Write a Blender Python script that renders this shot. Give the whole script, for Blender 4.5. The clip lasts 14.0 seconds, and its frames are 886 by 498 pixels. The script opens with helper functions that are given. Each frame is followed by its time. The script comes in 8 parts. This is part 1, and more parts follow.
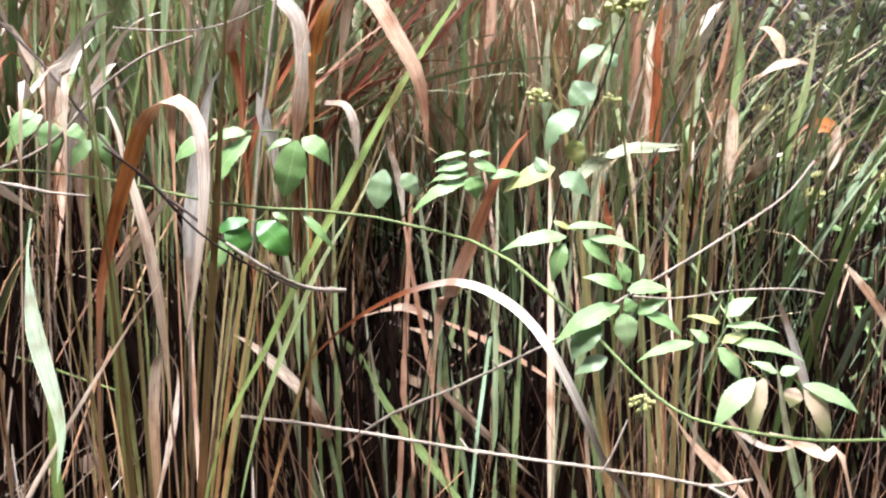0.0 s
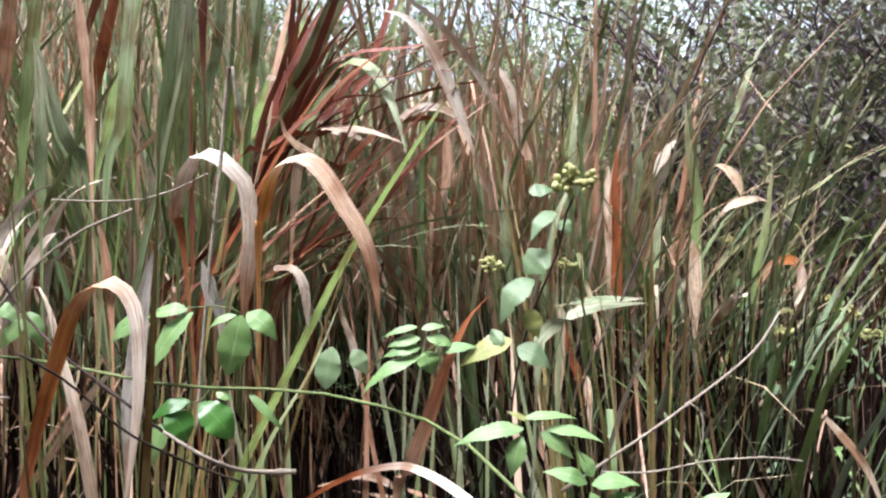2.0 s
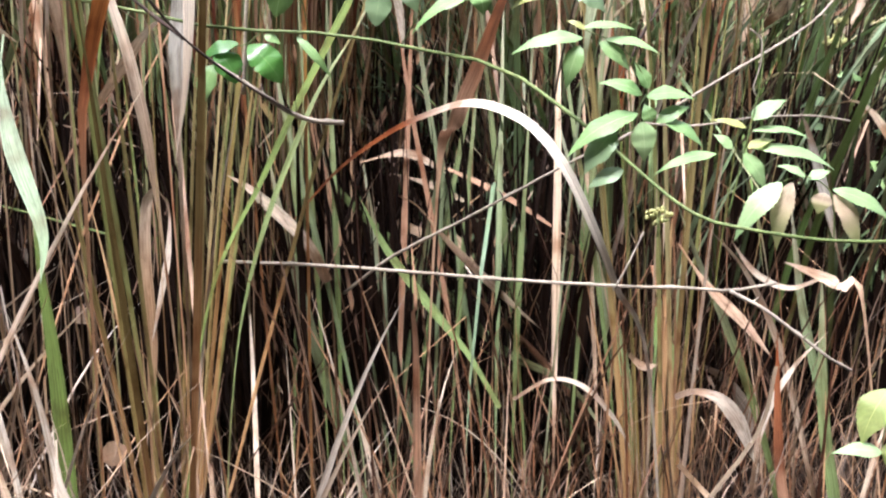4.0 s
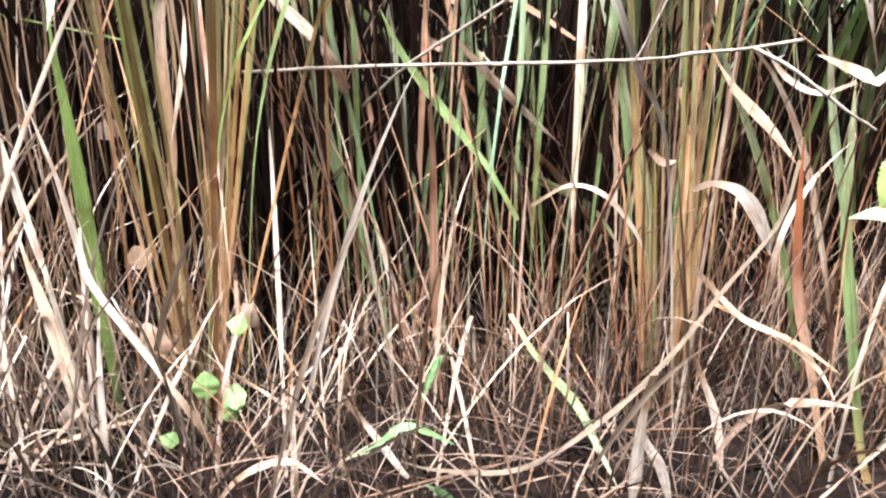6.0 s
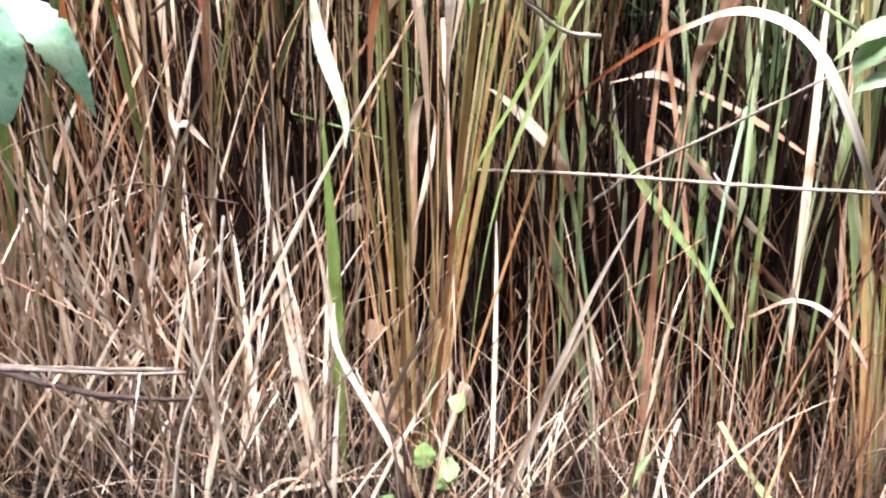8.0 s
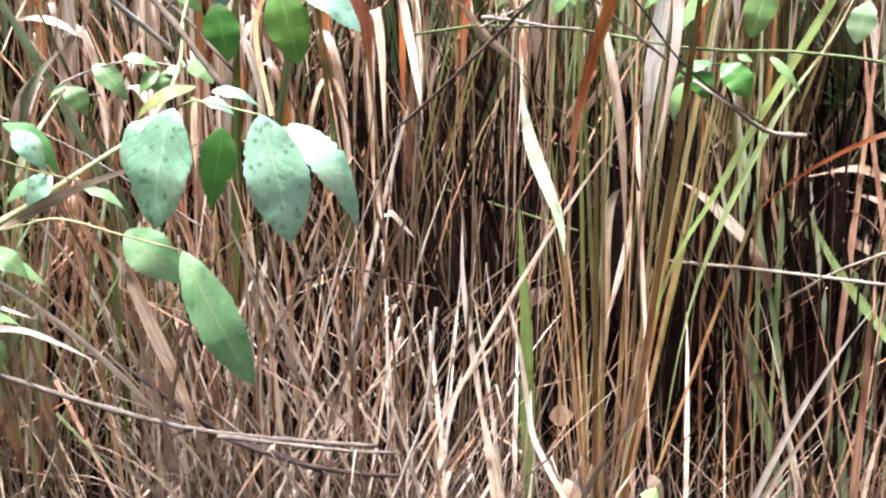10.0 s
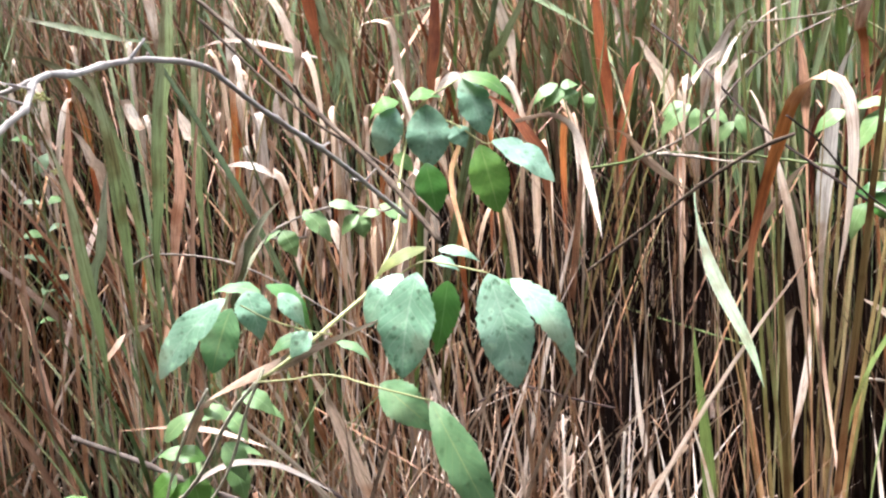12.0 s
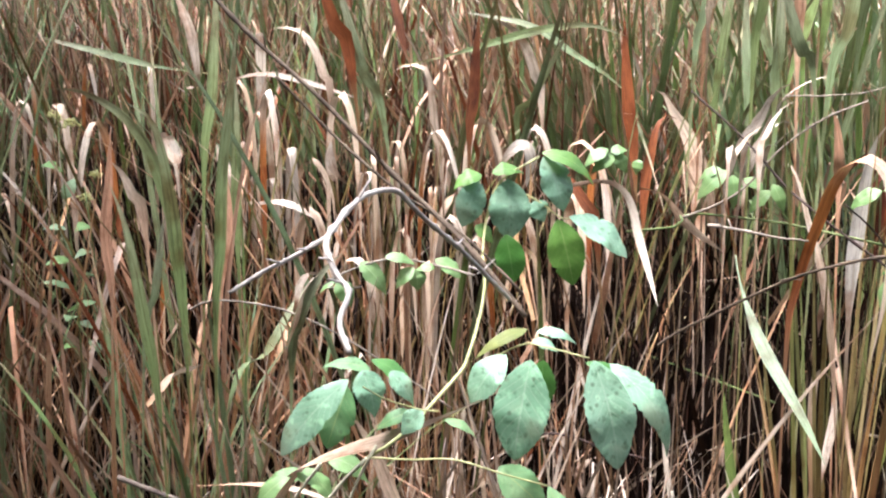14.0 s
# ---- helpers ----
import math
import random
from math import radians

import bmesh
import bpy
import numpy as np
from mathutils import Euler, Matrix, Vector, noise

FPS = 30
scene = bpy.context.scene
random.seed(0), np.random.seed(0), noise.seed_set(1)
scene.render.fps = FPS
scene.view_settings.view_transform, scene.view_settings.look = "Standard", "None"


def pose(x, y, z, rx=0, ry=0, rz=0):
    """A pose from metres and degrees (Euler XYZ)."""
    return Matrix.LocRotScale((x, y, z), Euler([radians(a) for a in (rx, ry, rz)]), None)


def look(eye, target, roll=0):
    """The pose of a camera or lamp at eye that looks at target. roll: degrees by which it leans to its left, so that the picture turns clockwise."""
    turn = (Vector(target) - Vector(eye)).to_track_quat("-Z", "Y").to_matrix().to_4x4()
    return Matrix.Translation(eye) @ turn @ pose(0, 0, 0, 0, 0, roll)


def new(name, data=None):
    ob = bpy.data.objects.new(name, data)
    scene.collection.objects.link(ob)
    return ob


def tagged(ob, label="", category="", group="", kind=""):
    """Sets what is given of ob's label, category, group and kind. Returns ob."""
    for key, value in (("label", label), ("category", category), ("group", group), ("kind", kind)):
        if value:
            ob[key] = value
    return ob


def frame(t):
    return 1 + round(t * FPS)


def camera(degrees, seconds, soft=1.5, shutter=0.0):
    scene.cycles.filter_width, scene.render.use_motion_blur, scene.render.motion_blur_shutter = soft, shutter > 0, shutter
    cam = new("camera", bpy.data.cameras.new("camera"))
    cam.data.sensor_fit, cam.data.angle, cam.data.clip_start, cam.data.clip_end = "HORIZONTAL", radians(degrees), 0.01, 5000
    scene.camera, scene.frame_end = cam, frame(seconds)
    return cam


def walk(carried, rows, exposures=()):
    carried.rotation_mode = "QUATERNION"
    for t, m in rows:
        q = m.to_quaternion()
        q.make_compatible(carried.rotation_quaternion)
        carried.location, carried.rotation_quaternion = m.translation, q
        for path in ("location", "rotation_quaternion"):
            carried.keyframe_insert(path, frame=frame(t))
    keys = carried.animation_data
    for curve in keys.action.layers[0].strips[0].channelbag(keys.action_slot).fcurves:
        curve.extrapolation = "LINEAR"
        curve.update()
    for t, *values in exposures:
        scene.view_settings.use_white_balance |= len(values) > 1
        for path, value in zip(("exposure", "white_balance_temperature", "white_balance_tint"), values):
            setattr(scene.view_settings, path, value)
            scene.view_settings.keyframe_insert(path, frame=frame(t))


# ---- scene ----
cam = camera(57.5, 14.0, soft=2.25)
PATH = [
    (0, (0.04, 0.048, 0.889), (-0.032, 2.036, 0.687), -0.8),
    (0.5, (0.054, 0.065, 0.943), (-0.008, 2.062, 0.852), -2.1),
    (1, (0.06, 0.065, 0.988), (-0.021, 2.061, 1.081), -3.5),
    (1.5, (0.058, 0.081, 1.003), (0.025, 2.073, 1.176), -3.6),
    (2, (0.071, 0.102, 0.975), (0.064, 2.101, 1.023), -2.6),
    (2.5, (0.071, 0.103, 0.969), (0.068, 2.103, 0.968), -3.0),
    (3, (0.058, 0.105, 0.912), (0.041, 2.099, 0.759), -2.7),
    (3.5, (0.04, 0.093, 0.846), (-0.009, 2.066, 0.522), -1.7),
    (4, (0.028, 0.085, 0.784), (-0.036, 2.037, 0.354), -0.7),
    (6.5, (0.046, 0.046, 0.674), (-0.154, 1.903, -0.041), -0.7),
    (7, (0.044, 0.018, 0.685), (-0.297, 1.89, 0.071), -0.8),
    (7.5, (0.025, 0, 0.69), (-0.44, 1.874, 0.168), -0.7),
    (8, (0.011, -0.007, 0.731), (-0.586, 1.828, 0.203), -0.2),
    (10.5, (-0.059, -0.083, 0.786), (-1.075, 1.606, 0.449), -1.9),
    (11, (-0.075, -0.1, 0.795), (-1.178, 1.541, 0.492), -2.9),
    (11.5, (-0.077, -0.141, 0.82), (-1.262, 1.457, 0.614), -3.2),
    (12, (-0.077, -0.167, 0.848), (-1.284, 1.422, 0.708), -3.5),
    (12.5, (-0.082, -0.183, 0.905), (-1.293, 1.408, 0.879), -3.9),
    (13, (-0.095, -0.203, 0.941), (-1.244, 1.435, 0.967), -3.6),
    (13.5, (-0.142, -0.233, 0.941), (-1.243, 1.437, 0.892), -1.5),
    (14, (-0.179, -0.281, 0.938), (-1.296, 1.373, 0.801), -1.1),
]
walk(cam, [(t, look(eye, target, roll)) for t, eye, target, roll in PATH],
     exposures=((0.0, 2.56, 6100, 9), (1.5, 2.14, 6050, 8), (2.0, 2.04, 6100, 10), (2.5, 2.32, 6150, 10), (3.0, 2.35, 6150, 10), (4.0, 2.45, 6150, 9), (6.5, 3.2, 5950, 6), (8.0, 3.15, 6150, 9), (10.5, 2.8, 6150, 11), (14.0, 2.55, 6250, 10)))

# ---- light: a bright overcast sky ----
SUN_UP, SUN_ROUND = 67.0, 209.0
world = bpy.data.worlds.new("sky")
scene.world = world
world.use_nodes = True
wt = world.node_tree
sky = wt.nodes.new("ShaderNodeTexSky")
sky.sky_type, sky.sun_disc = "NISHITA", False
sky.sun_elevation, sky.sun_rotation = radians(SUN_UP), radians(SUN_ROUND)
sky.air_density, sky.dust_density, sky.ozone_density = 1.0, 6.0, 1.0
grey = wt.nodes.new("ShaderNodeHueSaturation")
grey.inputs["Saturation"].default_value = 0.5
wt.links.new(sky.outputs[0], grey.inputs["Color"])
wt.links.new(grey.outputs[0], wt.nodes["Background"].inputs[0])
wt.nodes["Background"].inputs[1].default_value = 0.15
sun_data = bpy.data.lights.new("sun", "SUN")
sun_data.energy, sun_data.angle, sun_data.color = 0.95, radians(16), (1.0, 0.96, 1.09)
sun = new("sun", sun_data)
sun.matrix_world = look((0, 0, 0), (-math.sin(radians(SUN_ROUND)) * math.cos(radians(SUN_UP)),
                                    -math.cos(radians(SUN_ROUND)) * math.cos(radians(SUN_UP)), -math.sin(radians(SUN_UP))))


# ---- materials ----
def nodes_of(name):
    m = bpy.data.materials.new(name)
    m.use_nodes = True
    nt = m.node_tree
    return m, nt, nt.nodes["Principled BSDF"], nt.nodes["Material Output"]


def add(nt, kind, **values):
    n = nt.nodes.new(kind)
    for k, v in values.items():
        n.inputs[k].default_value = v
    return n


def ramp(nt, stops, fac):
    r = nt.nodes.new("ShaderNodeValToRGB")
    while len(r.color_ramp.elements) < len(stops):
        r.color_ramp.elements.new(0.5)
    for e, (p, c) in zip(r.color_ramp.elements, stops):
        e.position, e.color = p, (*c, 1)
    nt.links.new(fac, r.inputs[0])
    return r.outputs[0]


def maths(nt, op, a, b):
    n = nt.nodes.new("ShaderNodeMath")
    n.operation = op
    for i, v in enumerate((a, b)):
        if isinstance(v, (int, float)):
            n.inputs[i].default_value = v
        else:
            nt.links.new(v, n.inputs[i])
    return n.outputs[0]


def mixed(nt, fac, a, b, how="MIX"):
    n = nt.nodes.new("ShaderNodeMix")
    n.data_type, n.blend_type = "RGBA", how
    for i, v in ((0, fac), (6, a), (7, b)):
        if isinstance(v, tuple):
            n.inputs[i].default_value = (*v, 1)
        elif isinstance(v, (int, float)):
            n.inputs[i].default_value = v
        else:
            nt.links.new(v, n.inputs[i])
    return n.outputs[2]


def chance(nt):
    """A random value for each blade or leaf, be it an object or an island of a mesh."""
    a = nt.nodes.new("ShaderNodeObjectInfo").outputs["Random"]
    b = nt.nodes.new("ShaderNodeNewGeometry").outputs["Random Per Island"]
    return maths(nt, "FRACT", maths(nt, "ADD", a, b), 0.0)


def see_through(nt, bsdf, out, colour, share):
    """Thin tissue that lets part of the light pass."""
    if share <= 0:
        return
    tr = nt.nodes.new("ShaderNodeBsdfTranslucent")
    nt.links.new(colour, tr.inputs[0])
    mx = add(nt, "ShaderNodeMixShader", Fac=share)
    nt.links.new(bsdf.outputs[0], mx.inputs[1])
    nt.links.new(tr.outputs[0], mx.inputs[2])
    nt.links.new(mx.outputs[0], out.inputs[0])


def blade_material(name, kinds, along, rough=0.47, glow=0.1, streak=0.35, stray=1.0):
    """Grass tissue. kinds: the colours among which each blade falls; along: (place, colour, share) that the blade
    takes on from its base (0) to its tip (1)."""
    m, nt, bsdf, out = nodes_of(name)
    uv = nt.nodes.new("ShaderNodeUVMap").outputs[0]
    split = nt.nodes.new("ShaderNodeSeparateXYZ")
    nt.links.new(uv, split.inputs[0])
    rnd = chance(nt)
    stops = [(i / max(1, len(kinds) - 1), c) for i, c in enumerate(kinds)]
    colour = ramp(nt, stops, rnd) if len(kinds) > 1 else mixed(nt, 0.0, kinds[0], kinds[0])
    # long streaks and blotches of wear, at two scales
    place = nt.nodes.new("ShaderNodeMapping")
    place.inputs["Scale"].default_value = (2.2, 7.0, 1)
    nt.links.new(uv, place.inputs[0])
    shift = nt.nodes.new("ShaderNodeCombineXYZ")
    nt.links.new(maths(nt, "MULTIPLY", rnd, 37.0), shift.inputs[1])
    nt.links.new(maths(nt, "MULTIPLY", rnd, 11.0), shift.inputs[2])
    nt.links.new(shift.outputs[0], place.inputs["Location"])
    fibre = add(nt, "ShaderNodeTexNoise", Scale=1.6, Detail=5.0, Roughness=0.7)
    nt.links.new(place.outputs[0], fibre.inputs["Vector"])
    blot = add(nt, "ShaderNodeTexNoise", Scale=14.0, Detail=3.0)
    texco = nt.nodes.new("ShaderNodeTexCoord").outputs["Object"]
    nt.links.new(texco, blot.inputs["Vector"])
    jitter = maths(nt, "ADD", split.outputs[1], maths(nt, "MULTIPLY", maths(nt, "SUBTRACT", fibre.outputs[0], 0.5), 0.35 * stray))
    jitter = maths(nt, "ADD", jitter, maths(nt, "MULTIPLY", maths(nt, "SUBTRACT", rnd, 0.5), 0.2 * stray))
    if along:
        tint = ramp(nt, [(p, c) for p, c, _ in along], jitter)
        amount = ramp(nt, [(p, (a, a, a)) for p, _, a in along], jitter)
        colour = mixed(nt, amount, colour, tint)
    dark = ramp(nt, [(0.3, (1 - streak * 1.3, 1 - streak * 1.5, 1 - streak * 1.6)), (0.5, (1, 1, 1)), (0.72, (1.0 + streak * 0.4,) * 3)], fibre.outputs[0])
    colour = mixed(nt, 1.0, colour, dark, "MULTIPLY")
    spots = ramp(nt, [(0.32, (0.5, 0.32, 0.22)), (0.47, (1, 1, 1))], blot.outputs[0])
    colour = mixed(nt, 0.8, colour, spots, "MULTIPLY")
    thin = nt.nodes.new("ShaderNodeMapping")
    thin.inputs["Scale"].default_value = (12, 3.0, 1)
    nt.links.new(uv, thin.inputs[0])
    nt.links.new(shift.outputs[0], thin.inputs["Location"])
    lines = add(nt, "ShaderNodeTexNoise", Scale=1.0, Detail=3.0, Roughness=0.6)
    nt.links.new(thin.outputs[0], lines.inputs["Vector"])
    colour = mixed(nt, 0.8, colour, ramp(nt, [(0.35, (0.55, 0.5, 0.46)), (0.5, (1, 1, 1)), (0.65, (1.25, 1.25, 1.25))], lines.outputs[0]), "MULTIPLY")
    nt.links.new(colour, bsdf.inputs["Base Color"])
    bsdf.inputs["Roughness"].default_value = rough
    bsdf.inputs["Specular IOR Level"].default_value = 0.35 if rough < 0.8 else 0.1
    ribs = nt.nodes.new("ShaderNodeTexWave")
    ribs.inputs["Scale"].default_value, ribs.inputs["Distortion"].default_value = 2.2, 0.4
    nt.links.new(uv, ribs.inputs["Vector"])
    bump = add(nt, "ShaderNodeBump", Strength=0.25, Distance=0.001)
    nt.links.new(ribs.outputs[1], bump.inputs["Height"])
    nt.links.new(bump.outputs[0], bsdf.inputs["Normal"])
    see_through(nt, bsdf, out, colour, glow)
    return m


STRAW, TAN, PALE, RUST = (0.56, 0.315, 0.155), (0.56, 0.395, 0.285), (0.56, 0.48, 0.395), (0.25, 0.075, 0.026)
GREEN, SAGE, LIME, GREY = (0.10, 0.17, 0.05), (0.20, 0.28, 0.145), (0.17, 0.275, 0.07), (0.34, 0.29, 0.25)
OLIVE, PINK = (0.17, 0.17, 0.07), (0.50, 0.28, 0.18)
dry_foot = [(0.0, STRAW, 0.7), (0.2, STRAW, 0.4), (0.36, STRAW, 0.0), (0.8, RUST, 0.0), (0.97, TAN, 0.7)]
M_GREEN = blade_material("grass_green", [GREEN, SAGE, OLIVE, SAGE, LIME, SAGE], dry_foot)
# lighter, bluer kinds: the haze over the farther grass is mixed into them
M_MEADOW = blade_material("grass_meadow", [(0.20, 0.29, 0.19), LIME, (0.27, 0.35, 0.24), (0.20, 0.30, 0.13), (0.23, 0.31, 0.20)], dry_foot)
M_FRESH = blade_material("grass_fresh", [(0.25, 0.34, 0.12), (0.20, 0.31, 0.15), (0.32, 0.38, 0.16), (0.23, 0.34, 0.19), (0.34, 0.36, 0.17)], dry_foot, glow=0.2)
M_TAN = blade_material("grass_tan", [TAN, PINK, STRAW, PALE, (0.46, 0.20, 0.09), PINK, GREY], [(0.0, STRAW, 0.5), (0.4, TAN, 0.0), (0.9, PALE, 0.3)])
M_RUST = blade_material("grass_rust", [RUST, (0.30, 0.10, 0.04), (0.24, 0.12, 0.07), RUST], [(0.0, STRAW, 0.7), (0.35, RUST, 0.0)])
M_STRAW = blade_material("grass_straw", [STRAW, (0.56, 0.36, 0.18), GREY, (0.42, 0.20, 0.08), PALE], [(0.0, GREY, 0.2), (0.6, TAN, 0.1)], glow=0.1)
M_STALK = blade_material("grass_stalk", [(0.14, 0.17, 0.045), (0.46, 0.28, 0.13), (0.28, 0.11, 0.04), (0.18, 0.22, 0.07), (0.50, 0.36, 0.21), (0.40, 0.20, 0.08), (0.20, 0.25, 0.09), (0.48, 0.29, 0.14), (0.10, 0.05, 0.025)],
                        [(0.0, (0.52, 0.28, 0.13), 0.45), (0.33, (0.50, 0.26, 0.12), 0.3), (0.48, (0.14, 0.165, 0.05), 0.45), (0.8, (0.15, 0.18, 0.06), 0.5)], streak=0.4)
M_WIRY = blade_material("wiry_stems", [(0.10, 0.06, 0.04), (0.40, 0.28, 0.20), (0.04, 0.025, 0.018), (0.46, 0.36, 0.28), (0.20, 0.11, 0.065), (0.05, 0.035, 0.027), (0.30, 0.20, 0.14)], [], glow=0.0)
M_BLEACHED = blade_material("bleached_straw", [(0.60, 0.50, 0.39), (0.48, 0.36, 0.26), (0.64, 0.56, 0.47), (0.54, 0.45, 0.36)], [(0.0, GREY, 0.5), (0.4, TAN, 0.0)], glow=0.05)
# darker copy of the wiry kinds: shade under the tussocks put into colour
M_WIRYSHADE = blade_material("low_wiry_stems", [(0.06, 0.04, 0.03), (0.18, 0.12, 0.08), (0.03, 0.02, 0.015), (0.28, 0.21, 0.15), (0.10, 0.055, 0.03)], [], glow=0.0)
M_PALESTRAW = blade_material("pale_straw", [(0.44, 0.30, 0.19), (0.48, 0.37, 0.27), (0.34, 0.27, 0.20), (0.56, 0.46, 0.35), (0.36, 0.20, 0.10), (0.26, 0.16, 0.10)], [(0.0, GREY, 0.4), (0.5, TAN, 0.0)], glow=0.05)
# dead-blade brown, darkened further to paint the reddish shade of the gaps
M_BROWNSHADE = blade_material("brown_shade_blade", [(0.11, 0.042, 0.022), (0.18, 0.07, 0.034), (0.05, 0.022, 0.014), (0.13, 0.075, 0.036)], [], rough=0.7, glow=0.05)
M_RUSTSTEM = blade_material("rust_stem", [(0.36, 0.16, 0.075), (0.52, 0.33, 0.19), (0.24, 0.095, 0.045), (0.58, 0.40, 0.26), (0.34, 0.17, 0.08)], [(0.0, STRAW, 0.4), (0.5, RUST, 0.0)], glow=0.05)
M_TANGLE = blade_material("tangled_stem", [(0.24, 0.115, 0.065), (0.36, 0.22, 0.14), (0.14, 0.055, 0.033), (0.45, 0.33, 0.23), (0.18, 0.095, 0.06), (0.28, 0.15, 0.08)], [], glow=0.05)
# near-black kinds that hold the shade of the gaps in their colour
M_GAPSHADE = blade_material("gap_shade", [(0.014, 0.008, 0.006), (0.026, 0.014, 0.009), (0.010, 0.006, 0.005)], [], rough=0.9, glow=0.0)


def soil_material():
    m, nt, bsdf, _ = nodes_of("soil")
    co = nt.nodes.new("ShaderNodeTexCoord").outputs["Object"]
    a, b = add(nt, "ShaderNodeTexNoise", Scale=6.0, Detail=6.0), add(nt, "ShaderNodeTexNoise", Scale=70.0, Detail=5.0)
    for n in (a, b):
        nt.links.new(co, n.inputs["Vector"])
    # soil taken near black; its colour includes the shade between the stems
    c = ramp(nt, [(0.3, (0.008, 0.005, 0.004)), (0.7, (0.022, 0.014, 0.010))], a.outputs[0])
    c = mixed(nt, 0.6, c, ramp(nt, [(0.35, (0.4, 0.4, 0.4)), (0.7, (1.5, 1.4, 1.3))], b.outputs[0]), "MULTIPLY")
    nt.links.new(c, bsdf.inputs["Base Color"])
    bsdf.inputs["Roughness"].default_value = 0.95
    bsdf.inputs["Specular IOR Level"].default_value = 0.1
    bump = add(nt, "ShaderNodeBump", Strength=0.8, Distance=0.01)
    nt.links.new(b.outputs[0], bump.inputs["Height"])
    nt.links.new(bump.outputs[0], bsdf.inputs["Normal"])
    return m


M_SOIL = soil_material()


def leaf_material(name, kinds, vein, spots=0.3, rough=0.45, glow=0.3, edge=None, ribbed=0.16, blotch=0.0):
    m, nt, bsdf, out = nodes_of(name)
    uv = nt.nodes.new("ShaderNodeUVMap").outputs[0]
    split = nt.nodes.new("ShaderNodeSeparateXYZ")
    nt.links.new(uv, split.inputs[0])
    u, v = split.outputs[0], split.outputs[1]
    rnd = chance(nt)
    colour = ramp(nt, [(i / max(1, len(kinds) - 1), c) for i, c in enumerate(kinds)], rnd)
    co = nt.nodes.new("ShaderNodeTexCoord").outputs["Object"]
    mott = add(nt, "ShaderNodeTexNoise", Scale=95.0, Detail=4.0)
    big = add(nt, "ShaderNodeTexNoise", Scale=22.0, Detail=2.0)
    for n in (mott, big):
        nt.links.new(co, n.inputs["Vector"])
    colour = mixed(nt, 1.0, colour, ramp(nt, [(0.3, (0.72, 0.78, 0.7)), (0.65, (1.12, 1.08, 1.1))], big.outputs[0]), "MULTIPLY")
    colour = mixed(nt, spots, colour, ramp(nt, [(0.3, (0.2, 0.26, 0.18)), (0.42, (1, 1, 1)), (0.56, (1, 1, 1)), (0.7, (1.7, 1.6, 1.6))], mott.outputs[0]), "MULTIPLY")
    across = maths(nt, "ABSOLUTE", maths(nt, "SUBTRACT", u, 0.5), 0.0)
    side = maths(nt, "PINGPONG", maths(nt, "SUBTRACT", maths(nt, "MULTIPLY", v, 9.0), maths(nt, "MULTIPLY", across, 5.0)), 0.5)
    ribs = maths(nt, "LESS_THAN", side, 0.06)
    mid = maths(nt, "LESS_THAN", across, 0.02)
    colour = mixed(nt, maths(nt, "MULTIPLY", ribs, ribbed), colour, vein)
    if blotch:
        eaten = add(nt, "ShaderNodeTexVoronoi", Scale=75.0)
        nt.links.new(co, eaten.inputs["Vector"])
        hole = ramp(nt, [(0.10, (1, 1, 1)), (0.2, (0, 0, 0))], eaten.outputs["Distance"])
        colour = mixed(nt, maths(nt, "MULTIPLY", hole, blotch), colour, (0.07, 0.10, 0.05))
        worn = ramp(nt, [(0.56, (0, 0, 0)), (0.68, (1, 1, 1))], big.outputs[0])
        colour = mixed(nt, maths(nt, "MULTIPLY", worn, blotch * 0.7), colour, (0.42, 0.46, 0.28))
    colour = mixed(nt, maths(nt, "MULTIPLY", mid, 0.45), colour, vein)
    if edge:
        far = ramp(nt, [(0.55, (0, 0, 0)), (1.0, (1, 1, 1))], maths(nt, "ADD", v, maths(nt, "MULTIPLY", big.outputs[0], 0.5)))
        colour = mixed(nt, far, colour, edge)
    nt.links.new(colour, bsdf.inputs["Base Color"])
    bsdf.inputs["Roughness"].default_value = rough
    bump = add(nt, "ShaderNodeBump", Strength=0.5, Distance=0.002)
    nt.links.new(maths(nt, "ADD", maths(nt, "MULTIPLY", side, 0.15), mott.outputs[0]), bump.inputs["Height"])
    nt.links.new(bump.outputs[0], bsdf.inputs["Normal"])
    see_through(nt, bsdf, out, colour, glow)
    return m


def bark_material(name, a, b, rough=0.8):
    m, nt, bsdf, _ = nodes_of(name)
    co = nt.nodes.new("ShaderNodeTexCoord").outputs["Object"]
    n, f = add(nt, "ShaderNodeTexNoise", Scale=25.0, Detail=5.0), add(nt, "ShaderNodeTexNoise", Scale=240.0, Detail=3.0)
    for x in (n, f):
        nt.links.new(co, x.inputs["Vector"])
    bsdf.inputs["Specular IOR Level"].default_value = 0.2
    c = ramp(nt, [(0.3, a), (0.7, b)], n.outputs[0])
    c = mixed(nt, 0.5, c, ramp(nt, [(0.3, (0.5, 0.5, 0.5)), (0.7, (1.3, 1.3, 1.3))], f.outputs[0]), "MULTIPLY")
    nt.links.new(c, bsdf.inputs["Base Color"])
    bsdf.inputs["Roughness"].default_value = rough
    bump = add(nt, "ShaderNodeBump", Strength=0.5, Distance=0.001)
    nt.links.new(f.outputs[0], bump.inputs["Height"])
    nt.links.new(bump.outputs[0], bsdf.inputs["Normal"])
    return m


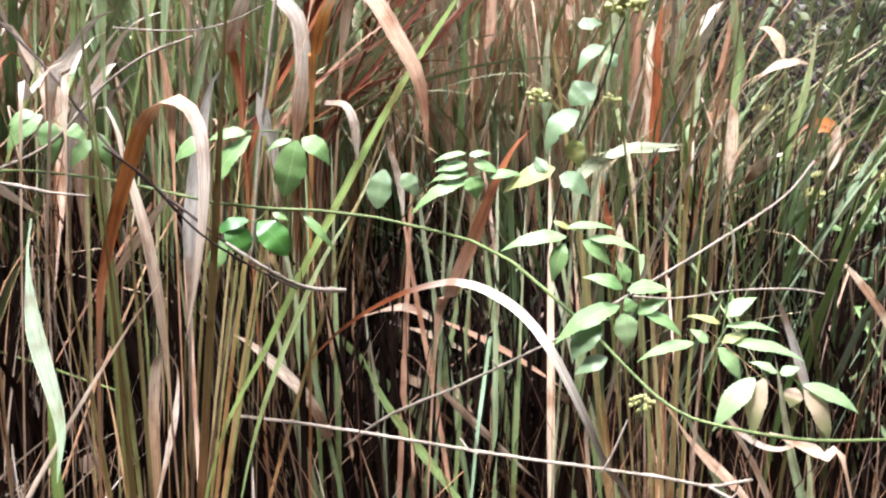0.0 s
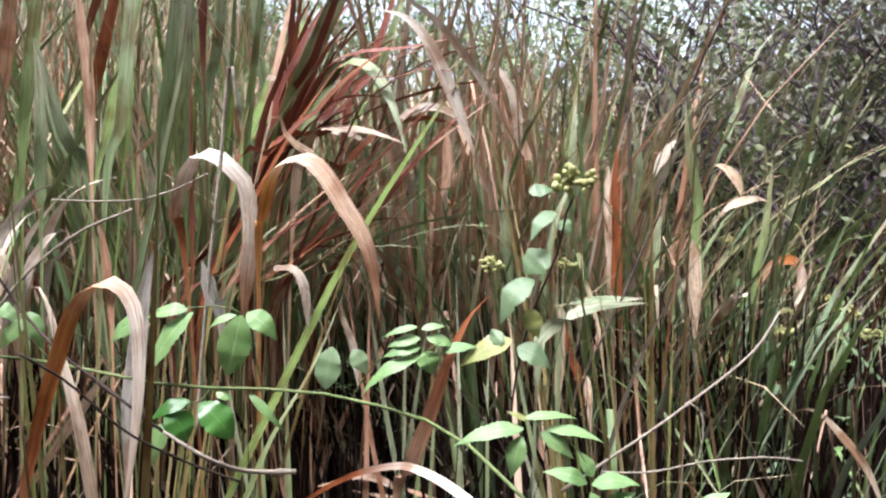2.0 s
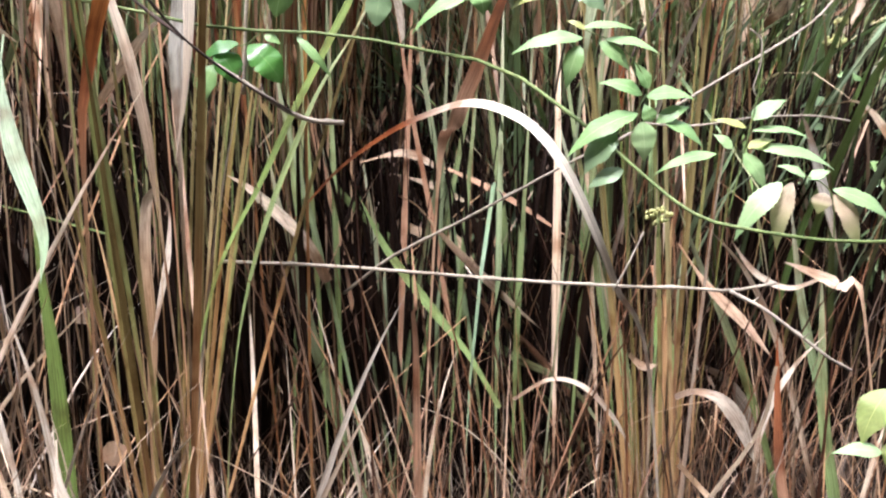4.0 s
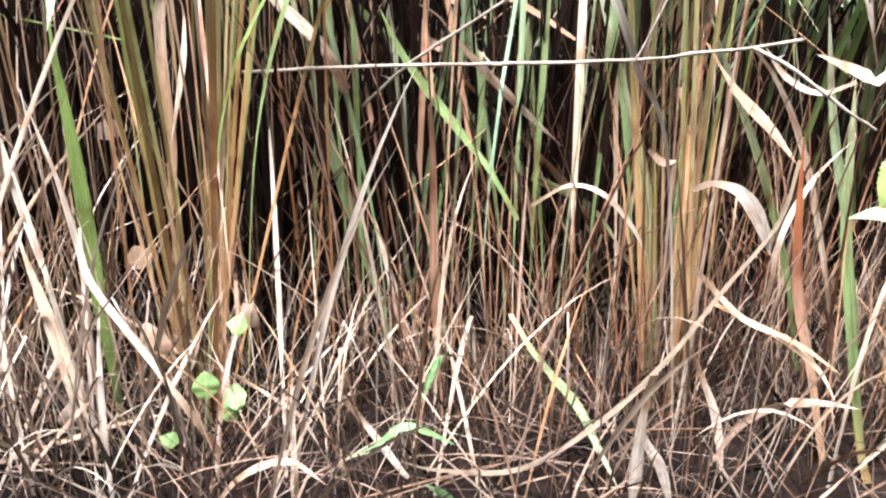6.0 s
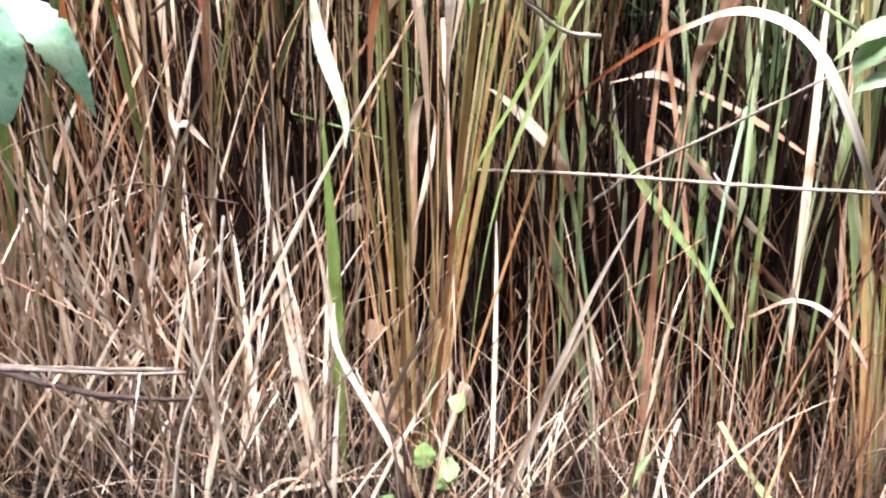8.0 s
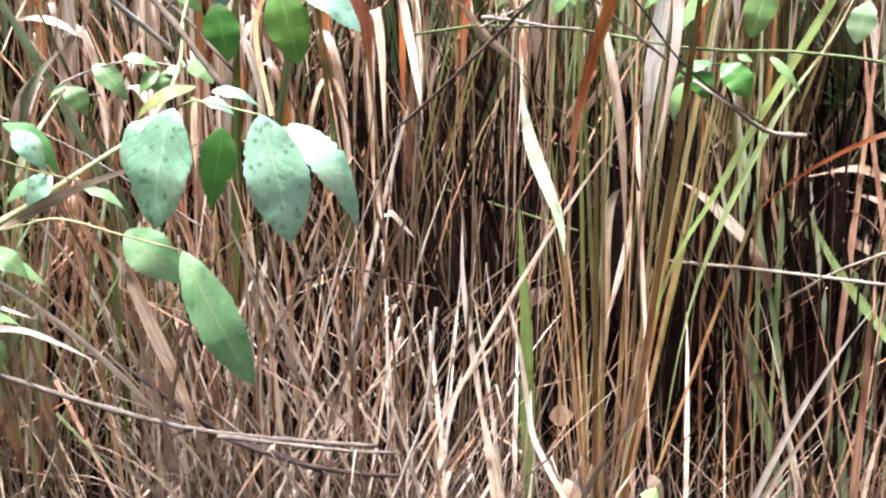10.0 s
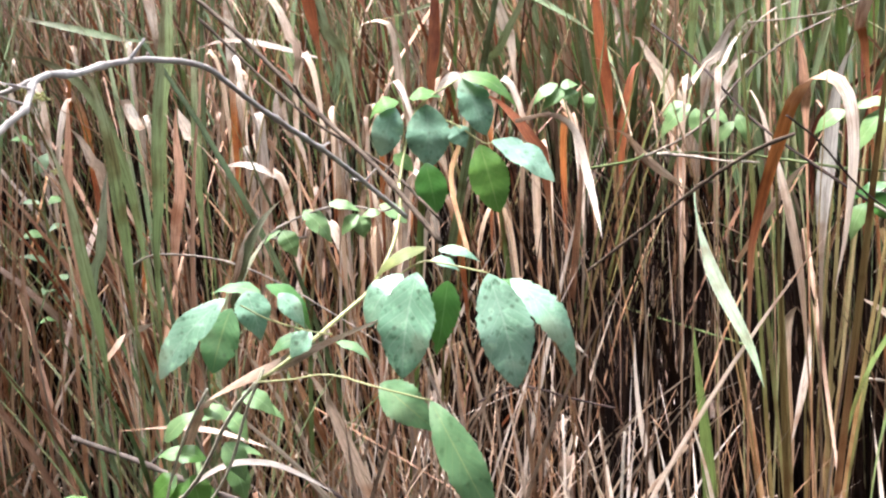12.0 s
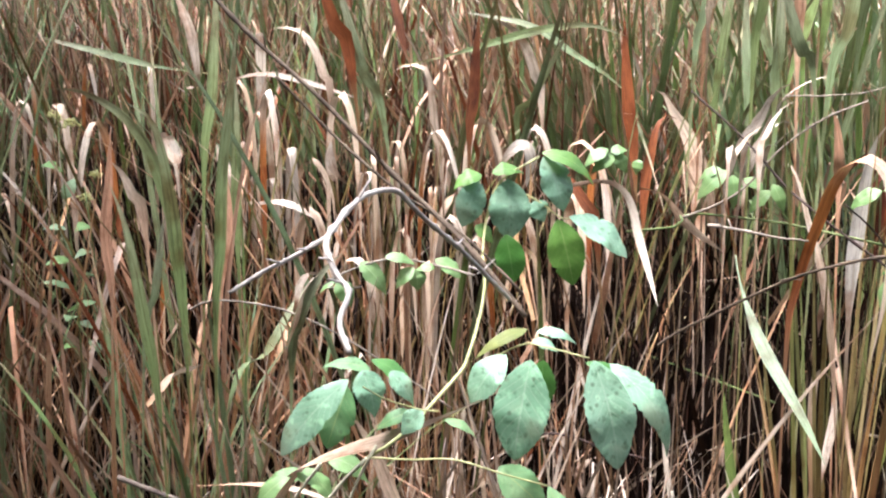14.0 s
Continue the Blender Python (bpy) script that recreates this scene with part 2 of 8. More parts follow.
M_VINE = bark_material("vine_green", (0.10, 0.14, 0.045), (0.17, 0.21, 0.08), 0.5)
M_GREYTWIG = bark_material("twig_dull", (0.11, 0.085, 0.07), (0.27, 0.22, 0.18))
M_BONE = bark_material("twig_bleached", (0.40, 0.35, 0.31), (0.62, 0.56, 0.51))
M_TWIG = bark_material("twig_grey", (0.22, 0.18, 0.14), (0.42, 0.36, 0.30))
M_DARKTWIG = bark_material("twig_dark", (0.03, 0.02, 0.018), (0.09, 0.06, 0.05))
M_BARK = bark_material("bark", (0.06, 0.042, 0.03), (0.19, 0.14, 0.10))
M_STEM = bark_material("stem_yellow", (0.42, 0.44, 0.18), (0.58, 0.58, 0.30), 0.5)
# dark green for the unseen bank that is added to block low sky
M_SKYSCREEN = bark_material("hedge", (0.02, 0.035, 0.012), (0.05, 0.075, 0.03), 0.9)
# bush greens lightened so that the colour itself carries the haze
M_BUSHLEAF = leaf_material("bush_leaf", [(0.14, 0.21, 0.09), (0.21, 0.28, 0.14), (0.17, 0.24, 0.12), (0.26, 0.31, 0.17)], (0.25, 0.3, 0.16), glow=0.35)


# ---- geometry helpers ----
def origin_of(ob):
    o = Vector((0, 0, 0))
    while ob is not None:
        o += ob.location
        ob = ob.parent
    return o


def raw_mesh(name, verts, faces, uvs, material, smooth=True):
    me = bpy.data.meshes.new(name)
    me.from_pydata([tuple(v) for v in verts], [], faces)
    if uvs is not None:
        layer = me.uv_layers.new(name="UVMap")
        idx = np.empty(len(me.loops), dtype=np.int32)
        me.loops.foreach_get("vertex_index", idx)
        layer.data.foreach_set("uv", np.asarray(uvs, dtype=np.float32)[idx].ravel())
    if smooth:
        me.polygons.foreach_set("use_smooth", np.ones(len(me.polygons), dtype=bool))
    me.materials.append(material)
    return me


def part(name, geo, material, parent, label=""):
    """One mesh object under a thing or a part; geo: verts in world places, faces, uvs."""
    verts, faces, uvs = geo
    o = origin_of(parent) if parent is not None else Vector((0, 0, 0))
    ob = new(name, raw_mesh(name, [Vector(v) - o for v in verts], faces, uvs, material))
    ob.parent = parent
    if label:
        ob["label"] = label
    return ob


def thing(name, place, label, category, group=""):
    ob = new(name)
    ob.empty_display_size = 0.05
    ob.location = place
    return tagged(ob, label, category, group)


def spline(points, n):
    """n + 1 places along a smooth line through the points, with even steps."""
    p = [Vector(q) for q in points]
    if len(p) == 2:
        return [p[0].lerp(p[1], i / n) for i in range(n + 1)]
    p = [p[0] * 2 - p[1]] + p + [p[-1] * 2 - p[-2]]
    fine = []
    for k in range(1, len(p) - 2):
        for j in range(12):
            u = j / 12
            a, b, c, d = p[k - 1], p[k], p[k + 1], p[k + 2]
            fine.append(0.5 * ((2 * b) + (c - a) * u + (2 * a - 5 * b + 4 * c - d) * u * u + (3 * b - a - 3 * c + d) * u ** 3))
    fine.append(p[-2])
    run = [0.0]
    for a, b in zip(fine, fine[1:]):
        run.append(run[-1] + (b - a).length)
    res, k = [], 0
    for i in range(n + 1):
        s = run[-1] * i / n
        while k < len(run) - 2 and run[k + 1] < s:
            k += 1
        res.append(fine[k].lerp(fine[k + 1], (s - run[k]) / max(1e-9, run[k + 1] - run[k])))
    return res


def blade_width(v, foot=0.35, taper=0.45):
    """Width of a grass blade along its length, as a share of the widest."""
    u = min(1, max(0, (v - 0.12) / 0.42))
    rise = foot + (1 - foot) * u * u * (3 - 2 * u)
    fall = 1 if v < 1 - taper else max(0.03, 1 - (max(0.0, v - 1 + taper) / taper) ** 1.7)
    return rise * fall


def ribbon(points, width, n=14, turn=0.0, twist=0.0, fold=0.25, foot=0.35, taper=0.45, facing=(0, -1, 0.15), root=0.0, across=None):
    """A blade along the points: three vertices across, folded at its midrib. turn, twist: degrees about its length.
    root: the share of its length that is the hidden narrow stalk."""
    line = spline(points, n)
    verts, faces, uvs = [], [], []
    face = Vector(facing).normalized()
    for i, p in enumerate(line):
        v = i / n
        tan = (line[min(n, i + 1)] - line[max(0, i - 1)]).normalized()
        side = tan.cross(face) if across is None else across - tan * across.dot(tan)
        side = side.normalized() if side.length > 1e-4 else Vector((1, 0, 0))
        side = Matrix.Rotation(radians(turn + twist * v), 3, tan) @ side
        nor = side.cross(tan)
        if root:
            v = 0.2 * v / root if v < root else 0.2 + 0.8 * (v - root) / (1 - root)
        w = width * 0.5 * blade_width(v, foot, taper)
        verts += [p - side * w + nor * w * fold, p, p + side * w + nor * w * fold]
        uvs += [(0, v), (0.5, v), (1, v)]
        if i:
            a = 3 * i
            faces += [(a - 3, a - 2, a + 1, a), (a - 2, a - 1, a + 2, a + 1)]
    return verts, faces, uvs


def tube(points, r0, r1, n=16, sides=7, wobble=0.0, knots=0):
    """A stem or branch along the points, tapered from r0 to r1."""
    rng = random.Random(round(sum(points[0]) * 1000))
    line = spline(points, n)
    verts, faces, uvs = [], [], []
    knot = {rng.randrange(1, n) for _ in range(knots)}
    ref = Vector((0.3, 0.2, 0.9))
    for i, p in enumerate(line):
        v = i / n
        tan = (line[min(n, i + 1)] - line[max(0, i - 1)]).normalized()
        a = tan.cross(ref)
        a = a.normalized() if a.length > 1e-3 else tan.orthogonal().normalized()
        b = tan.cross(a)
        r = (r0 + (r1 - r0) * v) * (1.45 if i in knot else 1.0)
        p = p + (a * rng.uniform(-1, 1) + b * rng.uniform(-1, 1)) * wobble
        for k in range(sides):
            t = 2 * math.pi * k / sides
            verts.append(p + (a * math.cos(t) + b * math.sin(t)) * r)
            uvs.append((k / sides, v))
        if i:
            o = (i - 1) * sides
            faces += [(o + k, o + (k + 1) % sides, o + sides + (k + 1) % sides, o + sides + k) for k in range(sides)]
    faces += [tuple(range(sides))[::-1], tuple(range(n * sides, (n + 1) * sides))]
    return verts, faces, uvs


def bank(x):
    """How far the foot of the bank comes forward beyond the tussocks."""
    return 0.38 * min(4.5, max(0.0, -x - 0.5))


def ground_height(x, y):
    left = min(1.0, max(0.0, (-0.5 - x) / 1.3))
    return (0.14 + 0.42 * left) * max(0.0, y + bank(x) - 1.3) + 0.015 * math.sin(3.1 * x + 1.7 * y) + 0.01 * math.sin(7.3 * x - 5.1 * y)


def many_blades(rng, places, length, width, lean, droop, segs=7, foot=0.22, fold=0.3, bent=0.0):
    """Verts, faces and uvs of many blades in one mesh. places: (x, y, z, heading of the lean or None)."""
    n = len(places)
    ln = rng.uniform(*length, n)
    wd = rng.uniform(*width, n)
    az = np.array([rng.uniform(0, 2 * np.pi) if p[3] is None else p[3] + rng.normal(0, 0.5) for p in places])
    le = np.abs(rng.normal(lean[0], lean[1], n))
    dr = np.abs(rng.normal(droop[0], droop[1], n))
    spin = rng.uniform(-1.0, 1.0, n)
    kink = rng.uniform(0, 1, n) < bent
    kat = rng.uniform(0.45, 0.85, n)
    base = np.array([p[:3] for p in places])
    out = np.stack([np.cos(az), np.sin(az), np.zeros(n)], 1)
    pos = base.copy()
    verts = np.empty((n, segs + 1, 3, 3))
    uvs = np.empty((n, segs + 1, 3, 2))
    for i in range(segs + 1):
        v = i / segs
        ang = le + dr * v ** 2.2
        ang = np.where(kink & (v > kat), ang + 1.9, ang)
        d = out * np.sin(ang)[:, None] + np.array([0, 0, 1.0]) * np.cos(ang)[:, None]
        face = az + np.pi / 2 + spin + spin[::-1] * 0.8 * v
        side = np.stack([np.cos(face), np.sin(face), np.zeros(n)], 1)
        nor = np.cross(side, d)
        w = (wd * 0.5 * blade_width(v, foot))[:, None]
        verts[:, i, 0], verts[:, i, 1], verts[:, i, 2] = pos - side * w + nor * w * fold, pos, pos + side * w + nor * w * fold
        uvs[:, i, 0], uvs[:, i, 1], uvs[:, i, 2] = (0, v), (0.5, v), (1, v)
        pos = pos + d * (ln / segs)[:, None]
    k = np.arange(n)[:, None] * (segs + 1) * 3
    quads = []
    for i in range(segs):
        a = k + i * 3
        quads += [np.concatenate([a, a + 1, a + 4, a + 3], 1), np.concatenate([a + 1, a + 2, a + 5, a + 4], 1)]
    return verts.reshape(-1, 3), np.concatenate(quads).tolist(), uvs.reshape(-1, 2)


# ---- ground ----
def build_ground():
    xs = [-400, -120, -40, -12] + [-6 + 0.15 * i for i in range(81)] + [12, 40, 120, 400]
    ys = [-400, -120, -40, -12, -5] + [-2 + 0.15 * i for i in range(61)] + [12, 40, 120, 400]
    verts = [(x, y, ground_height(max(-6, min(x, 6)), min(max(y, -2), 7.0))) for y in ys for x in xs]
    w = len(xs)
    faces = [(j * w + i, j * w + i + 1, j * w + w + i + 1, j * w + w + i) for j in range(len(ys) - 1) for i in range(w - 1)]
    tagged(new("ground", raw_mesh("ground", verts, faces, None, M_SOIL)), "dark brown bare soil under the tall grass, shade put into its colour", "ground", kind="structure")


build_ground()


def build_sky_screen():
    """Added unseen rough dark bank behind the path; it shuts out the low sky."""
    cols, rows = 220, 66
    verts, faces = [], []
    for j in range(rows + 1):
        for i in range(cols + 1):
            a, u, v = math.pi * (0.94 + 1.12 * i / cols), 27 * i / cols, 9 * j / rows
            fine = noise.noise(Vector((u * 7, v * 7, 1))) + 0.6 * noise.noise(Vector((u * 17, v * 17, 5)))
            r = 3.0 - 0.1 * v + 0.35 * noise.noise(Vector((u, v, 3))) + 0.13 * fine
            verts.append((r * math.cos(a) * 1.5 - 0.3, r * math.sin(a) * 0.85, 4.2 * j / rows + 0.2 * noise.noise(Vector((u * 1.1, 1, v))) + 0.05 * fine * min(1.0, v)))
            if i and j:
                w = cols + 1
                faces.append((j * w + i, j * w + i - 1, (j - 1) * w + i - 1, (j - 1) * w + i))
    me = raw_mesh("hedge", verts, faces, [(v[0], v[2]) for v in verts], M_SKYSCREEN)
    ob = tagged(new("backdrop", me), "unseen dark green bushy screen behind the path, added to block low sky", "hedge", kind="structure")
    thick = ob.modifiers.new("thickness", "SOLIDIFY")
    thick.thickness = 0.4


build_sky_screen()


def stuff(name, geo, material, label, category):
    ob = new(name, raw_mesh(name, *geo, material))
    return tagged(ob, label, category, kind="stuff")


def clumped(rng, n, x, y, size=0.07, per=14):
    """Places in loose tufts, the blades leaning outward."""
    res = []
    while len(res) < n:
        cx, cy = rng.uniform(*x), rng.uniform(*y)
        cy -= bank(cx)
        for _ in range(per):
            a, r = rng.uniform(0, 2 * np.pi), size * rng.uniform() ** 0.6
            px, py = cx + r * np.cos(a), cy + r * np.sin(a)
            res.append((px, py, ground_height(px, py) - 0.01, a))
    return res[:n]


def open_side(rng, places):
    """Those of the places that lie clear of the twiggy bushes."""
    return [p for p in places if p[0] < 0.42 * p[1] + rng.normal(0, 0.06)]


# ---- grass that nobody could count ----
rng = np.random.default_rng(7)
BACK_X, BACK_Y = (-6.0, 0.05), (1.75, 4.2)
stuff("tall_grass", many_blades(rng, clumped(rng, 5400, BACK_X, BACK_Y), (0.9, 1.6), (0.006, 0.017), (0.17, 0.13), (0.35, 0.4), bent=0.06), M_GREEN,
      "dense tall grey-green grass blades behind the tussocks", "grass")
stuff("upright_grass", many_blades(rng, clumped(rng, 700, (-0.95, -0.05), BACK_Y), (1.1, 1.7), (0.008, 0.02), (0.1, 0.08), (0.35, 0.35), bent=0.04), M_MEADOW,
      "tall upright sage green grass blades behind the tussocks", "grass")
stuff("dry_grass", many_blades(rng, clumped(rng, 5600, (-6.0, -0.75), BACK_Y) + clumped(rng, 450, (-0.75, 0.35), BACK_Y), (0.8, 1.5), (0.006, 0.015), (0.25, 0.2), (0.45, 0.5), bent=0.35), M_TAN,
      "dense tall dry tan grass blades, many bent", "grass")
stuff("rusty_grass", many_blades(rng, clumped(rng, 2100, BACK_X, BACK_Y), (0.8, 1.45), (0.005, 0.014), (0.18, 0.16), (0.4, 0.4), bent=0.2), M_RUST,
      "withered rust-brown grass blades among the green", "grass")
stuff("far_grass", many_blades(rng, clumped(rng, 2000, (-9.0, -2.0), (4.0, 7.0), 0.12), (0.9, 1.6), (0.010, 0.022), (0.15, 0.12), (0.4, 0.4), segs=5, bent=0.15), M_TAN,
      "distant stand of dry tan grass up the bank", "grass")
stuff("far_green_grass", many_blades(rng, clumped(rng, 3800, (-9.0, -0.3), (4.0, 7.0), 0.12), (0.9, 1.6), (0.010, 0.022), (0.18, 0.14), (0.5, 0.4), segs=5, bent=0.1), M_MEADOW,
      "distant stand of hazy green grass up the bank", "grass")
stuff("short_grass", many_blades(rng, open_side(rng, clumped(rng, 3000, (0.1, 1.6), (1.6, 2.7))), (0.6, 1.25), (0.007, 0.016), (0.2, 0.16), (0.8, 0.5), bent=0.12), M_MEADOW,
      "shorter tangled green grass beside the tussocks", "grass")
stuff("short_dry_grass", many_blades(rng, open_side(rng, clumped(rng, 1500, (0.2, 1.6), (1.6, 2.7))), (0.5, 1.2), (0.005, 0.012), (0.25, 0.2), (0.7, 0.5), bent=0.3), M_TAN,
      "shorter tangled dry tan grass beside the tussocks", "grass")
stuff("meadow_grass", many_blades(rng, open_side(rng, clumped(rng, 4600, (-0.3, 2.0), (2.5, 4.2), 0.1)), (1.0, 1.7), (0.009, 0.021), (0.2, 0.16), (1.0, 0.55), bent=0.12), M_MEADOW,
      "tall hazy green grass farther back", "grass")
stuff("arching_meadow_grass", many_blades(rng, open_side(rng, clumped(rng, 620, (-0.1, 1.2), (1.95, 2.9), 0.1)), (1.1, 1.65), (0.008, 0.018), (0.22, 0.16), (1.3, 0.5), segs=10), M_FRESH,
      "light yellow-green grass blades arching over", "grass")
stuff("meadow_dry_grass", many_blades(rng, open_side(rng, clumped(rng, 800, (-0.3, 2.0), (2.7, 4.2), 0.1)), (1.0, 1.7), (0.006, 0.014), (0.22, 0.18), (0.7, 0.5), bent=0.25), M_TAN,
      "tall dry tan grass farther back", "grass")
for kind, count, material, label in (("arching_grass", 260, M_GREEN, "long green grass blades arching forward over the hollows"),
                                     ("arching_dry_grass", 320, M_TAN, "long dry tan grass blades arching forward over the hollows")):
    stuff(kind, many_blades(rng, [(p[0], p[1], p[2], -1.57 + rng.normal(0, 0.7)) for p in clumped(rng, count, (-1.3, 0.4), (1.85, 2.2), 0.1)],
                            (1.2, 1.75), (0.008, 0.018), (0.08, 0.06), (0.8, 0.35), segs=9, bent=0.08), material, label, "grass")
stuff("dead_straw", many_blades(rng, clumped(rng, 400, (-3.6, -0.62), (1.2, 1.75), 0.05) + clumped(rng, 44, (-1.05, -0.55), (1.35, 1.65), 0.05, 4) + clumped(rng, 80, (-0.45, 1.6), (1.45, 1.8), 0.03, 5), (0.35, 1.0), (0.0025, 0.0055), (0.18, 0.16), (0.2, 0.3), segs=5, foot=0.7, bent=0.15), M_STRAW,
      "thin upright dead straws at the foot of the grass", "grass")
stuff("brown_grass", many_blades(rng, clumped(rng, 300, (-0.9, 0.3), (1.8, 2.1), 0.08), (0.6, 1.2), (0.004, 0.010), (0.15, 0.1), (0.3, 0.3), segs=6, bent=0.15), M_BROWNSHADE,
      "dark red-brown dead grass blades inside the stand, gap shade in their colour", "dead grass")
stuff("rust_stems", many_blades(rng, clumped(rng, 200, (-0.45, 0.7), (1.55, 1.9), 0.06, 6) + clumped(rng, 170, (-2.6, -0.72), (1.05, 1.45), 0.05, 3), (0.6, 1.25), (0.0028, 0.006), (0.13, 0.12), (0.15, 0.25), segs=6, foot=0.75, bent=0.12), M_RUSTSTEM,
      "thin rust-orange dead grass stems inside the stand", "dead grass")
for kind, count, material, label in (("bank_grass", 130, M_GREEN, "olive and sage grass blades leaning out at the foot of the bank"),
                                     ("bank_dry_grass", 90, M_TAN, "dry tan grass blades leaning out at the foot of the bank")):
    stuff(kind, many_blades(rng, clumped(rng, count, (-2.6, -1.15), (1.0, 1.2), 0.06, 4), (0.5, 0.95), (0.006, 0.013), (0.3, 0.2), (0.4, 0.3), segs=8, bent=0.1), material, label, "grass")
stuff("brown_bank_grass", many_blades(rng, clumped(rng, 850, (-3.6, -0.85), (1.85, 2.4), 0.08), (0.8, 1.4), (0.005, 0.011), (0.15, 0.12), (0.3, 0.3), segs=6, bent=0.15), M_BROWNSHADE,
      "dark red-brown dead grass blades up the bank, gap shade in their colour", "dead grass")
stuff("brown_undergrowth", many_blades(rng, clumped(rng, 280, (0.3, 1.4), (1.85, 2.3), 0.09), (0.5, 1.2), (0.005, 0.012), (0.2, 0.15), (0.4, 0.4), segs=6, bent=0.2), M_BROWNSHADE,
      "brown dead undergrowth beneath the bushes, darkened for the shade there", "dead grass")
# near-black fill put in where the stand goes dark with shade
stuff("rotten_grass", many_blades(rng, clumped(rng, 13000, (-4.2, 2.2), (1.56, 1.95), 0.1), (0.35, 0.95), (0.007, 0.014), (0.1, 0.09), (0.25, 0.25), segs=4, foot=0.7, bent=0.05), M_GAPSHADE,
      "near-black dead blades added for the shade inside the stand", "dead grass")


def thatch(rng, n, x, y, high, length, width):
    places = [(px, py - bank(px), ground_height(px, py - bank(px)) + high * rng.uniform() ** 1.6, None) for px, py in zip(rng.uniform(*x, n), rng.uniform(*y, n))]
    return many_blades(rng, places, length, width, (0.95, 0.4), (0.3, 0.4), segs=4, foot=0.8)


stuff("loose_straw", thatch(rng, 150, (-3.0, -0.72), (0.95, 1.5), 0.2, (0.25, 0.7), (0.003, 0.007)), M_PALESTRAW,
      "loose pale straws strewn over the soil", "dead grass")
# near-black bits that paint the shade between the straws on the floor
stuff("rotten_litter", thatch(rng, 5500, (-3.0, 1.6), (0.7, 1.9), 0.04, (0.04, 0.15), (0.003, 0.008)), M_GAPSHADE,
      "near-black grass litter added for the shade between straws on the soil", "dead grass")
stuff("fine_litter", thatch(rng, 300, (-0.9, 1.1), (0.66, 1.0), 0.07, (0.08, 0.32), (0.0016, 0.0042)), M_WIRY,
      "fine dead straws lying criss-cross over the soil", "dead grass")
stuff("wiry_stems", many_blades(rng, clumped(rng, 740, (-0.8, 1.3), (0.78, 1.12), 0.07, 5), (0.08, 0.44), (0.0014, 0.0036), (0.45, 0.38), (0.3, 0.4), segs=5, foot=0.7, bent=0.1), M_WIRY,
      "dense tangle of fine wiry brown dead stems over the soil", "dead grass")
stuff("low_wiry_stems", many_blades(rng, clumped(rng, 2150, (-0.85, 1.3), (1.1, 1.6), 0.07, 7), (0.05, 0.3), (0.0014, 0.0034), (0.5, 0.36), (0.25, 0.35), segs=5, foot=0.7, bent=0.12), M_WIRYSHADE,
      "short fine wiry brown dead stems under the tussocks, shade in their colour", "dead grass")
stuff("tangled_stems", many_blades(rng, clumped(rng, 300, (-0.9, 1.1), (1.08, 1.5), 0.06, 4) + clumped(rng, 110, (-0.3, 1.0), (1.2, 1.6), 0.08, 4), (0.2, 0.8), (0.002, 0.0046), (0.26, 0.22), (0.2, 0.3), segs=6, foot=0.75, bent=0.12), M_TANGLE,
      "thin red-brown and tan dead stems between the tussocks", "dead grass")
# two more near-black rows, painted shade for the hollow and the bank
stuff("rotten_stand", many_blades(rng, clumped(rng, 640, (-0.95, 0.2), (1.36, 1.48), 0.07), (0.4, 0.8), (0.007, 0.013), (0.1, 0.08), (0.2, 0.2), segs=4, foot=0.7), M_GAPSHADE,
      "near-black dead blades added for the shade in the hollow behind the tussock", "dead grass")
stuff("rotten_feet", many_blades(rng, clumped(rng, 2600, (-2.6, -0.6), (1.42, 1.6), 0.1), (0.2, 0.5), (0.007, 0.014), (0.12, 0.1), (0.25, 0.25), segs=4, foot=0.7), M_GAPSHADE,
      "near-black grass feet added for the shade along the bank", "dead grass")
stuff("thin_straw", many_blades(rng, clumped(rng, 150, (-0.32, 1.1), (0.98, 1.5), 0.05, 3), (0.2, 0.7), (0.0018, 0.0038), (0.18, 0.18), (0.15, 0.25), segs=6, foot=0.75, bent=0.08), M_RUSTSTEM,
      "thin upright tan and rust straws above the litter", "dead grass")
stuff("curled_straw", many_blades(rng, clumped(rng, 130, (-1.1, -0.1), (0.82, 1.15), 0.1, 4), (0.2, 0.45), (0.0016, 0.0036), (0.5, 0.4), (0.8, 0.6), segs=10, foot=0.75), M_PALESTRAW,
      "pale curled dead straws bowed over", "dead grass")


# ---- tussocks in front ----
def blade_kind(seed, length, width, lean, droop, bent, material, foot=0.22):
    r = np.random.default_rng(seed)
    v, f, u = many_blades(r, [(0, 0, 0, 0.0)], (length, length), (width, width), (lean, 0.0), (droop, 0.0), segs=12, bent=bent, foot=foot)
    return raw_mesh("blade", v, f, u, material)


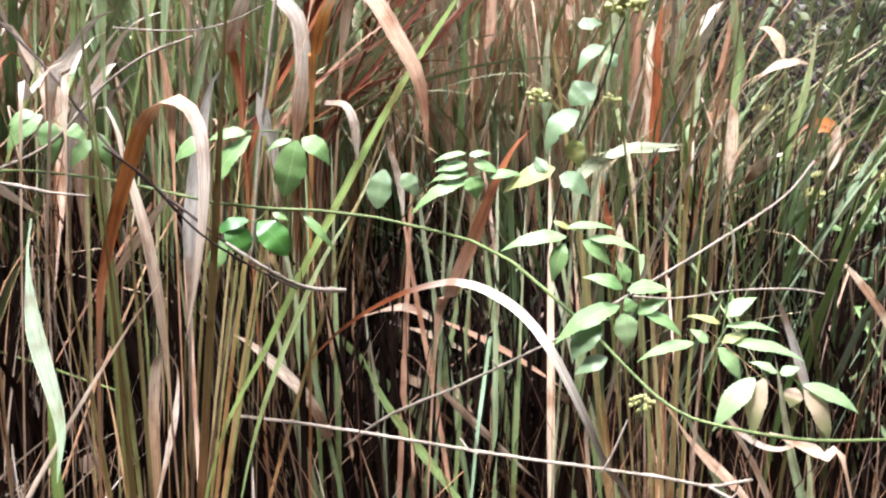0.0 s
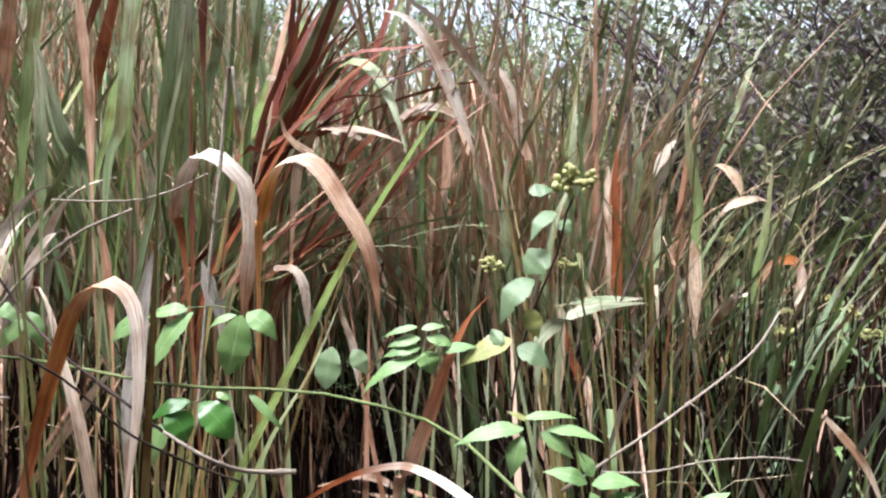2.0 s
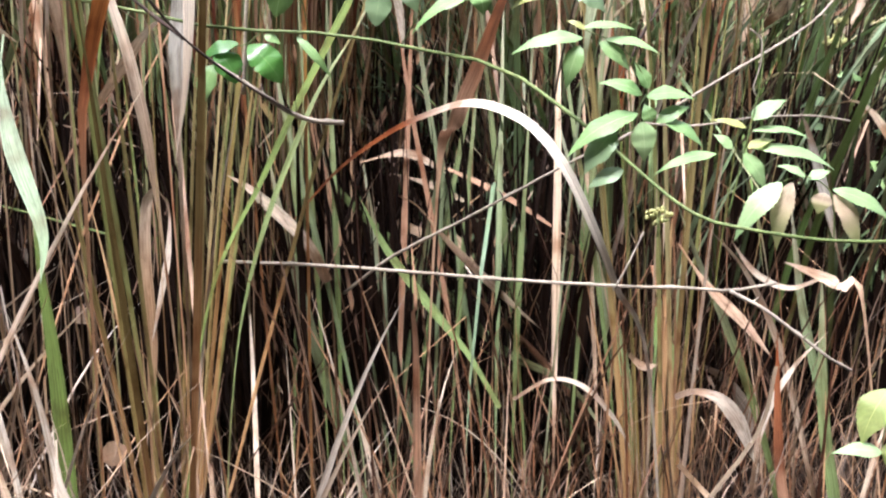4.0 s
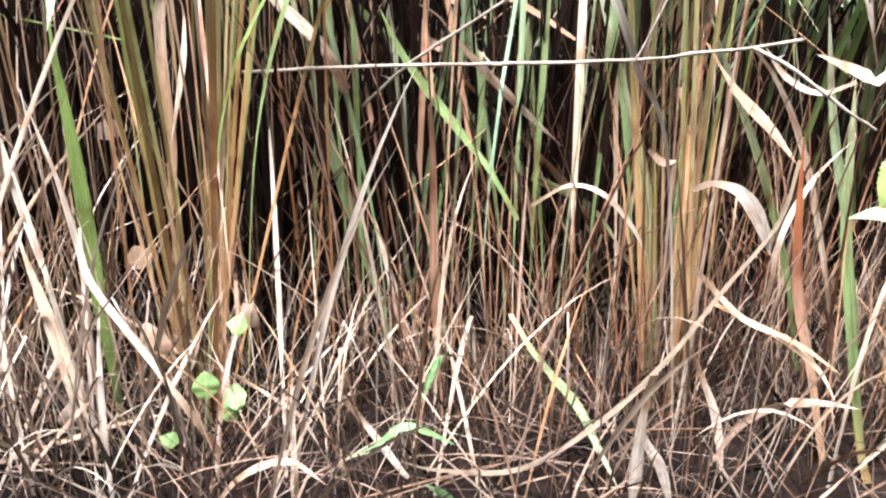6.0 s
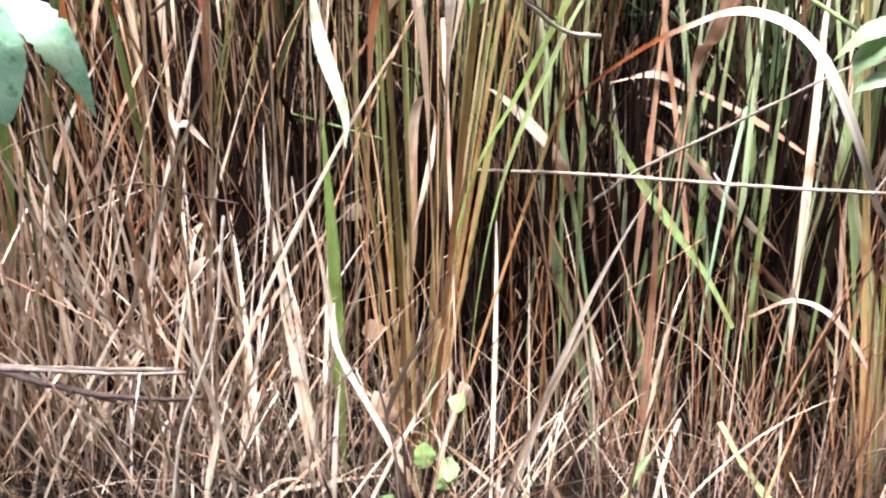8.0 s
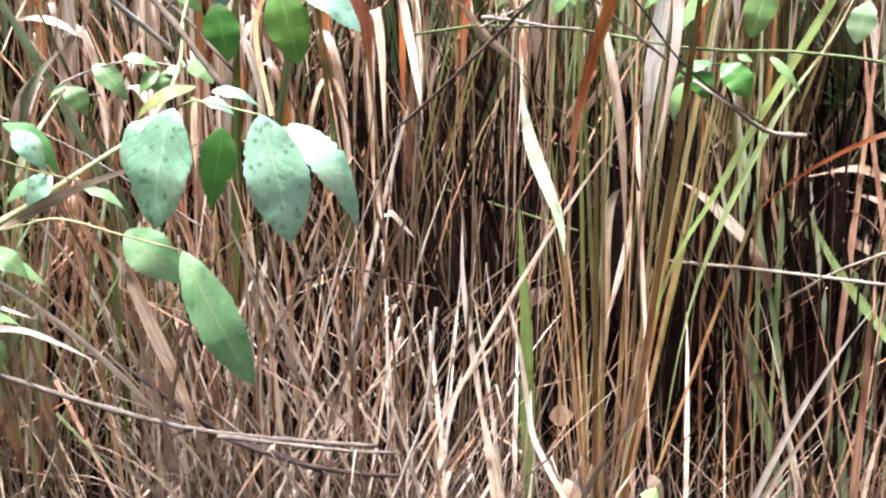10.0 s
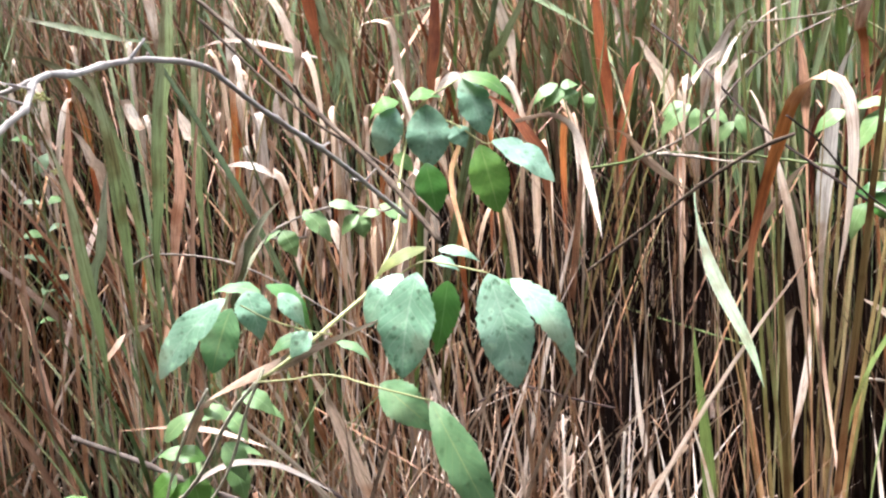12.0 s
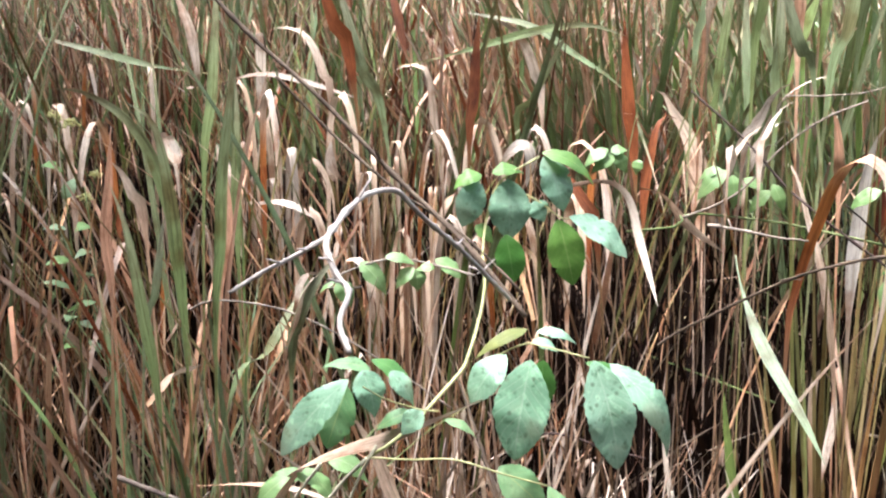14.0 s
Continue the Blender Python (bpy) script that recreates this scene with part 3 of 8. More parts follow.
KINDS = {"green": [blade_kind(i, 1.15 + 0.06 * i, 0.009 + 0.001 * i, 0.02, 0.1 + 0.06 * i, 0.0, M_GREEN) for i in range(10)],
         "tan": [blade_kind(30 + i, 0.8 + 0.07 * i, 0.007 + 0.0011 * i, 0.03, 0.2 + 0.08 * i, 0.35, M_TAN) for i in range(10)],
         "rust": [blade_kind(60 + i, 0.8 + 0.07 * i, 0.005 + 0.0007 * i, 0.03, 0.2 + 0.08 * i, 0.2, M_RUST) for i in range(6)],
         "broad": [blade_kind(120 + i, 1.35 + 0.07 * i, 0.013 + 0.001 * i, 0.02, 0.08 + 0.07 * i, 0.0, M_GREEN, 0.1) for i in range(8)],
         "stem": [blade_kind(150 + i, 1.05 + 0.06 * i, 0.0042 + 0.0006 * i, 0.01, 0.03 + 0.03 * i, 0.0, M_STALK, 0.75) for i in range(8)],
         "sheath": [blade_kind(170 + i, 1.1 + 0.06 * i, 0.0062 + 0.0007 * i, 0.01, 0.03 + 0.04 * i, 0.0, M_STALK, 0.8) for i in range(8)],
         "straw": [blade_kind(90 + i, 0.5 + 0.08 * i, 0.003 + 0.0005 * i, 0.02, 0.05 + 0.03 * i, 0.1, M_STRAW, 0.7) for i in range(8)]}


TUSSOCKS = []


def tussock(x, y, radius, count, spread, size, mix, seed, label, stiff=False, back=0.0):
    r = random.Random(seed)
    top = thing("grass_tussock", (x, y, ground_height(x, y)), label, "grass", "grass tussocks")
    TUSSOCKS.append(top)
    names, weights = list(mix), list(mix.values())
    for _ in range(count):
        kinds = KINDS[r.choices(names, weights)[0]]
        me = r.choice(kinds[:5] if stiff else kinds)
        a, d = r.uniform(0, 2 * math.pi), radius * math.sqrt(r.random())
        ob = new("blade", me)
        ob.parent = top
        tilt = spread * (0.25 + d / radius) * r.uniform(0.3, 1.0)
        ob.matrix_basis = (Matrix.Translation((d * math.cos(a), d * math.sin(a), -0.01)) @ Matrix.Rotation(-back * r.uniform(0.5, 1.5), 4, "X") @ Matrix.Rotation(a + r.gauss(0, 0.6), 4, "Z")
                           @ Matrix.Rotation(tilt, 4, "Y") @ Matrix.Diagonal((r.uniform(0.8, 1.2), r.uniform(0.8, 1.2), size * r.uniform(0.75, 1.1), 1)))
    return top


TALL = {"green": 1.6, "broad": 0.7, "tan": 1.6, "rust": 1.2, "stem": 3.5, "straw": 5}
LEFT = {"tan": 3.0, "green": 1.6, "rust": 2.6, "stem": 4.0, "straw": 5.0}
MIXED = {"green": 3.0, "tan": 2.0, "rust": 1.2, "stem": 3.0, "straw": 4.5}
tussock(-0.405, 1.125, 0.034, 31, 0.24, 1.0, {"sheath": 5, "stem": 2, "straw": 2.5}, 1, "tall tussock of green and straw-coloured grass blades", True, 0.1)
tussock(0.31, 1.17, 0.04, 32, 0.2, 1.0, {"sheath": 5, "stem": 2, "straw": 2.5}, 2, "tussock of olive green and straw-coloured grass", True, 0.12)
r0 = random.Random(5)
for k in range(34):
    gx, gy = -3.0 + 0.13 * k + r0.uniform(-0.06, 0.06), r0.uniform(1.3, 1.65)
    if abs(gx + 0.42) < 0.12 or abs(gx - 0.36) < 0.1:
        gy += 0.25
    if -1.0 < gx < -0.5:
        gy += 0.25
    if -0.33 < gx < 0.65:
        gy += 0.34
    if gx > 0.65:
        gy += 0.28
    if -0.95 < gx < 0.45 and k % 3 == 1 or -0.9 < gx < -0.52 or gx > 0.9:
        continue
    tussock(gx, gy - bank(gx), r0.uniform(0.04, 0.08), 52 if gx < -0.5 else 32 if gx < 0.5 else 40, 0.47 if gx < -0.9 else 0.33, r0.uniform(0.85, 1.1) if gx < -0.15 else r0.uniform(0.7, 0.9) if gx < 0.5 else 0.65,
            LEFT if gx < -0.9 else MIXED if gx > 0.05 else TALL, 210 + k if gx < -0.9 else 310 + k if gx > 0.1 else 10 + k, "tussock of mixed green and dry tan grass blades")


# ---- loose straws that can be told apart ----
def straw_heap(seed, places, lean, droop, length, label, material=None):
    r = random.Random(seed)
    kinds = [blade_kind(seed + i, r.uniform(*length), r.uniform(0.004, 0.0085), r.uniform(*lean), r.uniform(*droop), 0.15, material or M_PALESTRAW, 0.6) for i in range(16)]
    foot = Vector((places[0][0], places[0][1], ground_height(places[0][0], places[0][1])))
    top = thing("straw_heap", foot, label, "straw")
    for x, y, z, _ in places:
        ob = new("straw", r.choice(kinds))
        ob.parent = top
        ob.matrix_basis = (Matrix.Translation(Vector((x, y, z)) - foot) @ Matrix.Rotation(r.uniform(0, 2 * math.pi), 4, "Z")
                           @ Matrix.Rotation(r.gauss(0, 0.12), 4, "Y") @ Matrix.Scale(r.uniform(0.8, 1.15), 4))


rng = np.random.default_rng(23)
straw_heap(400, clumped(rng, 140, (-1.9, -0.75), (1.0, 1.35), 0.05, 4), (0.03, 0.5), (0.05, 0.5), (0.45, 0.95), "heap of pale dead straws leaning and crossing one another")
straw_heap(420, clumped(rng, 92, (-1.15, -0.6), (0.95, 1.15), 0.06, 4), (0.2, 0.7), (0.1, 0.9), (0.28, 0.62), "pale bleached straws fallen over one another by the tussock", M_BLEACHED)
straw_heap(410, clumped(rng, 54, (-0.74, -0.2), (0.86, 1.04), 0.07, 3), (0.2, 0.9), (0.2, 1.3), (0.25, 0.55), "pale straws crossing and looping over the dark litter", M_BLEACHED)
straw_heap(415, clumped(rng, 22, (-0.2, 0.75), (0.86, 1.04), 0.07, 3), (0.15, 0.8), (0.2, 1.2), (0.25, 0.5), "tan straws crossing over the dark litter")
straw_heap(430, clumped(rng, 54, (-1.3, -0.68), (1.08, 1.3), 0.06, 3), (0.05, 0.35), (0.05, 0.4), (0.5, 0.95), "tall bleached straws leaning against the tussock", M_BLEACHED)
straw_heap(440, clumped(rng, 18, (-0.7, 1.2), (1.05, 1.4), 0.08, 3), (0.2, 0.8), (0.6, 1.5), (0.3, 0.6), "pale dead straws bowed over the dark litter")


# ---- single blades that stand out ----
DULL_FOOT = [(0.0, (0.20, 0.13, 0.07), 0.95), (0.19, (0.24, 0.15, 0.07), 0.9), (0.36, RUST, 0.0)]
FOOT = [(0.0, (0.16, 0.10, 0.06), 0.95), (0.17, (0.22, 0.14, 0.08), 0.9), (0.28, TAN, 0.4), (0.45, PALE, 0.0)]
ALONG = {"fold": ([(0.42, 0.26, 0.14)], [(0.0, STRAW, 0.7), (0.6, TAN, 0.2), (0.9, PALE, 0.6)]),
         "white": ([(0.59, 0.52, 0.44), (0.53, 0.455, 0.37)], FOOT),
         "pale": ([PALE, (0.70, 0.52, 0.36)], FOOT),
         "tan": ([TAN, PINK], [(0.0, STRAW, 0.5), (0.5, TAN, 0.0)]),
         "straw": ([STRAW, (0.56, 0.36, 0.18)], [(0.0, GREY, 0.2), (0.5, STRAW, 0.0)]),
         "pink": ([PINK, (0.58, 0.34, 0.22)], [(0.0, STRAW, 0.4), (0.5, PINK, 0.0)]),
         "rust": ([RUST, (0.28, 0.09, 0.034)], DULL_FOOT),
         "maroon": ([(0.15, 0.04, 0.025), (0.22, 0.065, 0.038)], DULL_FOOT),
         "rust_pale": ([TAN], [(0.0, STRAW, 0.9), (0.2, (0.24, 0.12, 0.06), 0.9), (0.38, (0.30, 0.09, 0.032), 1.0), (0.46, (0.46, 0.16, 0.045), 1.0), (0.56, (0.48, 0.18, 0.05), 1.0), (0.63, (0.52, 0.32, 0.20), 1.0), (0.72, (0.70, 0.62, 0.53), 1.0), (0.9, (0.68, 0.55, 0.43), 1.0)]),
         "rust_pale2": ([RUST], [(0.0, STRAW, 0.5), (0.36, (0.34, 0.11, 0.036), 0.8), (0.48, (0.62, 0.48, 0.37), 1.0), (0.58, (0.72, 0.65, 0.57), 1.0), (0.8, (0.70, 0.62, 0.52), 1.0), (0.97, PINK, 0.8)]),
         "orange_pale": ([(0.52, 0.22, 0.05)], [(0.0, STRAW, 0.6), (0.36, (0.50, 0.20, 0.05), 0.9), (0.47, (0.55, 0.24, 0.06), 1.0), (0.56, (0.68, 0.56, 0.43), 1.0), (0.97, PINK, 0.8)]),
         "tan_pale": ([TAN], [(0.0, STRAW, 0.6), (0.4, TAN, 0.5), (0.75, (0.66, 0.54, 0.42), 1.0)]),
         "tan_rust": ([TAN], [(0.0, STRAW, 0.4), (0.4, PINK, 0.6), (0.65, (0.25, 0.085, 0.035), 0.95), (0.9, RUST, 1.0)]),
         "pale_rust": ([(0.74, 0.68, 0.60)], [(0.0, LIME, 0.4), (0.15, PALE, 0.3), (0.6, (0.72, 0.66, 0.56), 0.9), (0.72, RUST, 1.0)]),
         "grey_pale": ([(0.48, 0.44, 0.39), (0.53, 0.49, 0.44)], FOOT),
         "grey_sage": ([(0.36, 0.40, 0.26)], [(0.0, OLIVE, 0.5), (0.5, SAGE, 0.0)]),
         "spear": ([(0.14, 0.19, 0.11), (0.16, 0.21, 0.13)], [(0.0, OLIVE, 0.3), (0.2, SAGE, 0.2), (0.97, SAGE, 0.3)]),
         "fresh": ([(0.185, 0.27, 0.085), (0.22, 0.30, 0.11)], [(0.0, OLIVE, 0.5), (0.25, LIME, 0.0)]),
         "lime_pale": ([(0.24, 0.32, 0.12)], [(0.0, OLIVE, 0.5), (0.3, LIME, 0.0), (0.55, (0.30, 0.38, 0.18), 0.8), (0.75, (0.40, 0.45, 0.29), 1.0)]),
         "bright": ([(0.14, 0.27, 0.10), (0.18, 0.31, 0.13)], []),
         "dun": ([(0.25, 0.19, 0.13), (0.21, 0.155, 0.105)], []),
         "deep": ([(0.10, 0.145, 0.035), (0.12, 0.16, 0.05)], [(0.0, OLIVE, 0.4), (0.3, GREEN, 0.0)]),
         "sage": ([(0.22, 0.295, 0.16), (0.21, 0.28, 0.13)], [(0.0, STRAW, 0.6), (0.3, SAGE, 0.0), (0.95, PALE, 0.5)]),
         "lime": ([(0.18, 0.25, 0.095), (0.21, 0.275, 0.11)], [(0.0, STRAW, 0.6), (0.3, LIME, 0.0), (0.97, PALE, 0.4)]),
         "lime_rust": ([(0.15, 0.21, 0.06)], [(0.0, OLIVE, 0.4), (0.3, OLIVE, 0.0), (0.85, OLIVE, 0.0), (0.95, RUST, 0.9)])}
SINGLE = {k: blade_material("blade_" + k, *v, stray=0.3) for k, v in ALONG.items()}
EYE_SIDE = Vector((-0.05, -0.1, 0.9))


def nearest_tussock(p):
    return min((t for t in TUSSOCKS), key=lambda t: (t.location.xy - p.xy).length)


def bent_blade(kind, width, turn, *points, label="", foot=0.17, taper=0.45, root=0.0, flat=None):
    """A single blade along the points, from its foot to its tip. It bends about its width, unless it lies flat."""
    mid = Vector(points[len(points) // 2])
    facing = (EYE_SIDE - mid).normalized() + Vector((0.25 * math.sin(91 * mid.x), 0, 0.25 * math.sin(57 * mid.z)))
    chord = Vector(points[-1]) - Vector(points[0])
    if flat is None:
        flat = abs(chord.z) < chord.xy.length * 0.7 and not root
    across = None
    if flat:
        facing += Vector((0, 0, 0.5))
    if not flat:
        view = (mid - EYE_SIDE).normalized()
        right = view.cross(Vector((0, 0, 1))).normalized()
        angle = radians(32 + 14 * math.sin(77 * mid.x + 31 * mid.z))
        across = right * math.cos(angle) + view * math.sin(angle) * (1 if math.sin(133 * mid.x) > 0 else -1) + Vector((0, 0, 0.45))
        width /= math.cos(angle)
    points = [Vector(p) for p in points]
    for _ in range(2):
        depth = [p.y for p in points]
        for i in range(1, len(points) - 1):
            points[i].y = 0.25 * depth[i - 1] + 0.5 * depth[i] + 0.25 * depth[i + 1]
    geo = ribbon(points, width, n=min(64, 7 * len(points) + 6), turn=turn, fold=0.22, foot=foot, taper=taper, facing=facing, root=root, across=across)
    return part("blade", geo, SINGLE[kind], nearest_tussock(Vector(points[0])), label)


def bowed_blades(seed, count):
    """Dry blades of the bank whose tips have bowed over."""
    r = random.Random(seed)
    for _ in range(count):
        x = r.uniform(-2.4, -0.85)
        y = r.uniform(1.2, 1.6) - 0.9 * bank(x)
        g, h, a, w = ground_height(x, y), r.uniform(0.7, 1.15), r.uniform(0, 6.28), r.uniform(0.05, 0.13)
        dx, dy = w * math.cos(a), 0.5 * w * math.sin(a)
        line = [(x + dx * k, y + dy * k, g + h * f) for k, f in ((0, -0.01), (0.15, 0.6), (0.3, 0.88), (0.55, 0.98), (0.9, 0.985), (1.25, 0.9), (1.42, r.uniform(0.68, 0.82)))]
        bent_blade(r.choice(["white", "pale", "tan_pale", "rust_pale", "pale"]), r.uniform(0.008, 0.016), 0, *line, root=0.5, taper=r.uniform(0.15, 0.5))


bowed_blades(77, 64)
# the pale folded tussock and the blades beside it
bent_blade("fold", 0.0128, 0, (-0.403, 1.064, 0.000), (-0.404, 1.089, 0.308), (-0.405, 1.107, 0.374), (-0.408, 1.123, 0.432), (-0.415, 1.153, 0.547), (-0.414, 1.172, 0.613), (-0.403, 1.180, 0.633), label="tan blade folded over with a white inner face", taper=0.06, root=0.48)
bent_blade("white", 0.0203, 20, (-0.400, 1.170, 0.633), (-0.382, 1.167, 0.605), (-0.384, 1.152, 0.552), (-0.393, 1.132, 0.491), (-0.401, 1.114, 0.432), label="white dry tip folded down on its blade")
bent_blade("rust_pale", 0.0190, 0, (-0.455, 1.022, 0.000), (-0.435, 1.042, 0.648), (-0.421, 1.057, 0.784), (-0.386, 1.039, 0.899), (-0.369, 1.045, 0.944), (-0.349, 1.048, 0.970), (-0.330, 1.050, 0.979), (-0.312, 1.049, 0.971), (-0.298, 1.048, 0.950), (-0.291, 1.044, 0.911), (-0.291, 1.038, 0.848), (-0.300, 1.029, 0.765), (-0.315, 1.020, 0.682), label="dry blade arched over, rust below and white beyond", root=0.49)
bent_blade("grey_pale", 0.0244, 0, (-0.378, 1.159, 0.000), (-0.366, 1.181, 0.697), (-0.356, 1.198, 0.866), (-0.337, 1.212, 0.995), (-0.315, 1.217, 1.037), label="broad pale grey dry blade, upright", root=0.67)
bent_blade("tan_pale", 0.0129, 0, (-0.357, 1.109, 0.000), (-0.374, 1.108, 0.585), (-0.393, 1.107, 0.779), (-0.418, 1.117, 0.884), (-0.434, 1.123, 0.948), (-0.450, 1.126, 0.979), (-0.459, 1.125, 0.974), label="tan blade with a bent white tip", root=0.58)
bent_blade("tan_pale", 0.0316, 0, (-0.679, 1.455, 0.000), (-0.692, 1.478, 0.772), (-0.704, 1.497, 0.966), (-0.728, 1.506, 1.057), (-0.763, 1.510, 1.111), (-0.788, 1.513, 1.155), (-0.803, 1.513, 1.160), label="broad tan blade with a torn bent tip", root=0.65)
bent_blade("tan_pale", 0.0290, 15, (-0.635, 1.477, 0.000), (-0.669, 1.499, 0.770), (-0.698, 1.518, 0.966), (-0.733, 1.526, 1.065), (-0.769, 1.530, 1.110), (-0.790, 1.528, 1.102), root=0.67)
bent_blade("rust", 0.0220, 0, (-0.823, 1.404, 0.000), (-0.803, 1.425, 0.841), (-0.789, 1.439, 1.012), (-0.775, 1.451, 1.085), (-0.755, 1.465, 1.099), (-0.744, 1.471, 1.090), root=0.74)
bent_blade("white", 0.0168, 0, (-0.596, 1.309, 0.000), (-0.562, 1.286, 0.877), (-0.550, 1.279, 0.969), (-0.526, 1.274, 1.021), (-0.499, 1.272, 1.051), (-0.480, 1.272, 1.056), (-0.469, 1.273, 1.049), root=0.80)
bent_blade("white", 0.0171, 0, (-0.628, 1.325, 0.000), (-0.559, 1.302, 0.925), (-0.538, 1.295, 1.009), (-0.502, 1.289, 1.084), (-0.465, 1.287, 1.117), (-0.426, 1.287, 1.130), (-0.407, 1.287, 1.131), root=0.77)
bent_blade("grey_pale", 0.0137, 0, (-0.608, 1.326, 0.000), (-0.533, 1.303, 0.924), (-0.511, 1.296, 1.007), (-0.479, 1.294, 1.040), (-0.461, 1.293, 1.045), root=0.86)
bent_blade("rust_pale2", 0.0232, 0, (-0.282, 1.309, 0.000), (-0.311, 1.283, 0.962), (-0.321, 1.274, 1.063), (-0.289, 1.248, 1.145), (-0.259, 1.247, 1.156), (-0.228, 1.250, 1.131), (-0.210, 1.252, 1.103), (-0.207, 1.258, 1.039), (-0.216, 1.264, 0.974), (-0.227, 1.269, 0.908), label="dry blade bent over, its white end hanging", taper=0.15, root=0.66)
bent_blade("orange_pale", 0.0210, 0, (-0.224, 1.230, 0.000), (-0.189, 1.205, 0.958), (-0.177, 1.197, 1.052), (-0.155, 1.192, 1.113), (-0.118, 1.121, 1.130), (-0.086, 1.123, 1.114), (-0.056, 1.128, 1.064), (-0.030, 1.133, 1.015), (-0.021, 1.137, 0.966), (-0.018, 1.142, 0.908), label="orange-brown blade arching over into a pale end", taper=0.25, root=0.66)
bent_blade("sage", 0.0188, 0, (-0.315, 1.597, 0.000), (-0.241, 1.530, 1.025), (-0.172, 1.468, 1.177), (-0.110, 1.408, 1.298), (-0.080, 1.406, 1.326), (-0.041, 1.408, 1.305), (-0.003, 1.415, 1.236), (0.020, 1.423, 1.148), label="green blade arched over with a pale tip", root=0.64)
bent_blade("lime_rust", 0.0242, 0, (-0.374, 1.033, 0.000), (-0.319, 1.077, 0.458), (-0.240, 1.141, 0.655), (-0.154, 1.223, 0.838), (-0.061, 1.345, 1.020), (0.087, 1.396, 1.246), (0.148, 1.391, 1.315), (0.195, 1.388, 1.351), label="long bright green blade leaning across, rust at the tip", root=0.30)
bent_blade("lime", 0.0129, 0, (-0.323, 1.068, 0.000), (-0.279, 1.098, 0.446), (-0.190, 1.159, 0.715), (-0.119, 1.215, 0.847), (-0.082, 1.276, 0.942), label="bright green blade leaning to one side", root=0.44)
bent_blade("lime", 0.0187, 0, (-0.343, 1.528, 0.743), (-0.308, 1.504, 0.696), (-0.185, 1.496, 0.568), (-0.057, 1.409, 0.457), (0.078, 1.361, 0.333), (0.191, 1.311, 0.281), (0.263, 1.292, 0.182), label="broad green blade hanging obliquely", foot=0.6)
bent_blade("pale_rust", 0.0114, 0, (0.297, 1.065, 0.000), (0.240, 0.988, 0.435), (0.189, 0.920, 0.550), (0.162, 0.902, 0.613), (0.129, 0.885, 0.682), (0.098, 0.914, 0.724), (0.065, 0.958, 0.743), (0.032, 1.009, 0.748), (-0.005, 1.078, 0.738), (-0.077, 1.171, 0.705), (-0.169, 1.255, 0.638), (-0.282, 1.296, 0.515), label="white arched dry blade with a thin rust-brown end", foot=0.25, taper=0.6, flat=True, root=0.31)
bent_blade("pale", 0.0171, 0, (-0.179, 1.226, 0.484), (-0.210, 1.231, 0.544), (-0.265, 1.235, 0.600), (-0.295, 1.236, 0.626), (-0.322, 1.237, 0.642), label="pale broken blade tip", foot=0.9)
bent_blade("spear", 0.0215, 0, (-0.509, 1.035, 0.832), (-0.486, 1.000, 0.787), (-0.440, 0.920, 0.718), (-0.370, 0.795, 0.644), (-0.329, 0.726, 0.615), label="pale grey-green blade tip hanging down", foot=0.12, taper=0.7)
bent_blade("deep", 0.0236, 0, (-0.482, 0.995, 0.000), (-0.484, 0.999, 0.054), (-0.502, 1.047, 0.244), (-0.521, 1.088, 0.409), (-0.543, 1.120, 0.541), (-0.557, 1.137, 0.615), label="upright green blade in front of the dark gap", root=0.09)
bent_blade("white", 0.0076, 0, (-0.300, 0.903, 0.082), (-0.380, 0.918, 0.207), (-0.442, 0.928, 0.298), (-0.459, 0.937, 0.346), (-0.479, 0.954, 0.427), (-0.510, 0.971, 0.516), label="thin white broken stalk", foot=0.9)
bent_blade("white", 0.0065, 0, (-0.470, 0.932, 0.000), (-0.474, 0.935, 0.046), (-0.513, 0.965, 0.188), (-0.549, 1.000, 0.345), (-0.590, 1.029, 0.486), label="pale dry stalk", root=0.09)
bent_blade("pale", 0.0080, 0, (-0.478, 0.920, 0.000), (-0.481, 0.924, 0.052), (-0.513, 0.960, 0.208), (-0.550, 0.981, 0.317), (-0.566, 0.990, 0.365), label="pale dry stalk", root=0.14)
bent_blade("pale", 0.0097, 0, (-0.490, 0.921, 0.000), (-0.494, 0.925, 0.068), (-0.530, 0.964, 0.239), (-0.564, 0.986, 0.348), label="pale dry stalk", root=0.19)
bent_blade("tan_pale", 0.0169, 0, (-0.950, 1.170, 0.203), (-0.859, 1.194, 0.363), (-0.819, 1.216, 0.403), (-0.781, 1.229, 0.419), (-0.748, 1.241, 0.432), label="pale dry leaf tip", foot=0.2)
bent_blade("white", 0.0094, 0, (-0.798, 1.085, 0.644), (-0.789, 1.071, 0.585), (-0.766, 1.077, 0.588), (-0.743, 1.078, 0.568), (-0.719, 1.077, 0.546), label="curled white strip of dry blade", foot=0.9)
bent_blade("sage", 0.0195, 0, (-0.125, 1.230, 0.000), (-0.127, 1.233, 0.040), (-0.147, 1.259, 0.151), (-0.206, 1.261, 0.363), (-0.252, 1.282, 0.558), (-0.281, 1.310, 0.685), label="grey-green upright blade", root=0.06)
bent_blade("sage", 0.0173, 0, (-0.079, 1.283, 0.000), (-0.076, 1.277, -0.075), (-0.098, 1.312, 0.069), (-0.145, 1.372, 0.328), (-0.202, 1.428, 0.578), (-0.224, 1.463, 0.722), label="grey-green upright blade", root=0.08)
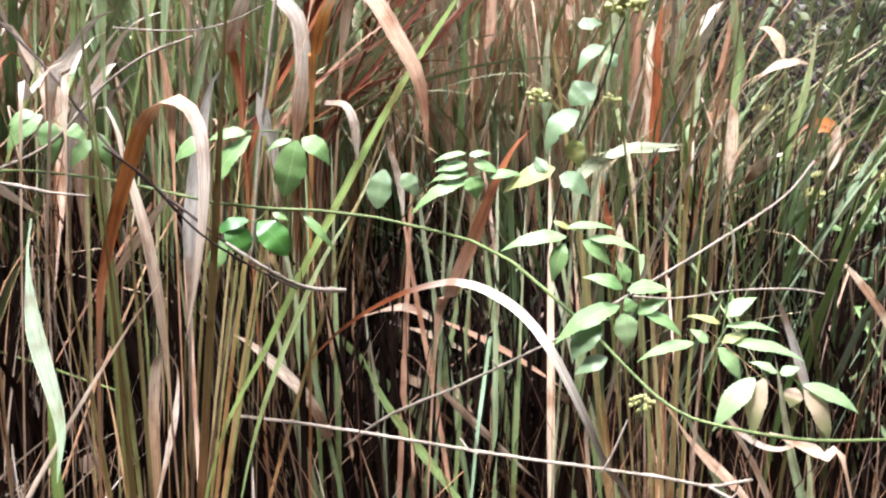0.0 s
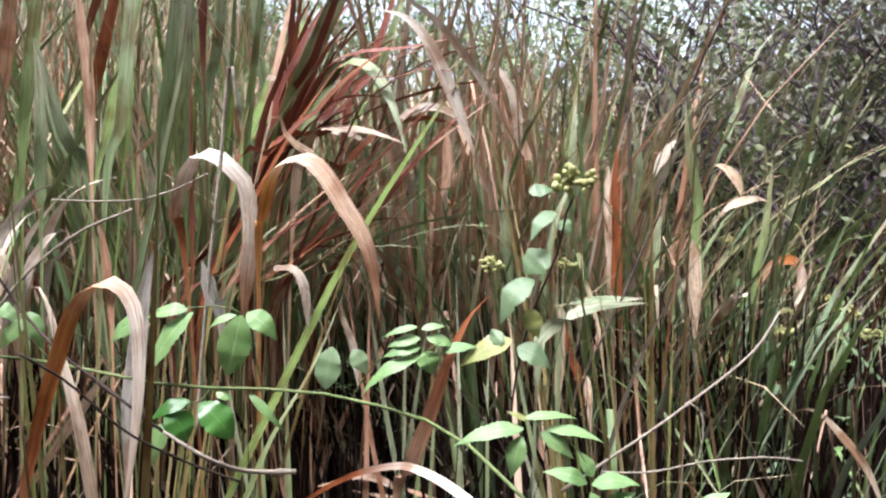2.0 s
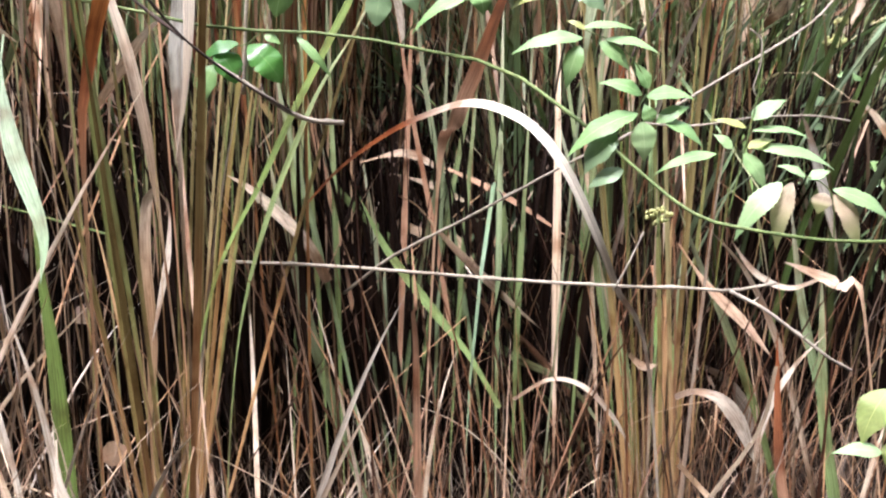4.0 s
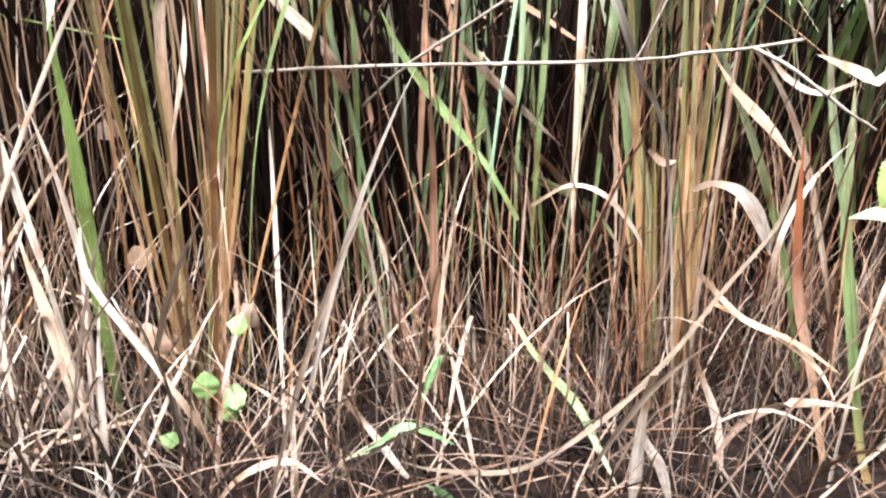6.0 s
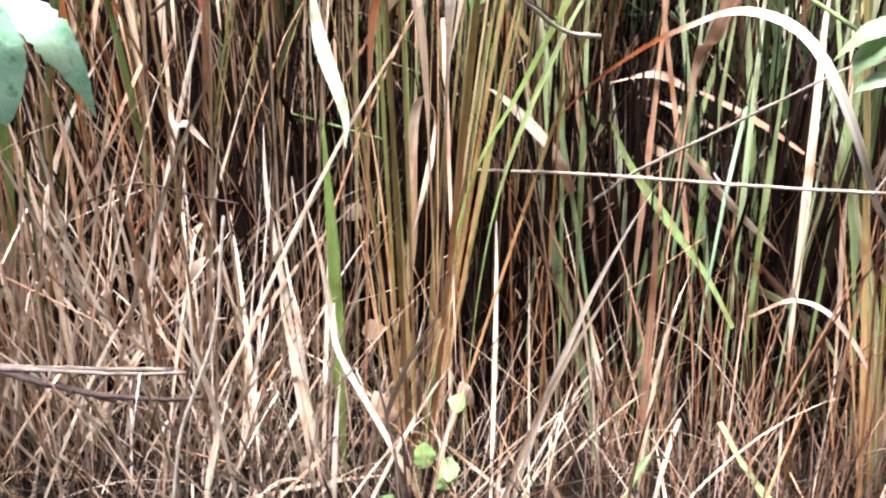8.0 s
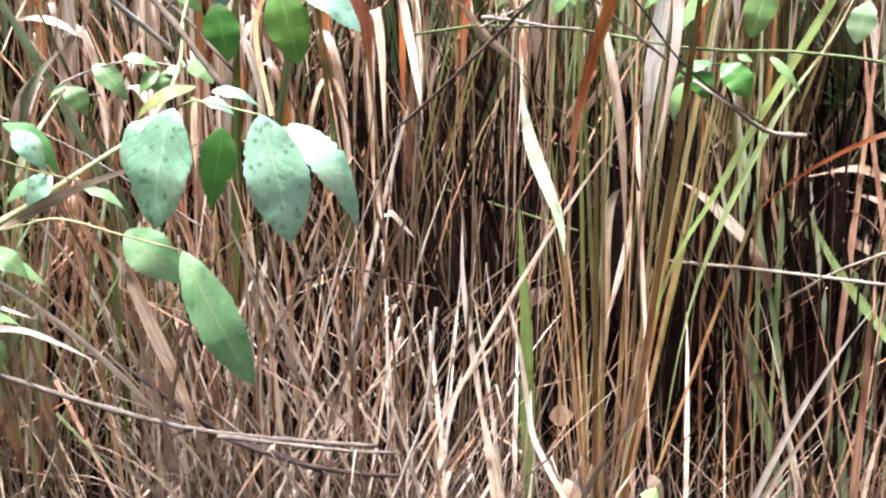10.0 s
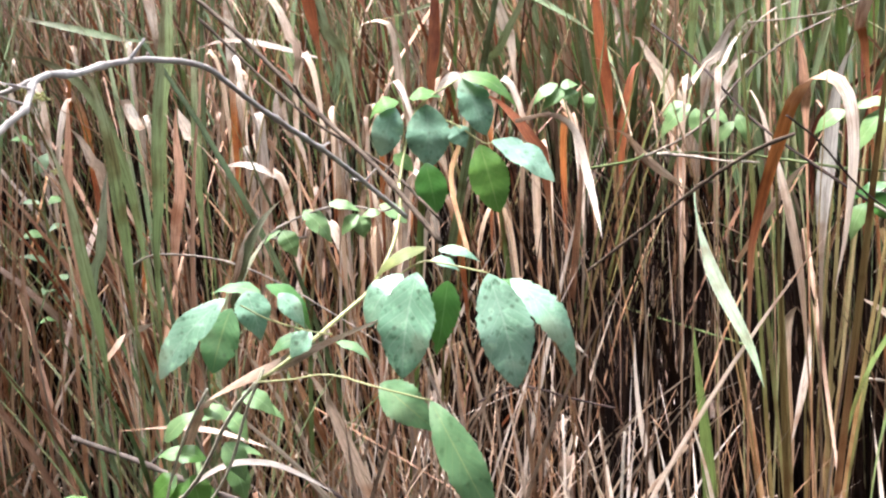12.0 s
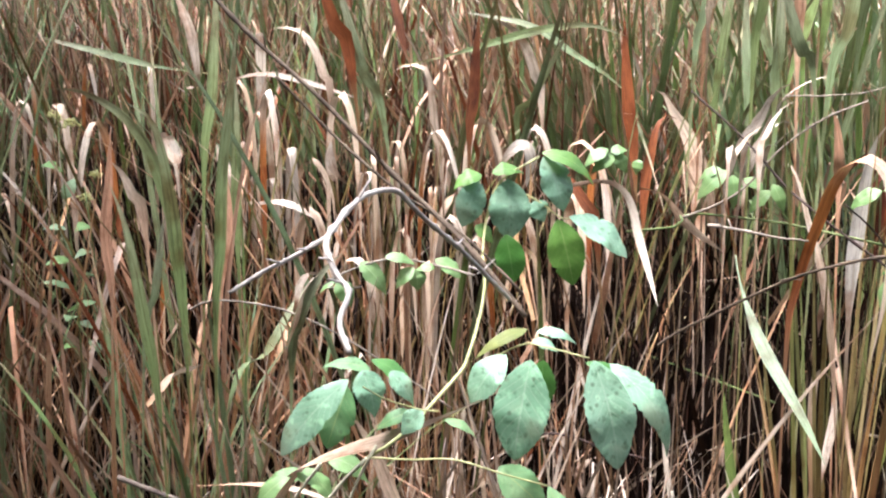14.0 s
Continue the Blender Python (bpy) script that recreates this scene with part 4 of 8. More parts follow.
bent_blade("sage", 0.0196, 0, (-0.040, 1.283, 0.000), (-0.039, 1.281, -0.018), (-0.054, 1.309, 0.096), (-0.094, 1.357, 0.304), (-0.128, 1.404, 0.503), (-0.150, 1.438, 0.645), label="grey-green upright blade", root=0.03)
bent_blade("pink", 0.0105, 0, (-0.035, 1.080, 0.000), (-0.035, 1.083, 0.035), (-0.043, 1.129, 0.205), (-0.040, 1.032, 0.429), (-0.041, 1.019, 0.498), (-0.037, 1.026, 0.507), (-0.042, 1.044, 0.588), label="pinkish tan upright blade", root=0.06)
bent_blade("tan_pale", 0.0132, 0, (-0.087, 1.212, 0.000), (-0.084, 1.209, -0.047), (-0.122, 1.255, 0.154), (-0.146, 1.275, 0.246), (-0.156, 1.282, 0.282), label="green stalk with a tan tip", root=0.12)
bent_blade("white", 0.0157, 0, (0.339, 1.490, 0.013), (0.205, 1.465, 0.040), (0.113, 1.448, 0.063), (0.061, 1.439, 0.075), (-0.002, 1.424, 0.078), label="white broken blade tip", foot=0.4, taper=0.2)
bent_blade("pale", 0.0157, 0, (0.361, 1.487, -0.018), (0.288, 1.482, 0.029), (0.183, 1.470, 0.081), (0.109, 1.465, 0.127), label="pale broken blade")
bent_blade("tan_pale", 0.0190, 0, (0.047, 1.560, 0.139), (0.097, 1.593, 0.212), (0.172, 1.617, 0.235), (0.271, 1.638, 0.221), (0.415, 1.657, 0.162), (0.504, 1.669, 0.123), label="tan blade bowed over low down")
bent_blade("white", 0.0136, 0, (0.305, 1.553, 0.270), (0.356, 1.569, 0.281), (0.408, 1.578, 0.265), (0.480, 1.580, 0.209), (0.515, 1.574, 0.158), label="white blade bowed over")
bent_blade("white", 0.0234, 0, (0.399, 1.545, 0.287), (0.454, 1.536, 0.240), (0.505, 1.532, 0.213), (0.553, 1.519, 0.145), (0.574, 1.503, 0.072), (0.557, 1.488, 0.005), label="white dry blade drooping", foot=0.5)
bent_blade("white", 0.0231, 0, (0.184, 1.572, 0.443), (0.221, 1.574, 0.419), (0.250, 1.573, 0.389), (0.270, 1.569, 0.355), label="white blade stub", foot=0.9, taper=0.3)
bent_blade("tan", 0.0132, 0, (-0.016, 1.371, 0.477), (0.062, 1.369, 0.398), (0.139, 1.366, 0.320), (0.237, 1.358, 0.205), (0.335, 1.352, 0.094), label="tan blade lying aslant", foot=0.5)
bent_blade("lime", 0.0118, 0, (-0.011, 1.393, 0.360), (0.097, 1.399, 0.283), (0.177, 1.397, 0.206), (0.229, 1.389, 0.130), (0.248, 1.367, 0.035))
bent_blade("pale", 0.0189, 0, (-0.088, 1.373, 0.546), (-0.046, 1.377, 0.525), (0.001, 1.387, 0.517), (0.040, 1.384, 0.471), label="pale blade", foot=0.8)
bent_blade("pale", 0.0157, 0, (-0.101, 1.442, 0.616), (-0.043, 1.451, 0.597), (0.035, 1.460, 0.558), label="tan dry blade")
bent_blade("sage", 0.0175, 0, (0.308, 1.261, 0.000), (0.309, 1.259, -0.024), (0.288, 1.317, 0.204), (0.245, 1.368, 0.424), (0.201, 1.406, 0.600), (0.167, 1.435, 0.732), label="olive green upright blade", root=0.03)
bent_blade("lime", 0.0149, 0, (0.287, 1.204, 0.000), (0.288, 1.203, -0.013), (0.284, 1.259, 0.189), (0.261, 1.305, 0.375), (0.205, 1.343, 0.561), label="bright green stalk", root=0.02)
bent_blade("straw", 0.0146, 0, (0.340, 1.267, 0.000), (0.340, 1.264, -0.033), (0.338, 1.320, 0.169), (0.353, 1.382, 0.379), (0.371, 1.436, 0.554), root=0.05)
bent_blade("straw", 0.0146, 0, (0.367, 1.274, 0.000), (0.366, 1.271, -0.034), (0.373, 1.329, 0.168), (0.404, 1.407, 0.422), root=0.07)
bent_blade("rust", 0.0146, 0, (0.167, 1.578, 0.000), (0.167, 1.589, 0.138), (0.165, 1.625, 0.267), (0.179, 1.652, 0.354), (0.200, 1.681, 0.440), label="rust-brown dead blade", root=0.30)
bent_blade("rust", 0.0179, 0, (0.173, 1.624, 0.308), (0.179, 1.639, 0.373), (0.196, 1.658, 0.460))

# straws and stray blades low in front
bent_blade("dun", 0.0065, 0, (0.383, 0.980, 0.446), (0.360, 0.954, 0.380), (0.300, 0.929, 0.306), (0.239, 0.903, 0.230), (0.163, 0.877, 0.160), (0.073, 0.851, 0.112), (-0.018, 0.826, 0.125), (-0.065, 0.800, 0.156), label="long tan stalk bowed low over the litter", foot=0.7, taper=0.2)
bent_blade("white", 0.0125, 0, (0.221, 0.880, 0.222), (0.214, 0.880, 0.176), (0.211, 0.880, 0.114), (0.210, 0.880, 0.0), label="white broken blade", foot=0.6)
bent_blade("white", 0.0105, 0, (0.205, 0.900, 0.159), (0.225, 0.900, 0.117), (0.245, 0.900, 0.082), (0.262, 0.900, 0.02), label="white broken blade", foot=0.6)
bent_blade("pale", 0.0120, 0, (0.287, 1.000, 0.197), (0.305, 0.983, 0.158), (0.321, 0.967, 0.111), (0.334, 0.950, 0.03), label="pale hanging blade", foot=0.6)
bent_blade("tan_pale", 0.0120, 0, (0.300, 0.950, 0.01), (0.319, 0.950, 0.063), (0.347, 0.950, 0.118), (0.391, 0.950, 0.147), (0.444, 0.950, 0.150), (0.488, 0.950, 0.143), label="tan blade bowed over low down")
bent_blade("pale", 0.0095, 0, (-0.313, 0.880, 0.010), (-0.279, 0.880, 0.057), (-0.240, 0.880, 0.084), (-0.201, 0.880, 0.090), (-0.163, 0.880, 0.059), label="pale bowed straw", foot=0.6)
bent_blade("pale", 0.0075, 0, (-0.668, 0.950, 0.01), (-0.552, 0.983, 0.040), (-0.474, 1.017, 0.052), (-0.415, 1.050, 0.050), label="pale lying straw", foot=0.8)
bent_blade("white", 0.0070, 0, (-0.151, 0.950, 0.143), (-0.109, 0.950, 0.081), (-0.073, 0.950, 0.026), (-0.044, 0.950, 0.0), label="white straw", foot=0.8)
bent_blade("bright", 0.0110, 0, (-0.137, 0.900, 0.084), (-0.101, 0.900, 0.106), (-0.068, 0.900, 0.132), (-0.037, 0.900, 0.125), (-0.003, 0.900, 0.108), label="fresh bright green grass blade")
bent_blade("bright", 0.0100, 0, (-0.060, 0.990, 0.10), (-0.031, 1.000, 0.171), (-0.012, 1.000, 0.177), (0.007, 1.000, 0.177), label="fresh bright green grass blade")
bent_blade("bright", 0.0100, 0, (-0.052, 0.900, 0.054), (-0.024, 0.900, 0.038), (0.005, 0.900, 0.012), label="fresh bright green grass blade")
bent_blade("lime", 0.0125, 0, (0.062, 1.100, 0.192), (0.098, 1.050, 0.152), (0.150, 1.000, 0.108), (0.176, 0.950, 0.073), (0.196, 0.900, 0.050), label="green blade lying aslant", foot=0.6)
bent_blade("lime", 0.0160, 0, (0.541, 1.000, 0.0), (0.535, 1.025, 0.039), (0.521, 1.050, 0.137), (0.511, 1.075, 0.232), (0.503, 1.100, 0.334), (0.500, 1.150, 0.52), label="olive upright blade", foot=0.7)
bent_blade("tan_rust", 0.0120, 0, (0.500, 1.050, 0.0), (0.489, 1.050, 0.038), (0.462, 1.050, 0.143), (0.433, 1.050, 0.241), (0.423, 1.050, 0.334), (0.420, 1.080, 0.46), label="rusty upright blade", foot=0.7)
bent_blade("straw", 0.0070, 0, (0.322, 1.050, 0.238), (0.373, 1.017, 0.223), (0.419, 0.983, 0.210), (0.457, 0.950, 0.190), foot=0.8)
bent_blade("pale", 0.0080, 0, (0.296, 1.050, 0.286), (0.353, 1.025, 0.231), (0.396, 1.000, 0.216), (0.440, 0.975, 0.183), (0.457, 0.950, 0.151), label="pale straw", foot=0.8)
bent_blade("white", 0.0180, 0, (0.262, 0.955, 0.418), (0.283, 0.950, 0.426), (0.311, 0.950, 0.417), (0.335, 0.950, 0.388), (0.355, 0.950, 0.341), label="broad white blade arching over", foot=0.4, flat=True)
bent_blade("pale", 0.0110, 0, (0.217, 1.000, 0.453), (0.234, 1.000, 0.438), (0.252, 1.000, 0.440), label="pale curled tip", foot=0.6)
bent_blade("pale", 0.0080, 0, (-0.206, 0.900, 0.0), (-0.206, 0.900, 0.130), (-0.199, 0.933, 0.143), (-0.190, 0.967, 0.165), (-0.189, 1.000, 0.189), label="pale curled straw", foot=0.8)
bent_blade("pale", 0.0050, 0, (-0.309, 1.000, 0.143), (-0.249, 1.000, 0.101), (-0.219, 1.000, 0.075), (-0.191, 1.000, 0.012), label="thin pale straw", foot=0.9)
bent_blade("lime_pale", 0.0120, 0, (0.513, 1.220, 0.050), (0.480, 1.220, 0.202), (0.420, 1.220, 0.376), (0.355, 1.220, 0.519), (0.318, 1.220, 0.608), label="pale green blade, upright", foot=0.6)
bent_blade("pale", 0.0100, 0, (0.555, 1.200, 0.101), (0.512, 1.200, 0.265), (0.467, 1.200, 0.406), (0.415, 1.200, 0.507), (0.354, 1.200, 0.573), label="pale leaning blade", foot=0.6)
bent_blade("sage", 0.0130, 0, (0.618, 1.280, 0.103), (0.576, 1.280, 0.274), (0.533, 1.280, 0.430), (0.502, 1.280, 0.597), label="pale sage blade, upright", foot=0.6)
bent_blade("pale", 0.0090, 0, (0.503, 1.150, 0.507), (0.458, 1.150, 0.493), (0.413, 1.150, 0.514), (0.379, 1.150, 0.557), label="pale dry blade leaning", foot=0.6)
bent_blade("white", 0.0100, 0, (0.411, 1.100, 0.216), (0.419, 1.100, 0.315), (0.450, 1.100, 0.392), (0.494, 1.100, 0.448), label="white dry blade leaning", foot=0.6)
bent_blade("lime_pale", 0.0110, 0, (0.355, 1.300, 0.125), (0.351, 1.300, 0.290), (0.355, 1.300, 0.442), (0.361, 1.300, 0.596), label="pale green blade, upright", foot=0.6)
bent_blade("pale", 0.0080, 0, (0.088, 1.120, 0.345), (0.137, 1.120, 0.374), (0.183, 1.120, 0.363), (0.224, 1.120, 0.319), (0.251, 1.120, 0.270), label="pale bowed straw", foot=0.7)
bent_blade("fresh", 0.0140, 0, (0.072, 1.200, 0.298), (0.028, 1.225, 0.369), (-0.025, 1.250, 0.431), (-0.095, 1.275, 0.519), (-0.139, 1.300, 0.599), label="fresh green blade leaning", foot=0.5)

# the blades round the weed stems
bent_blade("tan_rust", 0.0186, 0, (-0.055, 1.268, 0.000), (-0.014, 1.176, 0.630), (0.013, 1.116, 0.720), (0.044, 1.125, 0.795), (0.073, 1.073, 0.871), (0.100, 1.079, 0.919), (0.128, 1.083, 0.943), label="tan blade with a rust-brown tip", root=0.62)
bent_blade("grey_sage", 0.0185, 0, (0.121, 1.181, 0.000), (0.183, 1.200, 0.792), (0.206, 1.207, 0.883), (0.258, 1.210, 0.911), (0.304, 1.211, 0.915), (0.342, 1.211, 0.915), root=0.77)
bent_blade("rust", 0.0306, 0, (0.422, 1.772, 0.000), (0.423, 1.789, 0.561), (0.426, 1.817, 0.841), (0.438, 1.836, 1.024), (0.449, 1.852, 1.170), (0.458, 1.867, 1.316), label="broad rust-brown dead blade", root=0.42)
bent_blade("pale", 0.0159, 0, (0.385, 1.777, 0.000), (0.397, 1.798, 0.659), (0.415, 1.828, 0.951), (0.430, 1.851, 1.170), (0.436, 1.852, 1.182), label="pale dry blade beside a rust one", root=0.55)
bent_blade("pale", 0.0142, 0, (0.228, 1.473, 0.000), (0.249, 1.495, 0.700), (0.258, 1.504, 0.790), (0.266, 1.515, 0.896), (0.268, 1.516, 0.901), label="pale broken blade, upright", taper=0.04, root=0.77)
bent_blade("rust", 0.0147, 0, (0.335, 1.527, 0.000), (0.301, 1.547, 0.703), (0.285, 1.557, 0.807), (0.277, 1.564, 0.881), root=0.80)
bent_blade("pale", 0.0118, 0, (0.298, 1.424, 0.000), (0.295, 1.445, 0.686), (0.294, 1.453, 0.764), (0.294, 1.456, 0.798), taper=0.05, root=0.86)
bent_blade("lime", 0.0213, 0, (0.663, 2.044, 0.000), (0.676, 2.067, 0.734), (0.693, 2.096, 1.012), (0.709, 2.116, 1.207), (0.728, 2.134, 1.374), label="olive green blade, broad and upright", root=0.53)
bent_blade("pale", 0.0319, 0, (0.615, 2.405, 1.113), (0.656, 2.415, 1.193), (0.713, 2.423, 1.256), (0.778, 2.431, 1.311), label="pale dry blade leaning", foot=0.5)
bent_blade("pale", 0.0227, 0, (0.626, 1.873, 0.825), (0.689, 1.880, 0.874), (0.747, 1.887, 0.921), label="pale dry blade leaning", foot=0.6)
bent_blade("rust_pale", 0.0190, 0, (0.701, 1.780, 0.874), (0.737, 1.788, 0.933), (0.779, 1.792, 0.958), (0.806, 1.791, 0.944), (0.808, 1.786, 0.896), (0.778, 1.781, 0.849), label="rust blade curling over")
bent_blade("pale", 0.0127, 0, (0.571, 1.358, 0.723), (0.626, 1.361, 0.730), (0.671, 1.358, 0.686), (0.705, 1.353, 0.631), (0.724, 1.348, 0.567), label="pale blade bowed over")
bent_blade("grey_pale", 0.0106, 0, (0.452, 0.984, 0.549), (0.427, 0.992, 0.642), (0.411, 0.997, 0.695), (0.398, 1.000, 0.729), (0.391, 1.000, 0.725))
bent_blade("tan_pale", 0.0119, 0, (0.583, 1.022, 0.000), (0.502, 1.030, 0.489), (0.474, 1.032, 0.525), (0.432, 1.033, 0.546), (0.404, 1.033, 0.557), label="pale bowed blade", root=0.80)
bent_blade("tan", 0.0123, 0, (0.303, 1.130, 0.560), (0.341, 1.126, 0.506), (0.394, 1.123, 0.452), (0.432, 1.119, 0.405))
bent_blade("tan", 0.0123, 0, (-0.089, 1.378, 0.661), (0.005, 1.378, 0.626), (0.099, 1.376, 0.578), (0.193, 1.373, 0.516), label="tan blade lying across")
bent_blade("tan_pale", 0.0151, 0, (-0.146, 1.374, 0.643), (-0.070, 1.378, 0.656), (-0.004, 1.377, 0.622))
bent_blade("pale", 0.0170, 0, (0.155, 1.372, 0.516), (0.183, 1.372, 0.507), (0.221, 1.370, 0.473), (0.249, 1.366, 0.421), label="pale blade stub", foot=0.8)
bent_blade("tan_pale", 0.0146, 0, (-0.080, 1.321, 0.597), (-0.049, 1.321, 0.578), (-0.004, 1.317, 0.523), (0.077, 1.311, 0.441), (0.140, 1.308, 0.385), label="tan blade bent low")
bent_blade("white", 0.0126, 0, (-0.176, 1.257, 0.988), (-0.147, 1.258, 0.984), (-0.132, 1.255, 0.954), (-0.129, 1.250, 0.896), label="crumpled white strip of dry blade", foot=0.8)
bent_blade("white", 0.0118, 0, (-0.085, 1.255, 0.933), (-0.079, 1.253, 0.908), (-0.068, 1.249, 0.870), (-0.061, 1.243, 0.811), label="white dry strip", foot=0.6)
bent_blade("tan", 0.0227, 0, (0.234, 1.874, 1.197), (0.221, 1.866, 1.286), (0.187, 1.860, 1.351), (0.151, 1.857, 1.379))
bent_blade("pale", 0.0190, 0, (0.237, 1.782, 1.103), (0.226, 1.764, 1.305), (0.190, 1.756, 1.391), (0.168, 1.753, 1.422), label="pale bowed blade")
bent_blade("white", 0.0200, 0, (0.141, 1.380, 1.092), (0.103, 1.369, 1.212), (0.076, 1.362, 1.286), (0.052, 1.357, 1.338), (0.022, 1.354, 1.370), (-0.015, 1.352, 1.383), label="pale blade arching over")
bent_blade("white", 0.0127, 0, (0.199, 1.376, 1.143), (0.151, 1.367, 1.245), (0.118, 1.361, 1.302), (0.084, 1.356, 1.349), (0.041, 1.352, 1.389), (-0.007, 1.349, 1.419), label="pale blade arching over")
bent_blade("maroon", 0.0127, 0, (-0.318, 1.405, 0.000), (-0.228, 1.380, 1.024), (-0.181, 1.366, 1.185), (-0.119, 1.357, 1.299), (-0.079, 1.354, 1.351), (-0.018, 1.352, 1.383), label="maroon withered blade, arching", root=0.70)
bent_blade("maroon", 0.0127, 0, (-0.336, 1.396, 0.000), (-0.237, 1.379, 1.025), (-0.163, 1.367, 1.183), (-0.077, 1.362, 1.251), (-0.029, 1.360, 1.282), (0.025, 1.362, 1.271), label="maroon withered blade, arching", root=0.72)
bent_blade("maroon", 0.0127, 0, (-0.308, 1.393, 0.000), (-0.209, 1.378, 1.041), (-0.126, 1.366, 1.199), (-0.041, 1.363, 1.248), (0.035, 1.361, 1.289), (0.107, 1.363, 1.280), label="maroon withered blade, arching", root=0.71)
bent_blade("maroon", 0.0132, 0, (-0.334, 1.440, 0.000), (-0.236, 1.425, 1.081), (-0.159, 1.412, 1.237), (-0.087, 1.406, 1.326), (0.027, 1.407, 1.338), (0.113, 1.407, 1.352), label="maroon withered blade, arching", root=0.69)
bent_blade("maroon", 0.0132, 0, (-0.291, 1.441, 0.000), (-0.193, 1.419, 1.154), (-0.136, 1.406, 1.311), (-0.080, 1.396, 1.439), (-0.045, 1.388, 1.541), label="maroon withered blade, upright", root=0.74)
bent_blade("maroon", 0.0132, 0, (-0.308, 1.448, 0.000), (-0.213, 1.420, 1.136), (-0.164, 1.406, 1.312), (-0.101, 1.398, 1.412), (-0.032, 1.396, 1.446), label="maroon withered blade, arching", root=0.75)
bent_blade("maroon", 0.0157, 0, (-0.344, 1.489, 0.000), (-0.327, 1.456, 1.285), (-0.320, 1.443, 1.431), (-0.313, 1.430, 1.577), (-0.309, 1.423, 1.665), label="maroon withered blade, upright", root=0.77)
bent_blade("maroon", 0.0137, 0, (-0.547, 1.451, 1.298), (-0.498, 1.439, 1.442), (-0.454, 1.433, 1.518), (-0.421, 1.429, 1.574), label="maroon withered blade, upright")
bent_blade("lime", 0.0178, 0, (-0.304, 1.455, 0.000), (-0.234, 1.430, 1.025), (-0.188, 1.413, 1.229), (-0.122, 1.401, 1.376), (-0.069, 1.394, 1.467), (-0.018, 1.390, 1.520), label="green blade", root=0.65)
bent_blade("sage", 0.0206, 0, (-0.492, 1.271, 0.000), (-0.416, 1.245, 1.035), (-0.377, 1.232, 1.196), (-0.350, 1.217, 1.366), (-0.329, 1.207, 1.488), (-0.317, 1.199, 1.585), label="broad green blade, upright", root=0.65)
bent_blade("lime", 0.0191, 0, (-0.588, 1.296, 0.000), (-0.542, 1.268, 1.094), (-0.519, 1.254, 1.260), (-0.494, 1.243, 1.392), (-0.469, 1.233, 1.508), (-0.460, 1.227, 1.575), label="broad green blade, upright", root=0.69)
bent_blade("sage", 0.0177, 0, (-0.522, 1.250, 0.000), (-0.494, 1.223, 1.040), (-0.482, 1.212, 1.168), (-0.479, 1.204, 1.264), (-0.481, 1.199, 1.317), label="green blade tip", root=0.79)
bent_blade("sage", 0.0173, 0, (-0.354, 1.261, 0.000), (-0.426, 1.232, 1.068), (-0.448, 1.223, 1.167), (-0.467, 1.215, 1.249), (-0.483, 1.209, 1.319), label="grey-green blade", root=0.81)
bent_blade("sage", 0.0175, 0, (-0.354, 1.400, 0.000), (-0.338, 1.372, 1.085), (-0.329, 1.357, 1.266), (-0.311, 1.345, 1.402), (-0.303, 1.338, 1.483), label="grey-green blade", root=0.73)
bent_blade("tan", 0.0157, 0, (-0.497, 1.465, 1.149), (-0.445, 1.462, 1.194), (-0.404, 1.459, 1.231), (-0.373, 1.458, 1.248))
bent_blade("white", 0.0157, 0, (-0.217, 1.455, 1.312), (-0.188, 1.456, 1.303), (-0.175, 1.459, 1.275), (-0.167, 1.462, 1.245), label="pale curled tip", foot=0.7)
bent_blade("pink", 0.0154, 0, (-0.397, 1.211, 0.000), (-0.385, 1.189, 0.880), (-0.381, 1.181, 0.964), (-0.384, 1.175, 1.033), (-0.393, 1.172, 1.068), label="tan upright blade", root=0.82)
bent_blade("grey_pale", 0.0177, 0, (-0.215, 1.266, 0.000), (-0.250, 1.242, 0.864), (-0.261, 1.235, 0.945), (-0.271, 1.230, 1.002), label="dry pale blade, torn", taper=0.1, root=0.86)
bent_blade("pale", 0.0218, 0, (-0.691, 1.388, 0.000), (-0.650, 1.358, 1.196), (-0.640, 1.350, 1.286), (-0.630, 1.344, 1.358), label="pale blade tip", taper=0.1, root=0.88)
bent_blade("sage", 0.0190, 0, (-0.760, 1.441, 0.000), (-0.694, 1.413, 1.129), (-0.662, 1.399, 1.296), (-0.626, 1.386, 1.455), (-0.595, 1.374, 1.594), (-0.582, 1.369, 1.659), label="broad green blade, upright", root=0.68)
bent_blade("pink", 0.0235, 0, (-0.746, 1.490, 0.000), (-0.689, 1.461, 1.151), (-0.655, 1.444, 1.354), (-0.627, 1.430, 1.519), (-0.612, 1.419, 1.655), label="reddish tan blade, upright", root=0.69)
bent_blade("sage", 0.0194, 0, (-0.440, 1.428, 0.000), (-0.390, 1.400, 1.109), (-0.362, 1.384, 1.293), (-0.336, 1.371, 1.449), (-0.317, 1.358, 1.606), label="broad green blade, upright", root=0.69)
bent_blade("lime", 0.0179, 0, (-0.381, 1.358, 0.000), (-0.336, 1.330, 1.110), (-0.316, 1.318, 1.258), (-0.301, 1.310, 1.345), (-0.298, 1.306, 1.398), label="broad green blade", root=0.79)
bent_blade("tan", 0.0182, 0, (-0.501, 1.396, 0.000), (-0.483, 1.367, 1.122), (-0.474, 1.353, 1.285), (-0.479, 1.342, 1.403), (-0.482, 1.334, 1.494), label="dry tan blade, upright", root=0.75)
